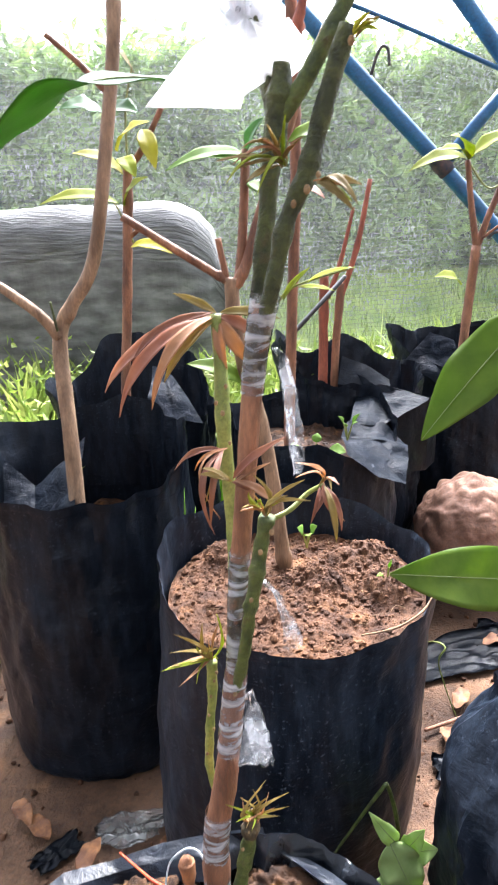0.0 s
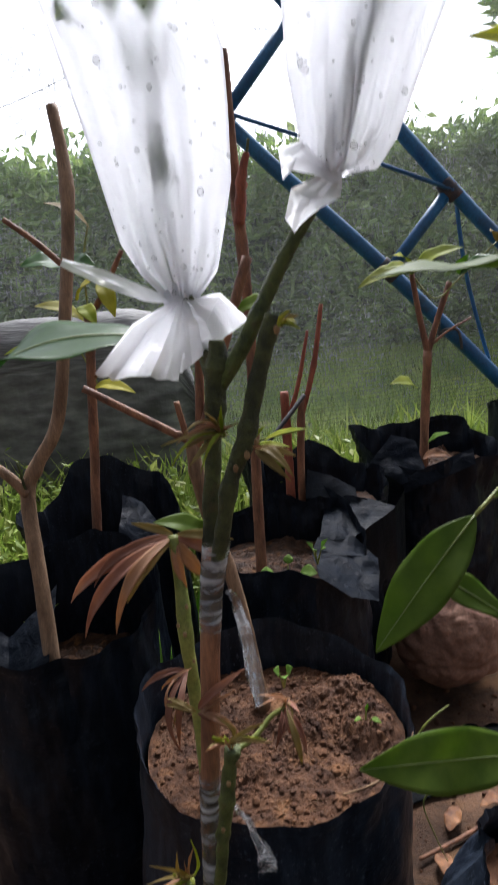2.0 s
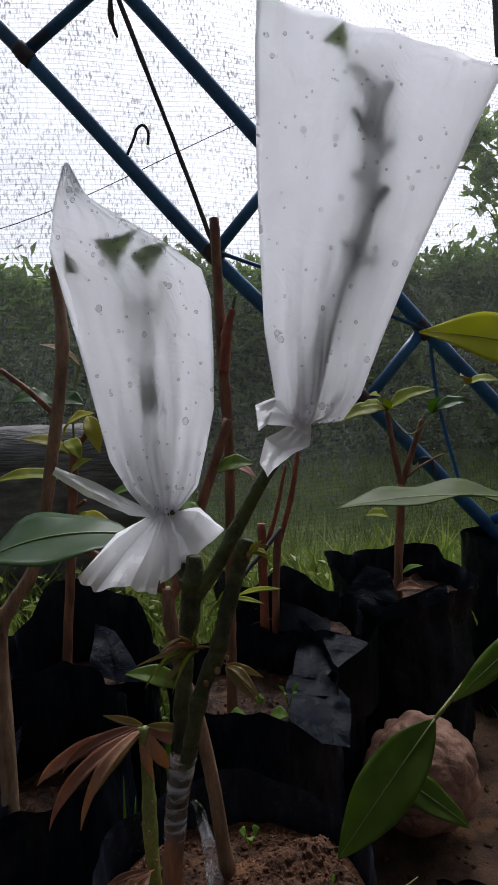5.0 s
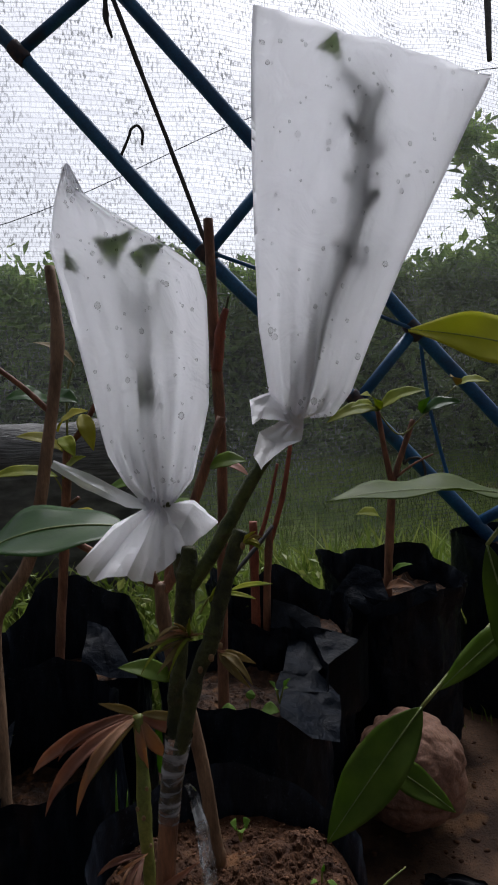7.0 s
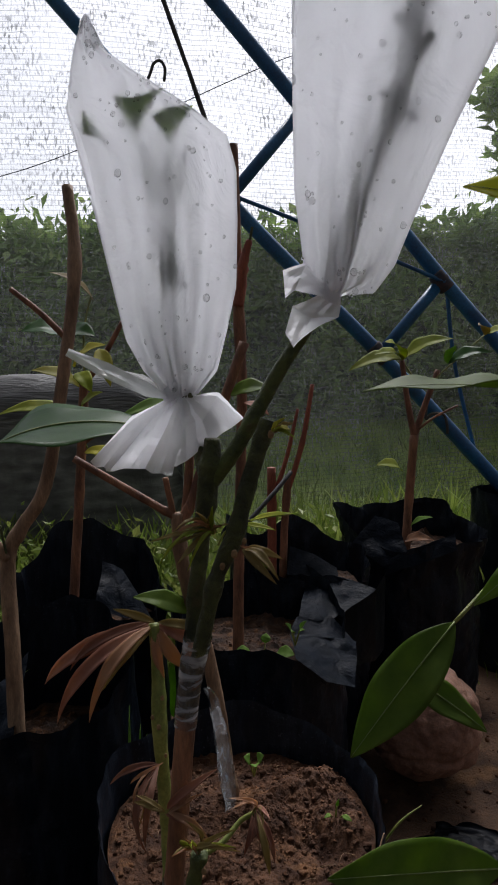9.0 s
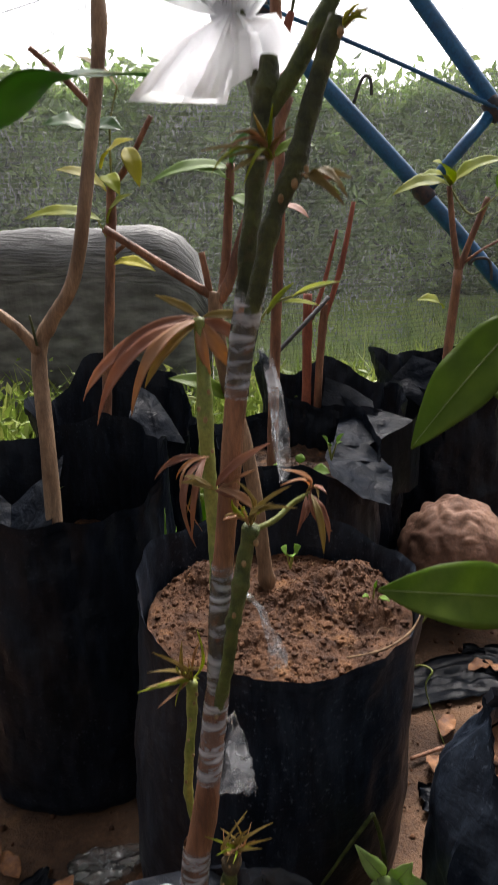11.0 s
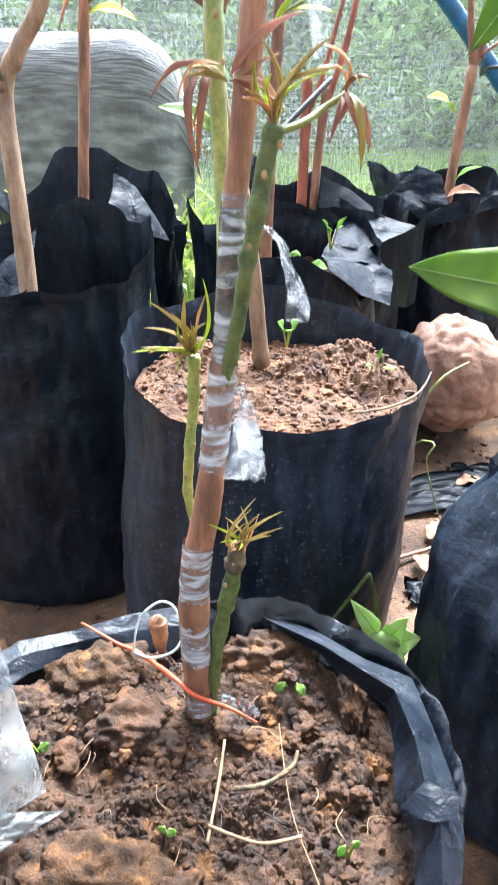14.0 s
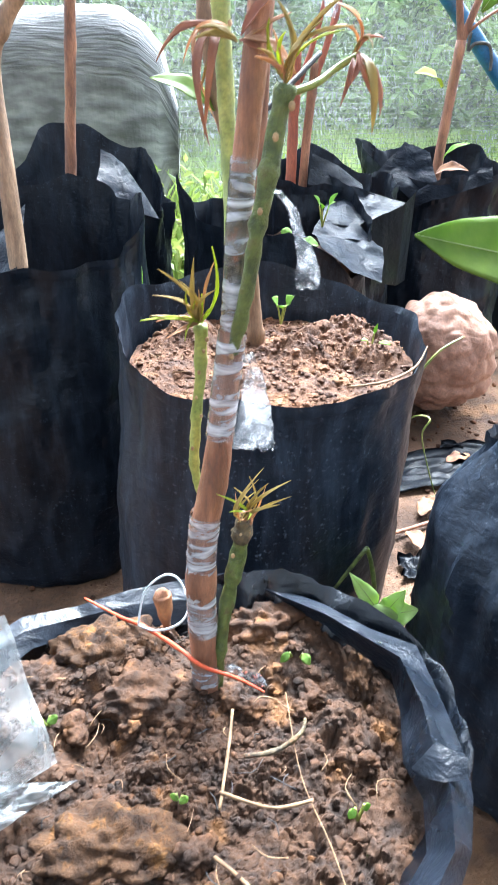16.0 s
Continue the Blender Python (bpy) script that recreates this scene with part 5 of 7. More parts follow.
ribbon(graft, "tape_end", [(0.062, 0.436, 0.63, 0.002), (0.072, 0.43, 0.628, 0.0022), (0.081, 0.428, 0.61, 0.003), (0.086, 0.428, 0.592, 0.0065), (0.086, 0.429, 0.583, 0.0055)], TAPE_LOOSE, "twisted strip of clear tape", 0.004, 8.0, 9)
ribbon(graft, "tape_end", [(0.045, 0.43, 0.318, 0.003), (0.056, 0.425, 0.316, 0.006), (0.066, 0.42, 0.31, 0.007)], TAPE_LOOSE, "short end of clear tape on the soil", 0.005, 9.0, 9)
for base, tip, w, mt, sag in (((0.036, 0.515, 0.786), (-0.058, 0.545, 0.729), 0.0125, LEAF_RED, 0.12), ((0.036, 0.513, 0.785), (-0.036, 0.496, 0.725), 0.011, LEAF_RED, 0.2), ((0.037, 0.512, 0.786), (-0.008, 0.481, 0.734), 0.0095, LEAF_COPPER, 0.2),
                              ((0.036, 0.514, 0.788), (-0.030, 0.52, 0.752), 0.008, LEAF_RED, 0.18), ((0.037, 0.512, 0.784), (0.0, 0.50, 0.745), 0.009, LEAF_BRONZE, 0.1), ((0.038, 0.512, 0.788), (0.012, 0.50, 0.803), 0.006, LEAF_BRONZE, 0.05),
                              ((0.039, 0.512, 0.786), (0.066, 0.52, 0.768), 0.009, LEAF_RED, 0.24), ((0.039, 0.513, 0.785), (0.060, 0.51, 0.752), 0.010, LEAF_COPPER, 0.22), ((0.040, 0.512, 0.788), (0.080, 0.50, 0.786), 0.007, LEAF_BRONZE, 0.1), ((0.038, 0.512, 0.784), (0.044, 0.50, 0.752), 0.008, LEAF_COPPER, 0.1)):
    leaf(graft, base, tip, w, mt, (-0.3, -0.75, 0.6), sag, 0.45, 0.12, tip[0] * 90, "long drooping coppery leaf" if mt == LEAF_RED else "bronze young leaf", shape=0.85)
tuft(graft, 0.043, 0.480, 0.703, [(0.010, 0.478, 0.688), (0.028, 0.450, 0.652), (0.032, 0.455, 0.66)], 0.0065, LEAF_RED, "curled coppery leaf", 4, 0.2)
tuft(graft, 0.050, 0.44, 0.695, [(0.083, 0.44, 0.722), (0.074, 0.43, 0.686), (0.03, 0.45, 0.697)], 0.008, LEAF_RED, "coppery young leaf", 14, 0.1)
tuft(graft, 0.071, 0.427, 0.678, [(0.055, 0.41, 0.691), (0.069, 0.41, 0.708), (0.088, 0.40, 0.711), (0.082, 0.405, 0.703), (0.062, 0.405, 0.70), (0.095, 0.40, 0.70)], 0.0055, LEAF_BRONZE, "bronze young leaf", 5, 0.08)
tuft(graft, 0.105, 0.445, 0.690, [(0.121, 0.43, 0.666), (0.112, 0.43, 0.663), (0.100, 0.43, 0.668), (0.114, 0.43, 0.696), (0.092, 0.43, 0.712)], 0.0058, LEAF_RED, "drooping bronze leaf", 6, 0.15)
tuft(graft, 0.029, 0.455, 0.557, [(0.004, 0.43, 0.572), (0.002, 0.43, 0.566), (0.014, 0.43, 0.591), (0.029, 0.435, 0.597), (0.042, 0.435, 0.598), (0.022, 0.43, 0.585), (0.038, 0.43, 0.582), (0.015, 0.425, 0.559), (0.008, 0.43, 0.580), (0.034, 0.44, 0.592)], 0.0038, LEAF_BRONZE, "narrow bronze young leaf", 7, 0.06)
tuft(graft, 0.056, 0.436, 0.437, [(0.044, 0.42, 0.462), (0.051, 0.42, 0.466), (0.059, 0.42, 0.474), (0.067, 0.42, 0.472), (0.076, 0.42, 0.470), (0.079, 0.42, 0.461), (0.056, 0.41, 0.455), (0.063, 0.42, 0.475), (0.072, 0.415, 0.464), (0.048, 0.415, 0.457)], 0.0034, LEAF_BRONZE, "narrow bronze-yellow young leaf", 8, 0.14)
tuft(graft, 0.084, 0.432, 0.873, [(0.055, 0.41, 0.872), (0.058, 0.405, 0.865), (0.063, 0.41, 0.885), (0.068, 0.405, 0.861)], 0.0055, LEAF_BRONZE, "curled bronze young leaf", 9, 0.15)
tuft(graft, 0.084, 0.432, 0.872, [(0.074, 0.41, 0.889), (0.082, 0.41, 0.891), (0.09, 0.41, 0.884)], 0.0045, LEAF_BRONZE, "narrow bronze young leaf", 10, 0.05)
tuft(graft, 0.101, 0.43, 0.863, [(0.122, 0.415, 0.864), (0.121, 0.41, 0.858), (0.116, 0.41, 0.853)], 0.008, LEAF_BRONZE, "young bronze-green leaf", 11, 0.1)
tuft(graft, 0.119, 0.432, 0.93, [(0.133, 0.425, 0.937), (0.130, 0.42, 0.932)], 0.007, LEAF_YELLOW, "yellow leaf bud", 12, 0.1)
leaf(graft, (0.037, 0.525, 0.925), (-0.128, 0.487, 0.872), 0.082, LEAF_GREY, (0.05, -0.42, 1), 0.16, 0.05, 0.10, 1.0, "wet grey-green leaf with fine veins", 0.0008, 0.75, (0.1, 0.3, 1))
stem_part(graft, "leaf_stalk", [(0.037, 0.525, 0.925, 0.0014), (0.058, 0.495, 0.922, 0.0015), (0.078, 0.460, 0.918, 0.0016)], BARK_LIME, 6, 0.05)

# ---- the plastic bags tied over the scions ----
def tied_bag(outline, y, depth, seed):
    """A flat film bag blown up a little. outline: rows from the neck up of (z, left x, right x, slant of the row's right end)."""
    bm = bmesh.new()
    cols, rows = 40, 60
    ring_rows = []
    for i in range(rows + 1):
        t = i / rows * (len(outline) - 1)
        k = min(int(t), len(outline) - 2)
        u = t - k
        za, la, ra, sa = outline[k]
        zb, lb, rb, sb = outline[k + 1]
        z, lx, rx, sl = za + (zb - za) * u, la + (lb - la) * u, ra + (rb - ra) * u, sa + (sb - sa) * u
        wide = depth * math.sin(math.pi * min(1, (i / rows) * 0.94 + 0.05)) ** 0.7 * (1 - 0.75 * (i / rows) ** 3)
        ring = []
        for s in range(cols * 2):
            f = s / cols if s <= cols else (2 * cols - s) / cols
            side = -1 if s <= cols else 1
            x = lx + (rx - lx) * f
            puff = wide * math.sin(math.pi * f) ** 1.05
            low = 1 - smooth01(0.0, 0.45, i / rows)
            i_ = i * 34 / rows
            q = Vector((f * 7 + seed, i_ * 0.10, side))
            cell = noise.voronoi(Vector((f * 4.2 + seed, i_ * 0.11 + f * 1.5, side * 3)))[0]
            pleat = 0.012 * low * noise.noise(Vector((f * 9 + seed, i_ * 0.05, side))) + 0.0035 * noise.noise(q * 1.3) + 0.002 * abs(noise.noise(q * 3.1)) + (0.0015 + 0.006 * low) * (cell[1] - cell[0])
            spoke = noise.noise((f * 8 + seed * 3 + 0.02 * i_, 0.012 * i_ * i_ * 0.1, side * 2))
            pleat += side * 0.007 * (1 - smooth01(0.05, 0.62, i / rows)) * (1 - 3.2 * abs(spoke)) * math.sin(math.pi * f)
            ring.append(bm.verts.new((x, y + side * puff + pleat, z + sl * f + 0.002 * noise.noise(q))))
        ring_rows.append(ring)
    n = cols * 2
    for a, b in zip(ring_rows, ring_rows[1:]):
        for s in range(n):
            bm.faces.new((a[s], a[(s + 1) % n], b[(s + 1) % n], b[s]))
    front = [v.co.copy() for row in ring_rows[3:-2] for v in row[2:cols - 1]]
    return bm, front


def film_sheet(parent, rows, seed, label, crumple=0.0022, cells=9):
    """Gathered film spreading from the knot (first row) out to its hem (last row), with sharp folds between the points."""
    rows = [[Vector(q) for q in row] for row in rows]
    bm = bmesh.new()
    grid = []
    high, wide = len(rows) - 1, len(rows[0]) - 1
    for i in range(high * cells + 1):
        k, u = min(i // cells, high - 1), i / cells - min(i // cells, high - 1)
        line = []
        for j in range(wide * cells + 1):
            m, v = min(j // cells, wide - 1), j / cells - min(j // cells, wide - 1)
            q = rows[k][m].lerp(rows[k][m + 1], v).lerp(rows[k + 1][m].lerp(rows[k + 1][m + 1], v), u)
            pit = noise.voronoi(q * 70 + Vector((seed, 0, 0)))[0]
            ray = abs(noise.noise(((m + v) * 1.5 + seed, 0.5 * (k + u), seed)))
            line.append(bm.verts.new(q + Vector((0.1, 1, 0.2)) * crumple * (2.2 * (pit[1] - pit[0]) - 2.6 * ray + 0.4)))
        grid.append(line)
    for p, q in zip(grid, grid[1:]):
        for j in range(len(p) - 1):
            bm.faces.new((p[j], q[j], q[j + 1], p[j + 1]))
    return part("hem", bm, POUCH, parent, label, crisp=22)


def behind_film(spots, x, z, back):
    """A place just behind the front of a film bag."""
    near = min(spots, key=lambda p: (p.x - x) ** 2 + (p.z - z) ** 2)
    return (x, near.y + back, z)


def pressed_leaf(parent, spots, a, b, c, sag):
    """A cut leaf whose edge a-b touches the film while its corner c stands back from it."""
    bm = bmesh.new()
    n = 10
    grid = []
    for i in range(n + 1):
        u = i / n
        row = []
        for j in range(n + 1):
            v = j / n
            ex, ez = a[0] + (b[0] - a[0]) * v, a[1] + (b[1] - a[1]) * v - sag * math.sin(math.pi * v)
            x, z = ex + (c[0] - ex) * u * 0.96, ez + (c[1] - ez) * u * 0.96
            row.append(bm.verts.new(behind_film(spots, x, z, 0.0013 + 0.004 * u * u)))
        grid.append(row)
    for p, q in zip(grid, grid[1:]):
        for j in range(n):
            bm.faces.new((p[j], q[j], q[j + 1], p[j + 1]))
    bmesh.ops.solidify(bm, geom=bm.faces[:], thickness=0.0004)
    return part("leaf", bm, LEAF_DEEP, parent, "cut green leaf pressed on the film")


drop_bm = bmesh.new()
add_ball(drop_bm, 2, lambda v: Vector((v.x, v.y * 0.55, v.z * 1.1)))
DROP_MESH = link_mesh("water_drop", drop_bm, WATER)


def droplets(parent, spots, count, seed):
    rnd = random.Random(seed)
    for _ in range(count):
        p = rnd.choice(spots)
        r = rnd.choice((0.0006, 0.0006, 0.0008, 0.0008, 0.0010, 0.0012, 0.0017)) * rnd.uniform(0.7, 1.2)
        ob = new("water_drop", DROP_MESH)
        ob.parent = parent
        ob.matrix_parent_inverse = Matrix.Translation(-parent.location)
        ob.location = p + Vector((rnd.uniform(-1, 1) * 0.003, -0.0006, rnd.uniform(-1, 1) * 0.003))
        ob.scale = (r, r, r * rnd.uniform(0.8, 1.2))


cover = thing("plastic_bag", 0.066, 0.456, 0.950, "milky clear plastic bag tied over a leafy scion, wet with drops", "plastic bag", "plastic bags tied over scions")
bm, spots = tied_bag([(0.952, 0.058, 0.076, 0), (0.966, 0.045, 0.088, 0), (0.985, 0.035, 0.095, 0.006), (1.012, 0.029, 0.1005, 0.002), (1.05, 0.021, 0.102, 0), (1.085, 0.013, 0.102, -0.005), (1.115, 0.006, 0.097, -0.015), (1.140, 0.011, 0.077, -0.0235), (1.152, 0.0145, 0.03, -0.007), (1.164, 0.0185, 0.021, 0.0)],
                     0.456, 0.015, 1.0)
part("pouch", bm, POUCH, cover)
droplets(cover, spots, 150, 3)
bm = bmesh.new()
tube(bm, [(0.064, 0.456, 0.943, 0.006), (0.066, 0.454, 0.950, 0.0085), (0.068, 0.456, 0.958, 0.008)], 18, 8, 0.6)
part("knot", bm, POUCH, cover, "tight knot of gathered film")
film_sheet(cover, [[(0.062, 0.450, 0.952), (0.066, 0.448, 0.949)], [(0.048, 0.452, 0.960), (0.046, 0.446, 0.952)], [(0.022, 0.462, 0.972), (0.018, 0.456, 0.965)], [(-0.003, 0.472, 0.981), (-0.004, 0.470, 0.977)]], 2.0, "long folded ear of film", 0.0012)
film_sheet(cover, [[(0.061, 0.450, 0.951), (0.064, 0.447, 0.951), (0.066, 0.446, 0.951), (0.069, 0.448, 0.950)], [(0.039, 0.444, 0.939), (0.048, 0.430, 0.936), (0.058, 0.440, 0.933), (0.068, 0.430, 0.929)],
                   [(0.011, 0.450, 0.913), (0.028, 0.426, 0.912), (0.046, 0.436, 0.911), (0.0625, 0.424, 0.908)]], 3.0, "flared skirt of film")
film_sheet(cover, [[(0.061, 0.456, 0.951), (0.065, 0.458, 0.951), (0.069, 0.456, 0.950)], [(0.037, 0.452, 0.940), (0.052, 0.462, 0.936), (0.068, 0.452, 0.929)], [(0.011, 0.451, 0.913), (0.038, 0.462, 0.914), (0.063, 0.448, 0.91)]], 5.0, "flared skirt of film")
film_sheet(cover, [[(0.067, 0.446, 0.951), (0.070, 0.446, 0.951), (0.072, 0.452, 0.951)], [(0.066, 0.436, 0.934), (0.080, 0.434, 0.938), (0.088, 0.452, 0.951)], [(0.064, 0.430, 0.912), (0.084, 0.438, 0.925), (0.103, 0.462, 0.936)]], 4.0, "flared skirt of film")
film_sheet(cover, [[(0.070, 0.458, 0.951), (0.073, 0.456, 0.952)], [(0.082, 0.466, 0.940), (0.089, 0.455, 0.953)], [(0.090, 0.470, 0.928), (0.103, 0.463, 0.937)]], 6.0, "flared skirt of film")
scion = thing("bagged_scion", 0.066, 0.458, 0.945, "leafy green scion inside the milky plastic bag", "scion")
stem_part(scion, "twig", [(0.066, 0.458, 0.945, 0.005), (0.061, 0.457, 1.0, 0.0045), (0.062, 0.457, 1.06, 0.004), (0.064, 0.456, 1.09, 0.003)], BARK_GREEN, 10, 0.1, (0.3, 0.6))
leaf(scion, behind_film(spots, 0.064, 1.012, 0.006), behind_film(spots, 0.063, 1.045, 0.0012), 0.009, LEAF_DEEP, (0, -0.95, 0.3), 0.0, 0.05, 0.0, 0.0, "green leaf blurred by the film", shape=0.4)
pressed_leaf(scion, spots, (0.0345, 1.1175), (0.0615, 1.125), (0.046, 1.096), 0.003)
pressed_leaf(scion, spots, (0.0556, 1.107), (0.078, 1.116), (0.065, 1.092), -0.002)
pressed_leaf(scion, spots, (0.0165, 1.113), (0.0155, 1.1006), (0.0285, 1.0964), 0.0)
for base, tip, w in (((0.060, 0.460, 1.06), (0.045, 0.462, 1.10), 0.010), ((0.060, 0.460, 1.05), (0.073, 0.462, 1.095), 0.009)):
    leaf(scion, base, tip, w, LEAF_DEEP, (0, -0.95, 0.3), 0.0, 0.05, 0.0, 0.0, "green leaf blurred by the film")

for ob in (cover, scion):
    hub = Vector((0.107, 0.04, 1.005))
    ob.location, ob.scale = hub + (ob.location - hub) * 1.055, (1.055, 1.055, 1.055)

cover2 = thing("plastic_bag", 0.152, 0.432, 1.004, "large milky clear plastic bag tied over a bare scion", "plastic bag", "plastic bags tied over scions")
bm, spots = tied_bag([(1.005, 0.144, 0.164, 0), (1.012, 0.138, 0.176, -0.006), (1.03, 0.136, 0.187, -0.01), (1.06, 0.1325, 0.200, -0.01), (1.10, 0.132, 0.219, -0.008), (1.15, 0.132, 0.244, -0.008), (1.19, 0.133, 0.263, -0.01), (1.218, 0.134, 0.274, -0.018), (1.243, 0.136, 0.2745, -0.042)],
                     0.430, 0.016, 5.0)
part("pouch", bm, POUCH, cover2)
droplets(cover2, spots, 130, 4)
bm = bmesh.new()
tube(bm, [(0.150, 0.434, 0.998, 0.005), (0.152, 0.432, 1.004, 0.007), (0.155, 0.432, 1.012, 0.0065)], 18, 8, 0.6)
part("knot", bm, POUCH, cover2, "tight knot of gathered film")
film_sheet(cover2, [[(0.145, 0.426, 1.004), (0.150, 0.424, 1.000), (0.157, 0.428, 0.998)], [(0.130, 0.420, 0.998), (0.139, 0.412, 0.991), (0.155, 0.422, 0.992)], [(0.126, 0.422, 0.984), (0.130, 0.416, 0.976), (0.138, 0.418, 0.984)]], 6.0, "loose skirt of film")
film_sheet(cover2, [[(0.147, 0.426, 1.003), (0.148, 0.426, 1.008)], [(0.131, 0.416, 1.006), (0.138, 0.422, 1.021)], [(0.126, 0.418, 1.002), (0.125, 0.420, 1.017)]], 7.0, "small folded ear of film")
scion2 = thing("bagged_scion", 0.152, 0.436, 1.0, "bare brown-green scion twig inside the plastic bag", "scion")
near = lambda x, z, back=0.0066: behind_film(spots, x, z, back)
stem_part(scion2, "twig", [(0.150, 0.441, 0.998, 0.0044), (*near(0.160, 1.035, 0.011), 0.0058), (*near(0.172, 1.070, 0.0088), 0.0056), (*near(0.184, 1.098, 0.0083), 0.0062), (*near(0.190, 1.117, 0.0083), 0.0052), (*near(0.196, 1.149, 0.009), 0.005), (*near(0.199, 1.181, 0.009), 0.0052), (*near(0.195, 1.200, 0.012), 0.0046)], BARK_DARK, 14, 0.1, (0.42, 0.62, 0.8))
for a, b, back in (((0.192, 1.120), (0.2035, 1.134), 0.0028), ((0.197, 1.155), (0.186, 1.178), 0.004), ((0.198, 1.175), (0.209, 1.192), 0.003), ((0.186, 1.095), (0.196, 1.094), 0.005), ((0.184, 1.100), (0.176, 1.106), 0.005), ((0.195, 1.135), (0.184, 1.144), 0.005), ((0.196, 1.150), (0.208, 1.160), 0.006), ((0.196, 1.198), (0.186, 1.206), 0.006)):
    stem_part(scion2, "leaf_stub", [(*near(*a, 0.006), 0.0036), (*near(*b, back), 0.0024)], BARK_DARK, 8, 0.1)
pressed_leaf(scion2, spots, (0.1715, 1.2168), (0.184, 1.2275), (0.187, 1.2085), 0.0)

# ---- saplings in the other bags ----
tan = thing("sapling", -0.213, 0.925, 0.43, "leafless tan sapling with a forked stem", "sapling", "cut-back saplings")
stem_part(tan, "stem", [(-0.213, 0.925, 0.42, 0.0125), (-0.216, 0.94, 0.58, 0.0105), (-0.224, 0.965, 0.70, 0.0105), (-0.205, 0.97, 0.745, 0.0095), (-0.168, 0.97, 0.805, 0.0092), (-0.139, 0.975, 0.945, 0.0085), (-0.118, 0.99, 1.1, 0.0085), (-0.128, 1.01, 1.21, 0.0075)], BARK_TAN, 16, 0.06, (0.4, 0.86))
stem_part(tan, "branch", [(-0.223, 0.962, 0.705, 0.008), (-0.25, 0.95, 0.745, 0.007), (-0.32, 0.94, 0.80, 0.006)], BARK_TAN, 12, 0.08)
stem_part(tan, "branch", [(-0.132, 0.98, 1.005, 0.0045), (-0.165, 0.975, 1.04, 0.004), (-0.2, 0.97, 1.07, 0.0035)], BARK_RED, 10, 0.08)
stem_part(tan, "branch", [(-0.222, 0.955, 0.715, 0.002), (-0.226, 0.95, 0.755, 0.0016)], BARK_DARK, 8, 0.1)

lime = thing("sapling", -0.212, 1.25, 0.47, "thin brown sapling with a few yellow-green leaves", "sapling", "cut-back saplings")
stem_part(lime, "stem", [(-0.212, 1.25, 0.47, 0.0095), (-0.208, 1.25, 0.56, 0.009), (-0.19, 1.25, 0.74, 0.0082), (-0.178, 1.25, 0.87, 0.0085), (-0.172, 1.25, 0.945, 0.0075)], BARK_RED, 12, 0.08, (0.5, 0.8))
stem_part(lime, "branch", [(-0.172, 1.25, 0.94, 0.006), (-0.145, 1.24, 0.965, 0.0055), (-0.098, 1.23, 1.04, 0.004)], BARK_RED, 10, 0.08)
stem_part(lime, "branch", [(-0.178, 1.25, 0.83, 0.004), (-0.155, 1.24, 0.845, 0.0035)], BARK_RED, 8, 0.08)
for base, tip, w, mt in (((-0.19, 1.24, 0.885), (-0.31, 1.2, 0.893), 0.03, LEAF_LIME), ((-0.18, 1.24, 0.88), (-0.135, 1.2, 0.925), 0.03, LEAF_LIME), ((-0.178, 1.24, 0.93), (-0.245, 1.2, 0.965), 0.035, LEAF_YELLOW),
                         ((-0.185, 1.24, 0.965), (-0.125, 1.19, 1.005), 0.035, LEAF_YELLOW), ((-0.14, 1.23, 0.995), (-0.115, 1.19, 0.935), 0.03, LEAF_YELLOW), ((-0.175, 1.24, 0.815), (-0.1, 1.2, 0.808), 0.026, LEAF_YELLOW),
                         ((-0.18, 1.24, 0.955), (-0.15, 1.2, 0.925), 0.03, LEAF_LIME), ((-0.2, 1.24, 1.02), (-0.26, 1.2, 1.03), 0.05, LEAF_GREY), ((-0.2, 1.24, 1.02), (-0.14, 1.2, 1.02), 0.045, LEAF_GREY), ((-0.15, 1.25, 1.08), (-0.205, 1.2, 1.125), 0.022, LEAF_BRONZE)):
    leaf(lime, base, tip, w, mt, (0, -0.6, 0.8), 0.12, 0.2, 0.08, tip[0] * 50)
stem_part(lime, "leaf_stalk", [(-0.172, 1.25, 0.94, 0.0022), (-0.168, 1.25, 1.03, 0.002), (-0.152, 1.25, 1.09, 0.0016)], BARK_LIME, 6, 0.05)
stem_part(lime, "leaf_stalk", [(-0.172, 1.25, 0.82, 0.0018), (-0.19, 1.245, 0.87, 0.0018), (-0.2, 1.24, 0.89, 0.0014)], BARK_LIME, 6, 0.05)

stick = thing("sapling", 0.08, 0.875, 0.41, "tan sapling stick leaning across the bag, forked and cut back", "sapling", "cut-back saplings")
stem_part(stick, "stem", [(0.080, 0.875, 0.40, 0.011), (0.076, 0.872, 0.44, 0.0095), (0.066, 0.87, 0.53, 0.0092), (0.052, 0.87, 0.61, 0.009), (0.036, 0.87, 0.668, 0.0088), (0.024, 0.87, 0.735, 0.0088), (0.022, 0.87, 0.785, 0.0085)], BARK_TAN, 14, 0.07, (0.1, 0.85))
stem_part(stick, "branch", [(0.020, 0.87, 0.78, 0.0055), (-0.012, 0.868, 0.80, 0.005), (-0.10, 0.86, 0.857, 0.0045)], BARK_RED, 10, 0.08, (0.3,))
stem_part(stick, "branch", [(0.026, 0.87, 0.775, 0.007), (0.040, 0.872, 0.80, 0.0068), (0.063, 0.875, 0.87, 0.0066), (0.108, 0.88, 0.992, 0.0062)], BARK_RED, 12, 0.08, (0.25,))
stem_part(stick, "branch", [(0.030, 0.875, 0.775, 0.006), (0.036, 0.878, 0.83, 0.0055), (0.043, 0.88, 0.925, 0.005)], BARK_RED, 10, 0.08)
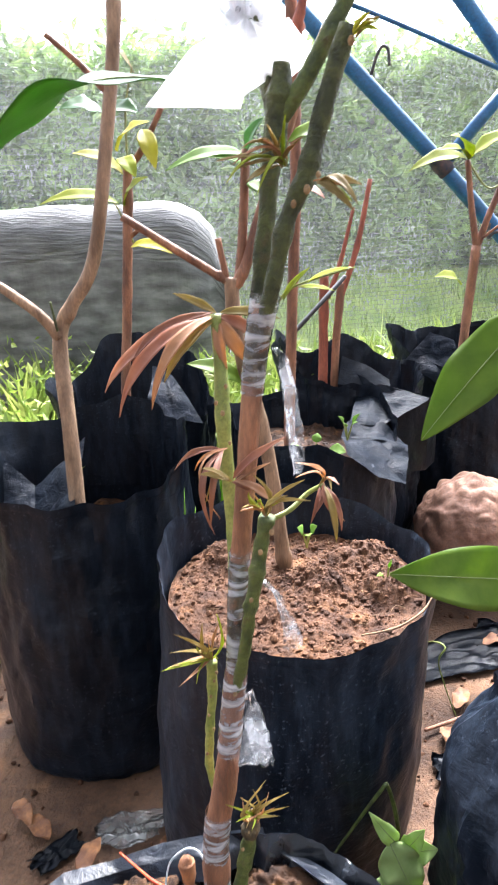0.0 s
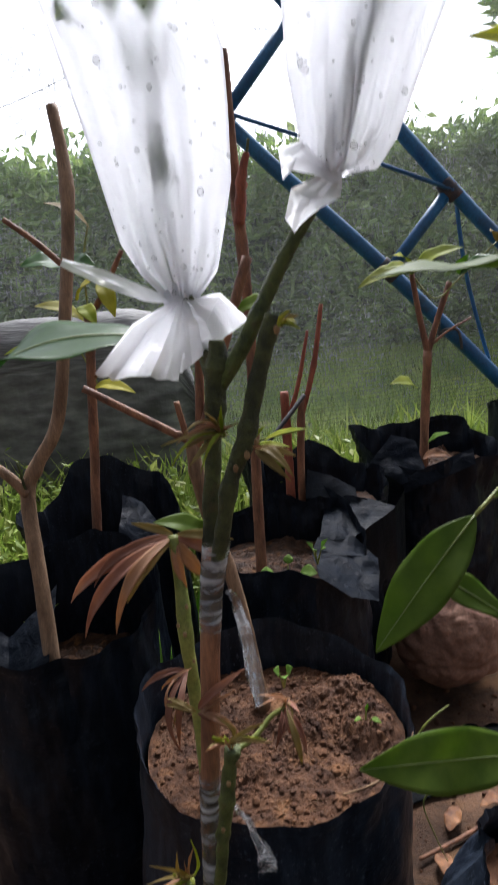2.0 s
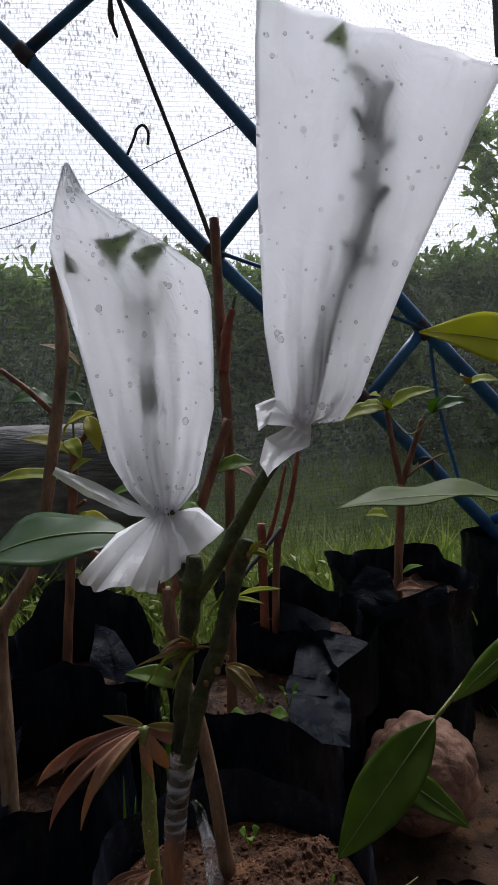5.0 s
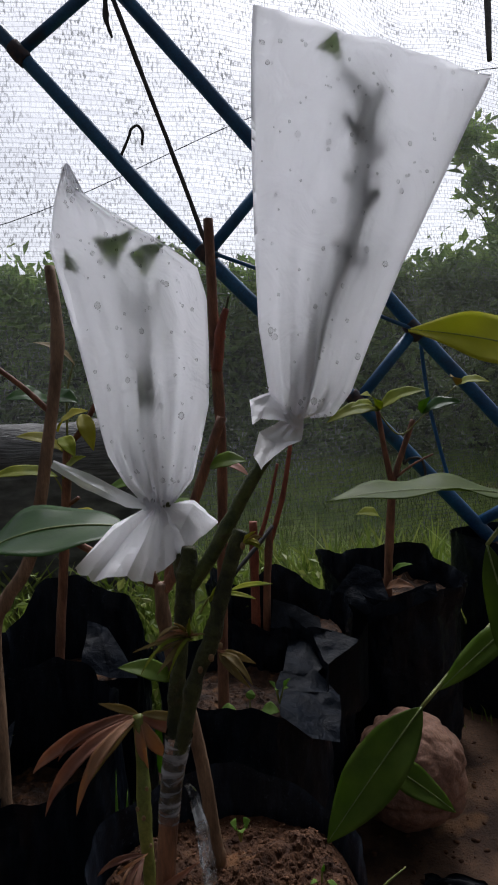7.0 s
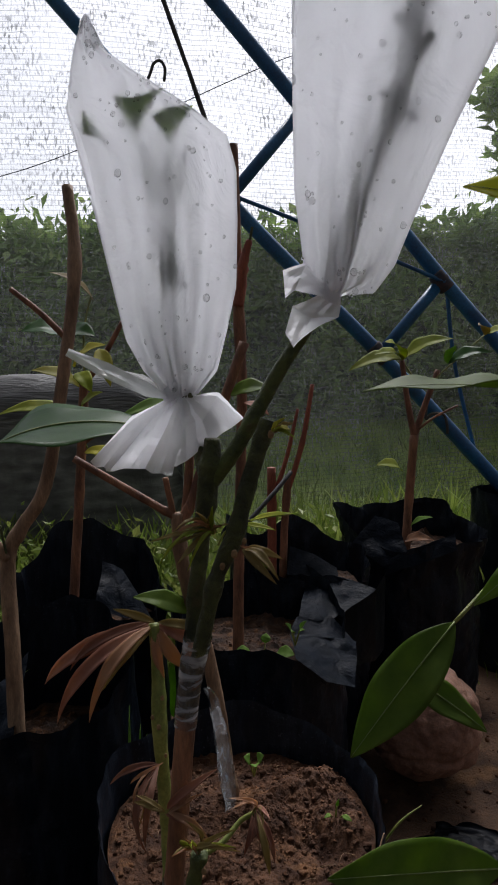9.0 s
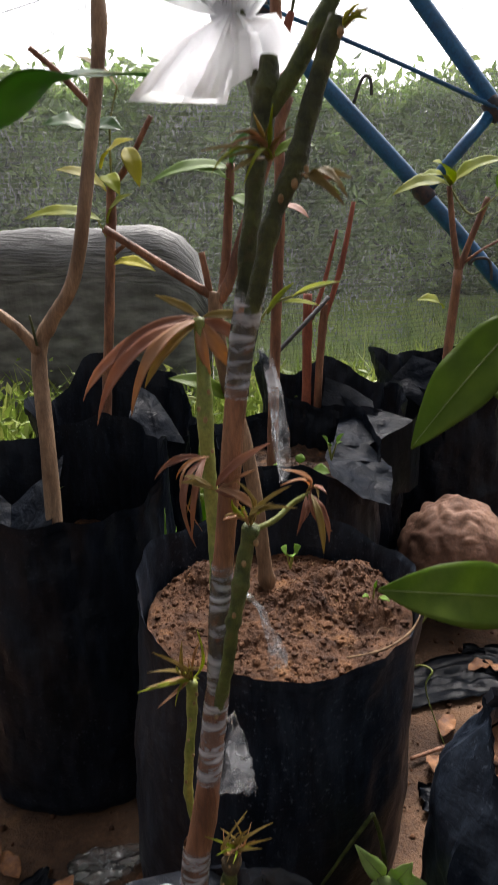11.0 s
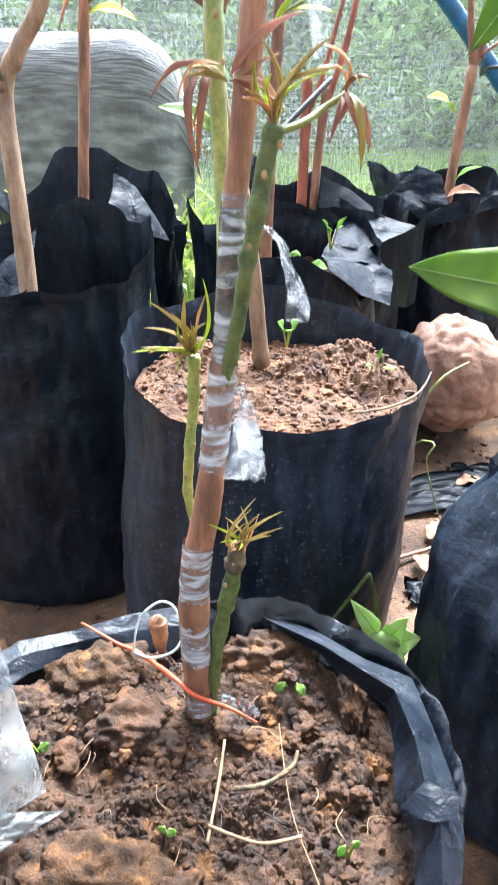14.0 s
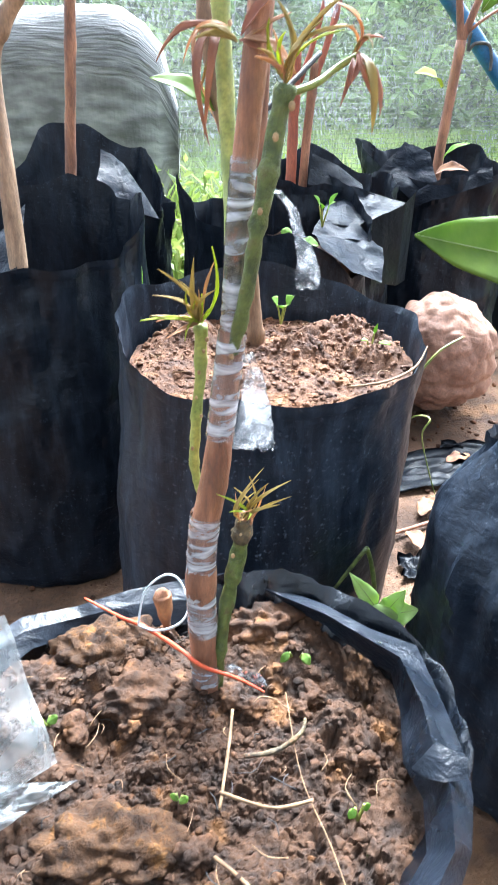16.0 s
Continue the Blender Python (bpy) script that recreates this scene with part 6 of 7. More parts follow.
stem_part(stick, "branch", [(0.016, 0.87, 0.785, 0.004), (0.008, 0.868, 0.83, 0.0035)], BARK_RED, 8, 0.1)
for base, tip, w, mt in (((0.043, 0.88, 0.92), (-0.045, 0.85, 0.908), 0.022, LEAF_WEED), ((0.043, 0.88, 0.905), (0.005, 0.85, 0.918), 0.022, LEAF_WEED), ((0.044, 0.88, 0.92), (0.062, 0.86, 0.955), 0.025, LEAF_GREY), ((0.045, 0.875, 0.89), (0.07, 0.85, 0.872), 0.02, LEAF_WEED),
                         ((0.032, 0.868, 0.66), (-0.03, 0.84, 0.692), 0.030, LEAF_DEEP), ((0.09, 0.87, 0.93), (0.135, 0.85, 0.94), 0.03, LEAF_DEEP)):
    leaf(stick, base, tip, w, mt, (0, -0.6, 0.8), 0.1, 0.2, 0.06, tip[0] * 50)

tall = thing("sapling", 0.089, 1.2, 0.42, "tall bare brown sapling stem cut off at the top", "sapling", "cut-back saplings")
stem_part(tall, "stem", [(0.089, 1.2, 0.42, 0.0105), (0.092, 1.2, 0.56, 0.0098), (0.097, 1.2, 0.70, 0.0092), (0.105, 1.2, 0.92, 0.0088), (0.101, 1.2, 1.11, 0.0095), (0.098, 1.195, 1.318, 0.0085)], BARK_RED, 12, 0.1, (0.7, 0.78))
stem_part(tall, "branch", [(0.102, 1.19, 1.06, 0.009), (0.110, 1.185, 1.12, 0.009), (0.122, 1.18, 1.165, 0.005)], BARK_RUST, 10, 0.3, (0.5,))
stem_part(tall, "branch", [(0.115, 1.185, 1.13, 0.003), (0.127, 1.18, 1.185, 0.0022)], BARK_DARK, 6, 0.1)
stem_part(stick, "shoot", [(0.070, 0.875, 0.742, 0.0015), (0.092, 0.86, 0.772, 0.0014), (0.156, 0.80, 0.797, 0.001)], BARK_LIME, 6, 0.1)
for base, tip, w in (((0.082, 0.865, 0.758), (0.112, 0.85, 0.796), 0.010), ((0.11, 0.84, 0.780), (0.158, 0.80, 0.799), 0.008), ((0.10, 0.85, 0.774), (0.14, 0.83, 0.772), 0.007)):
    leaf(stick, base, tip, w, LEAF_LIME, (0, -0.6, 0.8), 0.05, 0.4, 0.05, tip[0] * 30, "small lime green leaf")
leaf(tall, (0.108, 1.19, 0.90), (0.15, 1.17, 0.882), 0.018, LEAF_RED)

twigs = thing("sapling", 0.175, 1.43, 0.5, "rust-red sapling twigs cut short above the bag", "sapling", "cut-back saplings")
stem_part(twigs, "stem", [(0.162, 1.43, 0.48, 0.0105), (0.163, 1.43, 0.6, 0.0095), (0.164, 1.43, 0.75, 0.009)], BARK_RUST, 12, 0.1, (0.7,))
stem_part(twigs, "stem", [(0.184, 1.43, 0.48, 0.0085), (0.188, 1.43, 0.6, 0.0082), (0.198, 1.43, 0.73, 0.008)], BARK_RED, 12, 0.1, (0.8,))
stem_part(twigs, "branch", [(0.197, 1.43, 0.70, 0.006), (0.228, 1.43, 0.80, 0.0055), (0.25, 1.43, 0.92, 0.0042)], BARK_RUST, 10, 0.1, (0.5,))
stem_part(twigs, "branch", [(0.172, 1.435, 0.7, 0.005), (0.196, 1.435, 0.77, 0.0045), (0.22, 1.435, 0.87, 0.003)], BARK_RUST, 10, 0.1)
stem_part(twigs, "branch", [(0.202, 1.403, 0.744, 0.0048), (0.16, 1.36, 0.705, 0.0045), (0.085, 1.31, 0.635, 0.004)], BARK_BLACK, 8, 0.1)

crotch = thing("sapling", 0.504, 1.665, 0.5, "brown forked sapling with lime green top leaves", "sapling", "cut-back saplings")
stem_part(crotch, "stem", [(0.503, 1.665, 0.49, 0.0115), (0.508, 1.665, 0.6, 0.0105), (0.521, 1.665, 0.785, 0.0105)], BARK_RED, 14, 0.08, (0.55, 0.95))
stem_part(crotch, "branch", [(0.521, 1.665, 0.78, 0.008), (0.505, 1.665, 0.86, 0.007), (0.489, 1.665, 0.965, 0.006)], BARK_RED, 12, 0.08)
stem_part(crotch, "branch", [(0.521, 1.665, 0.78, 0.008), (0.54, 1.665, 0.84, 0.0072), (0.576, 1.665, 0.94, 0.0065)], BARK_RED, 12, 0.08)
stem_part(crotch, "branch", [(0.530, 1.66, 0.80, 0.0035), (0.57, 1.655, 0.83, 0.003), (0.62, 1.65, 0.855, 0.0025)], BARK_RED, 8, 0.08)
stem_part(crotch, "leaf_stalk", [(0.489, 1.665, 0.965, 0.0024), (0.54, 1.66, 0.905, 0.0022), (0.60, 1.655, 0.95, 0.002), (0.68, 1.65, 1.02, 0.0018)], BARK_LIME, 6, 0.05)
for base, tip, w, mt in (((0.489, 1.66, 0.965), (0.355, 1.6, 0.952), 0.045, LEAF_LIME), ((0.489, 1.66, 0.965), (0.585, 1.6, 1.018), 0.05, LEAF_LIME), ((0.489, 1.66, 0.965), (0.435, 1.58, 1.012), 0.04, LEAF_LIME), ((0.489, 1.66, 0.965), (0.41, 1.58, 0.985), 0.035, LEAF_LIME),
                         ((0.595, 1.65, 0.955), (0.675, 1.6, 0.985), 0.045, LEAF_GREY), ((0.595, 1.65, 0.955), (0.60, 1.6, 1.0), 0.03, LEAF_WEED), ((0.68, 1.65, 1.02), (0.74, 1.6, 1.03), 0.035, LEAF_LIME), ((0.68, 1.65, 1.02), (0.65, 1.6, 1.045), 0.03, LEAF_BRONZE),
                         ((0.488, 1.655, 0.70), (0.42, 1.6, 0.728), 0.038, LEAF_LIME), ((0.51, 1.65, 0.56), (0.545, 1.6, 0.60), 0.02, LEAF_WEED)):
    leaf(crotch, base, tip, w, mt, (0, -0.6, 0.8), 0.12, 0.25, 0.08, tip[0] * 50)
leaf(crotch, (0.49, 1.62, 0.535), (0.545, 1.58, 0.55), 0.03, DEAD_LEAF, (0, -0.6, 0.8), 0.15, 0.3, 0.1, 1.0, "dead orange-brown leaf")

big = thing("sapling", 0.40, 0.62, 0.31, "sapling with large glossy green leaves", "sapling", "cut-back saplings")
stem_part(big, "stem", [(0.40, 0.62, 0.30, 0.011), (0.41, 0.62, 0.6, 0.01), (0.42, 0.61, 0.85, 0.009), (0.43, 0.6, 1.1, 0.007)], BARK_TAN, 12, 0.08, (0.4, 0.7))
for base, tip, w, mt, face, sag in (
        ((0.243, 0.49, 0.792), (0.168, 0.465, 0.712), 0.038, LEAF_DEEP, (-0.5, -0.9, 0.35), 0.05),
        ((0.302, 0.54, 0.568), (0.157, 0.497, 0.599), 0.049, LEAF_DEEP, (0.0, -0.88, 0.5), -0.01),
        ((0.334, 0.498, 0.936), (0.173, 0.445, 0.955), 0.05, LEAF_DEEP, (0.05, -0.1, 1), 0.04),
        ((0.34, 0.42, 1.02), (0.213, 0.39, 1.054), 0.045, LEAF_GOLD, (0.1, -0.75, 0.6), 0.05),
        ((0.28, 0.46, 0.915), (0.315, 0.44, 0.80), 0.028, LEAF_DEEP, (-0.6, -0.7, 0.2), 0.08),
        ((0.205, 0.50, 0.755), (0.262, 0.475, 0.722), 0.022, LEAF_DEEP, (0.2, -0.8, 0.6), 0.06),
        ((0.33, 0.52, 0.845), (0.258, 0.495, 0.802), 0.020, LEAF_DEEP, (-0.3, -0.8, 0.5), 0.05)):
    leaf(big, base, tip, w, mt, face, sag, 0.16, 0.13, base[0] * 40, "large glossy leaf", 0.0007, 0.9)
for a, b in (((0.243, 0.49, 0.792), (0.41, 0.61, 0.86)), ((0.302, 0.54, 0.569), (0.408, 0.62, 0.59)), ((0.334, 0.498, 0.936), (0.42, 0.605, 0.93)), ((0.34, 0.42, 1.02), (0.425, 0.6, 1.0)), ((0.28, 0.46, 0.915), (0.42, 0.6, 0.96))):
    stem_part(big, "leaf_stalk", [(*a, 0.0014), ((a[0] + b[0]) / 2, (a[1] + b[1]) / 2, (a[2] + b[2]) / 2 + 0.01, 0.0018), (*b, 0.0022)], BARK_LIME, 6, 0.05)

# ---- the wrinkled brown lump, weeds and litter on the ground ----
bm = bmesh.new()
made = bmesh.ops.create_icosphere(bm, subdivisions=6, radius=1.0)["verts"]
base_z = ground_z(0.485, 1.39)
for v in made:
    d = v.co.normalized()
    q = d * 2.6 + Vector((3, 1, 4))
    ridge = abs(noise.noise(q * 0.85)) * 0.5 + abs(noise.noise(q * 1.7 + Vector((0, 0, d.z * 2)))) * 0.2 + 0.015 * noise.noise(q * 4.5)
    r = 0.92 + 0.26 * ridge - 0.05 * math.exp(-((d.z + 0.25 + 0.1 * noise.noise(q * 0.8)) / 0.06) ** 2)
    if d.z < -0.45:
        r *= 1 - 0.25 * (-0.45 - d.z)
    v.co = Vector((d.x * 0.12 * r + 0.475, d.y * 0.112 * r + 1.39, max(base_z - 0.004, base_z + 0.122 + d.z * 0.13 * r)))
solo("clay_lump", bm, CLAY, "wrinkled round reddish brown lump like a clay pot", "clay lump")


def weed(x, y, z, leaves, label, material=None):
    ob = thing("weed", x, y, z, label, "weed", "weeds between the bags")
    for k, (tip, w) in enumerate(leaves):
        tip = Vector(tip)
        mid = Vector((x, y, z)).lerp(tip, 0.45) + Vector((0, 0, 0.01))
        stem_part(ob, "stalk", [(x, y, z, 0.0013), (*((Vector((x, y, z)) + mid) / 2), 0.0012), (*mid, 0.001)], BARK_LIME, 5, 0.0)
        leaf(ob, mid, tip, w, material or LEAF_WEED, (0, -0.7, 0.8), 0.1, 0.15, 0.08, k * 1.7)
    return ob


broad = thing("weed", 0.203, 0.63, ground_z(0.203, 0.63), "bright green broad-leaved weed growing between two bags", "weed", "weeds between the bags")
for k, (base, tip, w) in enumerate((((0.188, 0.615, 0.212), (0.217, 0.592, 0.155), 0.046), ((0.197, 0.62, 0.205), (0.166, 0.61, 0.256), 0.02), ((0.208, 0.62, 0.195), (0.236, 0.605, 0.215), 0.03),
                                    ((0.2, 0.615, 0.18), (0.186, 0.595, 0.125), 0.036), ((0.206, 0.618, 0.20), (0.222, 0.61, 0.235), 0.022), ((0.192, 0.61, 0.17), (0.17, 0.595, 0.135), 0.028))):
    root = Vector((0.203, 0.63, ground_z(0.203, 0.63)))
    mid = root.lerp(Vector(base), 0.55) + Vector((0.004, 0.004, 0.01))
    stem_part(broad, "stalk", [(*root, 0.0014), (*mid, 0.0013), (*base, 0.001)], BARK_LIME, 5, 0.0)
    leaf(broad, base, tip, w, LEAF_FRESH, (-0.1, -0.75, 0.65), 0.08, 0.06, 0.2, k * 1.7, "", 0.0006, 0.65)
bm = bmesh.new()
tube(bm, [(0.215, 0.66, ground_z(0.215, 0.66), 0.003), (0.205, 0.65, 0.18, 0.0028), (0.190, 0.645, 0.255, 0.0025), (0.178, 0.64, 0.252, 0.0025), (0.128, 0.64, 0.16, 0.0016)], 6, 6)
solo("bent_grass_stalk", bm, BARK_GREEN, "bent green grass stalk leaning on a bag", "weed")
weed(0.135, 1.185, 0.445, [((0.083, 1.15, 0.474), 0.026), ((0.185, 1.15, 0.472), 0.026), ((0.147, 1.13, 0.456), 0.022), ((0.14, 1.2, 0.49), 0.018)], "small green seedling with paired leaves in the soil")
weed(0.184, 1.11, 0.505, [((0.168, 1.09, 0.552), 0.008), ((0.20, 1.09, 0.555), 0.008), ((0.176, 1.08, 0.543), 0.007), ((0.196, 1.08, 0.545), 0.007)], "feathery green seedling against the black film")
weed(0.11, 0.885, 0.425, [((0.098, 0.87, 0.462), 0.014), ((0.122, 0.87, 0.464), 0.014), ((0.112, 0.86, 0.455), 0.012)], "tiny green seedling in the reddish soil")
weed(0.205, 0.80, 0.415, [((0.19, 0.78, 0.44), 0.005), ((0.208, 0.79, 0.455), 0.004), ((0.222, 0.78, 0.435), 0.006)], "tiny grass seedling in the reddish soil")
weed(-0.075, 0.40, 0.293, [((-0.084, 0.395, 0.303), 0.008), ((-0.068, 0.395, 0.304), 0.008)], "tiny round-leaved seedling in the dark soil")
weed(0.016, 0.345, 0.288, [((0.012, 0.343, 0.299), 0.006), ((0.020, 0.341, 0.298), 0.006)], "tiny round-leaved seedling in the dark soil")
weed(0.095, 0.45, 0.3, [((0.083, 0.445, 0.306), 0.006), ((0.104, 0.44, 0.308), 0.007)], "tiny seedling in the dark soil")
weed(0.122, 0.335, 0.29, [((0.115, 0.33, 0.298), 0.005), ((0.128, 0.335, 0.299), 0.005)], "tiny seedling in the dark soil")
weed(-0.06, 1.0, ground_z(-0.06, 1.0), [((-0.055, 0.98, 0.44), 0.014), ((-0.045, 0.97, 0.43), 0.012), ((-0.07, 0.98, 0.47), 0.008)], "thin green creeper rising between the bags")
for k, (x, y) in enumerate(((-0.02, 1.12), (-0.06, 1.5), (-0.02, 1.35), (0.0, 1.55), (0.38, 1.85), (-0.45, 1.3))):
    rnd = random.Random(k)
    z = ground_z(x, y)
    weed(x, y, z, [((x + rnd.uniform(-0.06, 0.06), y + rnd.uniform(-0.06, 0.04), z + rnd.uniform(0.12, 0.33)), rnd.uniform(0.02, 0.035)) for _ in range(7)], "leafy green weed growing between the bags")
bm = bmesh.new()
tube(bm, [(0.256, 0.785, 0.395, 0.0014), (0.28, 0.79, 0.424, 0.0016), (0.309, 0.80, 0.438, 0.0006)], 5, 6)
solo("grass_stalk", bm, BARK_LIME, "single pale green grass blade on the bag's rim", "weed")
bm = bmesh.new()
tube(bm, [(0.256, 0.79, 0.34, 0.0008), (0.262, 0.775, 0.352, 0.001), (0.271, 0.76, 0.354, 0.0014), (0.263, 0.755, 0.336, 0.0009), (0.277, 0.755, 0.29, 0.0007), (0.29, 0.755, 0.256, 0.0005)], 5, 6)
solo("drooping_stalk", bm, BARK_LIME, "thin drooping green stalk beside a bag", "weed")


def scrap(x, y, w, d, turn, label, material, seed, rise=0.02):
    """A torn, crumpled piece of film lying on the ground."""
    bm = bmesh.new()
    c, s = math.cos(radians(turn)), math.sin(radians(turn))
    n = 18
    grid = []
    for i in range(n + 1):
        row = []
        for j in range(n + 1):
            u, v = i / n - 0.5, j / n - 0.5
            k = 1 + 0.35 * noise.noise((u * 3 + seed, v * 3, seed))
            px, py = u * w * k, v * d * k
            gx, gy = x + px * c - py * s, y + px * s + py * c
            row.append(bm.verts.new((gx, gy, ground_z(gx, gy) + 0.006 + rise * abs(noise.noise((u * 5 + seed, v * 5, 1))))))
        grid.append(row)
    for a, b in zip(grid, grid[1:]):
        for j in range(n):
            bm.faces.new((a[j], b[j], b[j + 1], a[j + 1]))
    bmesh.ops.solidify(bm, geom=bm.faces[:], thickness=0.001)
    return solo("plastic_scrap", bm, material, label, "plastic scrap", "scraps of black film")


scrap(0.40, 1.14, 0.22, 0.10, 15, "torn scrap of black film on the earth", BLACK_FILM, 1)
scrap(0.52, 1.19, 0.16, 0.09, -20, "torn scrap of black film on the earth", BLACK_FILM, 2)
scrap(0.55, 0.96, 0.14, 0.16, 30, "crumpled black film lying beside a bag", BLACK_FILM_DUSTY, 3, 0.07)
scrap(-0.24, 0.76, 0.07, 0.04, 50, "small scrap of black film on the earth", BLACK_FILM, 6, 0.01)
scrap(0.33, 0.88, 0.06, 0.05, 0, "small scrap of black film on the earth", BLACK_FILM, 4)
scrap(-0.15, 0.80, 0.10, 0.05, 10, "muddy scrap of pale film on the earth", SHEET, 5, 0.012)
for k, (x, y, a) in enumerate(((-0.2, 0.72, 75), (-0.33, 0.84, 310), (0.45, 1.17, 20), (0.52, 1.13, 120), (0.36, 1.0, 60), (0.48, 1.06, 200), (0.33, 0.96, 280), (-0.1, 0.76, 30), (-0.26, 0.78, 140))):
    z = ground_z(x, y) + 0.012
    bm = bmesh.new()
    blade(bm, (x, y, z), (x + 0.06 * math.cos(radians(a)), y + 0.06 * math.sin(radians(a)), z + 0.004), 0.028, (0, 0, 1), 0.08, 0.2, 0.2, k)
    solo("dead_leaf", bm, DEAD_LEAF, "curled orange-brown dead leaf on the ground", "dead leaf", "dead leaves on the ground")
bm = bmesh.new()
tube(bm, [(0.30, 0.955, ground_z(0.3, 0.955) + 0.012, 0.003), (0.40, 1.0, ground_z(0.4, 1.0) + 0.008, 0.0035), (0.55, 1.08, ground_z(0.55, 1.08) + 0.01, 0.003)], 7, 8, 0.3)
solo("fallen_twig", bm, BARK_RED, "dark brown twig lying on the earth", "twig")
for k, pts in enumerate(([(0.048, 0.405, 0.304), (0.045, 0.375, 0.30), (0.040, 0.335, 0.302)], [(0.040, 0.345, 0.303), (0.07, 0.336, 0.301), (0.095, 0.338, 0.304)], [(0.085, 0.42, 0.303), (0.09, 0.36, 0.298), (0.102, 0.315, 0.3), (0.108, 0.285, 0.302)],
                         [(0.03, 0.315, 0.298), (0.055, 0.295, 0.297), (0.07, 0.27, 0.3)], [(-0.10, 0.435, 0.305), (-0.075, 0.435, 0.303), (-0.05, 0.43, 0.306)])):
    bm = bmesh.new()
    r = (0.0011, 0.0011, 0.0004, 0.0012, 0.0004)[k]
    tube(bm, [(*q, r) for q in pts], 6, 6, 0.3)
    solo("straw", bm, STRAW, "dry pale straw on the dark soil", "straw", "straws on the soil")
bm = bmesh.new()
tube(bm, [(0.055, 0.37, 0.302, 0.0014), (0.075, 0.375, 0.300, 0.0018), (0.092, 0.385, 0.304, 0.0015), (0.096, 0.395, 0.306, 0.001)], 7, 6, 0.4)
solo("dead_root", bm, BARK_STUMP, "curved dark dead root on the soil", "root")
bm = bmesh.new()
tube(bm, [(0.16, 0.675, 0.428, 0.001), (0.2, 0.69, 0.428, 0.0013), (0.235, 0.72, 0.432, 0.0012), (0.252, 0.745, 0.445, 0.0008)], 6, 8, 0.3)
solo("straw", bm, STRAW, "dry pale straw along the rim of the bag", "straw", "straws on the soil")

def fibres(cx, cy, radius, z, count, material, label, seed):
    """Fine roots and straw bits scattered over a bed of soil."""
    rnd = random.Random(seed)
    bm = bmesh.new()
    for _ in range(count):
        a, r = rnd.uniform(0, 6.28), radius * math.sqrt(rnd.random())
        x, y, turn, size = cx + r * math.cos(a), cy + r * math.sin(a), rnd.uniform(0, 6.28), rnd.uniform(0.006, 0.024)
        d = Vector((math.cos(turn), math.sin(turn), rnd.uniform(-0.1, 0.15))) * size
        side = Vector((-d.y, d.x, 0)) * rnd.uniform(-0.35, 0.35)
        p, w = Vector((x, y, z + rnd.uniform(0.0, 0.004))), rnd.uniform(0.00018, 0.0005)
        tube(bm, [(*p, w), (*(p + d * 0.5 + side + Vector((0, 0, 0.002))), w), (*(p + d), w * 0.5)], 4, 3)
    return solo("root_fibres", bm, material, label, "roots", kind="stuff")


fibres(0.024, 0.385, 0.135, 0.293, 45, STRAW, "fine dry roots and straw bits on the dark soil", 61)
fibres(0.093, 0.812, 0.145, 0.409, 80, STRAW, "fine dry roots and straw bits on the reddish soil", 62)
fibres(0.024, 0.385, 0.13, 0.291, 40, BARK_BLACK, "fine dark rootlets on the dark soil", 63)

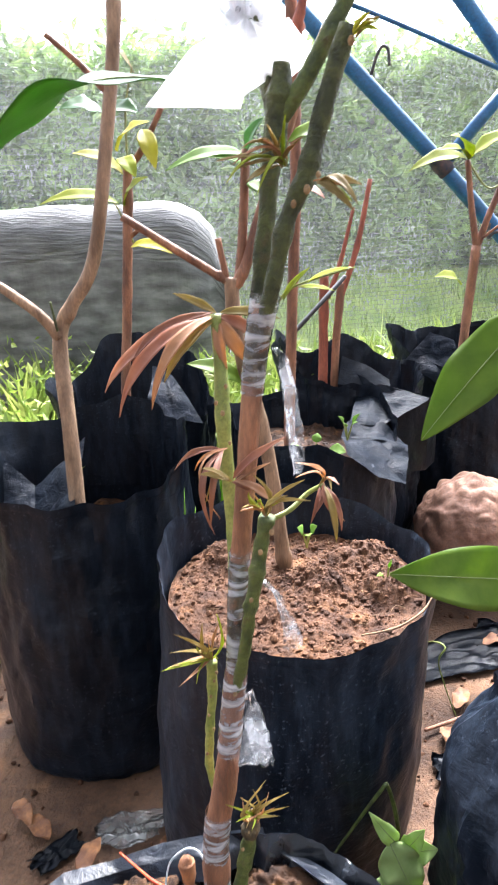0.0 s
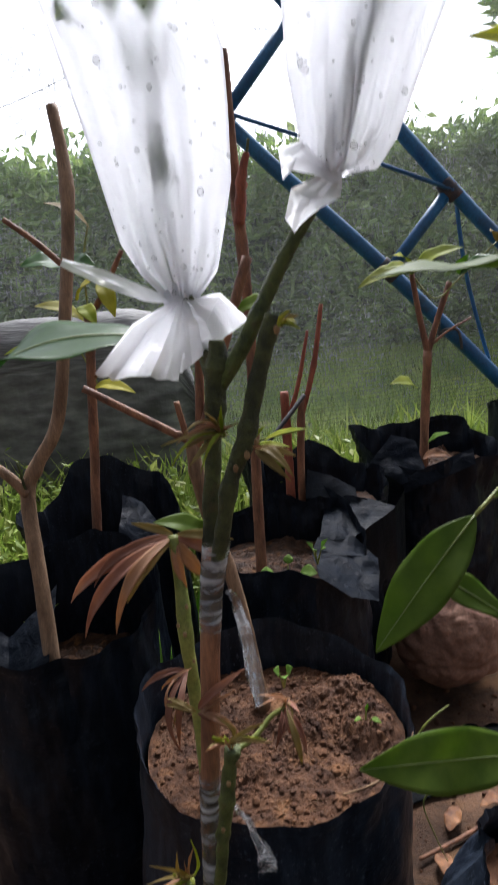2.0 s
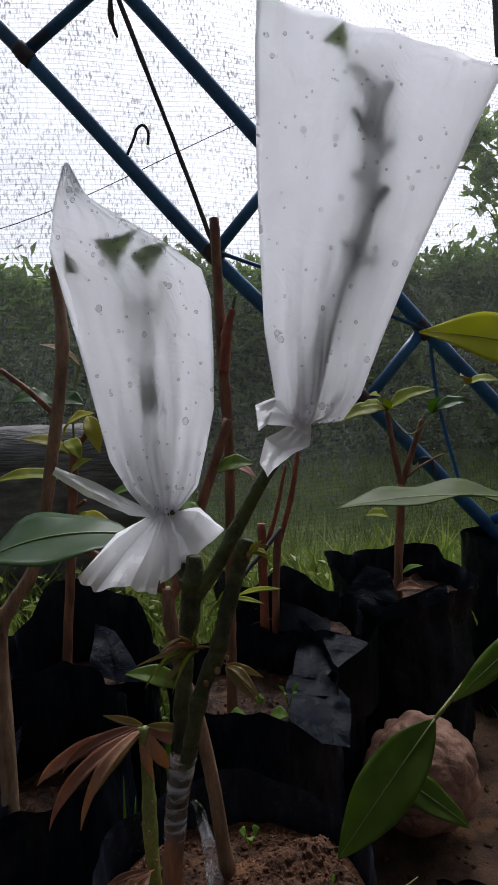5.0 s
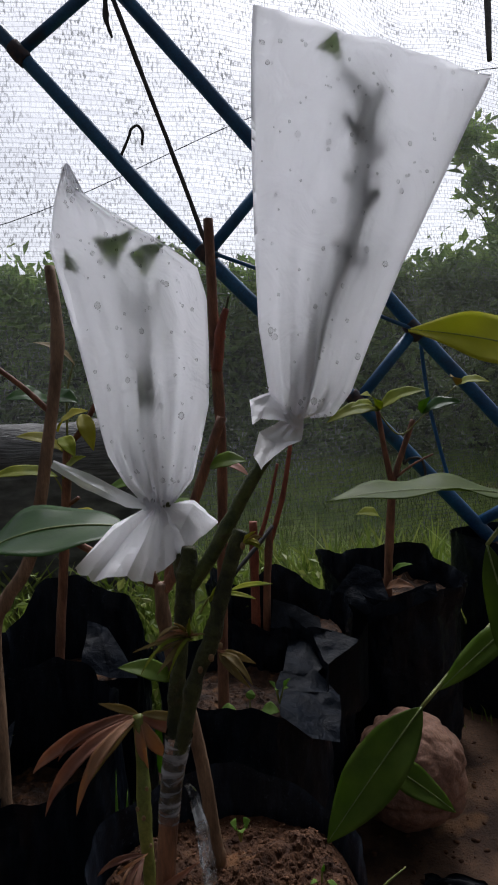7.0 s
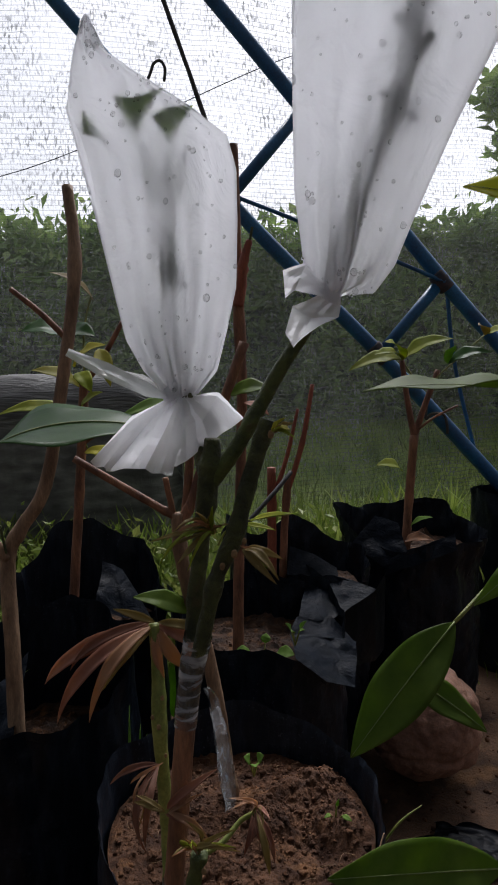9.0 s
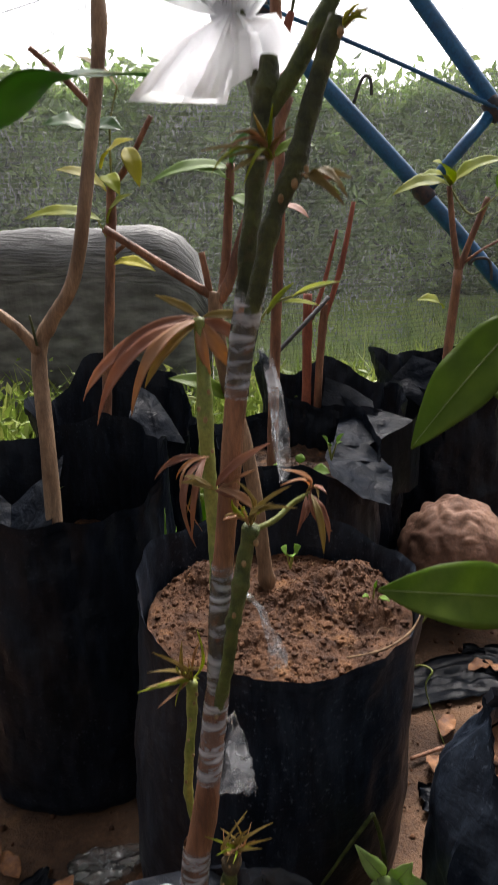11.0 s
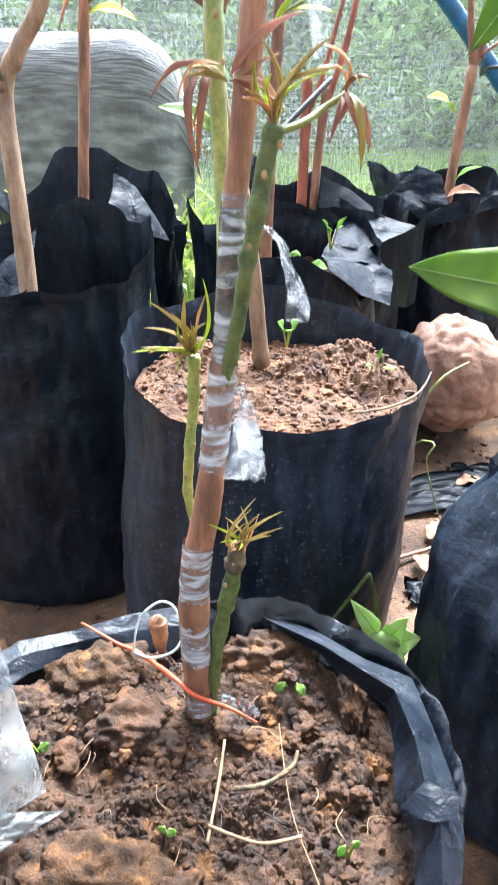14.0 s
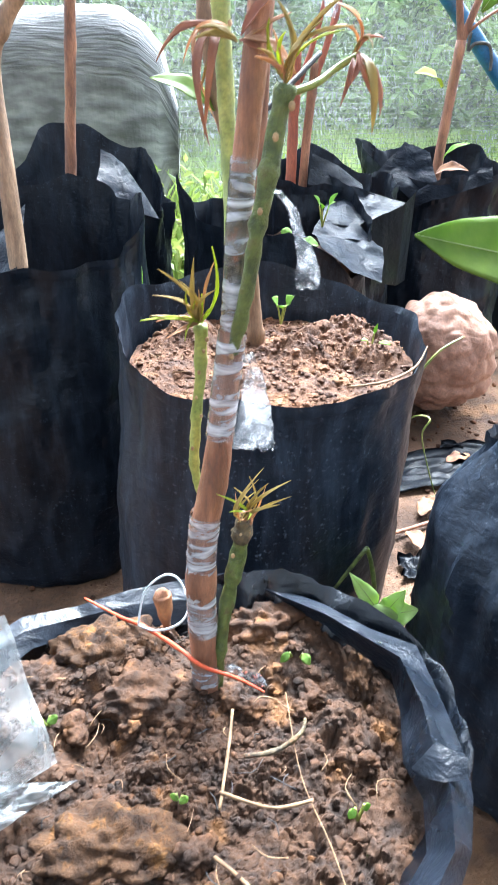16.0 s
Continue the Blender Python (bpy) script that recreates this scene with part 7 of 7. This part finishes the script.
# ---- strings and the clear sheet ----
bm = bmesh.new()
tube(bm, [(-0.071, 0.514, 0.309, 0.0009), (-0.0375, 0.4845, 0.315, 0.0014), (-0.0185, 0.471, 0.318, 0.0016), (0.0105, 0.44, 0.325, 0.0017), (0.0275, 0.4225, 0.326, 0.0015), (0.051, 0.42, 0.317, 0.0012), (0.07, 0.416, 0.308, 0.0007)], 8, 8, 0.2)
solo("plastic_string", bm, STRING_ORANGE, "faded orange plastic string tied to the stem", "string")
bm = bmesh.new()
tube(bm, [(-0.022, 0.47, 0.320, 0.0008), (-0.016, 0.47, 0.350, 0.0008), (-0.003, 0.47, 0.365, 0.0009), (0.007, 0.469, 0.366, 0.0009), (0.013, 0.466, 0.358, 0.0008), (0.017, 0.456, 0.350, 0.0008), (0.013, 0.45, 0.342, 0.0009), (0.004, 0.45, 0.335, 0.001), (-0.010, 0.461, 0.323, 0.0009), (-0.022, 0.47, 0.320, 0.0008)], 7, 8, 0.2)
solo("plastic_string", bm, STRING_PALE, "loop of pale blue plastic string round the stem", "string")
bm = bmesh.new()
tube(bm, [(-0.001, 0.475, 0.308, 0.0012), (-0.002, 0.477, 0.318, 0.0042), (-0.003, 0.479, 0.330, 0.0066), (-0.004, 0.48, 0.339, 0.0070), (-0.0035, 0.48, 0.3425, 0.0045), (-0.002, 0.48, 0.3455, 0.0012)], 9, 5, 0.2)
solo("seed_husk", bm, DEAD_LEAF, "dry tan seed husk standing in the soil", "seed husk")


def sheet_piece(corners, label, seed, thick=0.0006):
    a, b, c, d = (Vector(q) for q in corners)
    bm = bmesh.new()
    n = 20
    grid = []
    for i in range(n + 1):
        row = []
        for j in range(n + 1):
            u, v = i / n, j / n
            q = a.lerp(b, u).lerp(d.lerp(c, u), v)
            q += Vector((0.3, -0.5, 0.6)) * 0.012 * (noise.noise((u * 3 + seed, v * 3, 0)) + 0.5 * noise.noise((u * 8, v * 8, seed)))
            row.append(bm.verts.new(q))
        grid.append(row)
    for p, q in zip(grid, grid[1:]):
        for j in range(n):
            bm.faces.new((p[j], q[j], q[j + 1], p[j + 1]))
    bmesh.ops.solidify(bm, geom=bm.faces[:], thickness=thick)
    return solo("clear_plastic_sheet", bm, SHEET, label, "plastic sheet")


sheet_piece([(-0.16, 0.40, 0.38), (-0.10, 0.425, 0.37), (-0.060, 0.365, 0.306), (-0.14, 0.30, 0.30)], "dusty clear plastic sheet draped over the bag rim", 2)
sheet_piece([(-0.12, 0.32, 0.318), (-0.09, 0.345, 0.312), (-0.045, 0.352, 0.306), (-0.09, 0.315, 0.306)], "strip of clear plastic lying on the soil", 4)
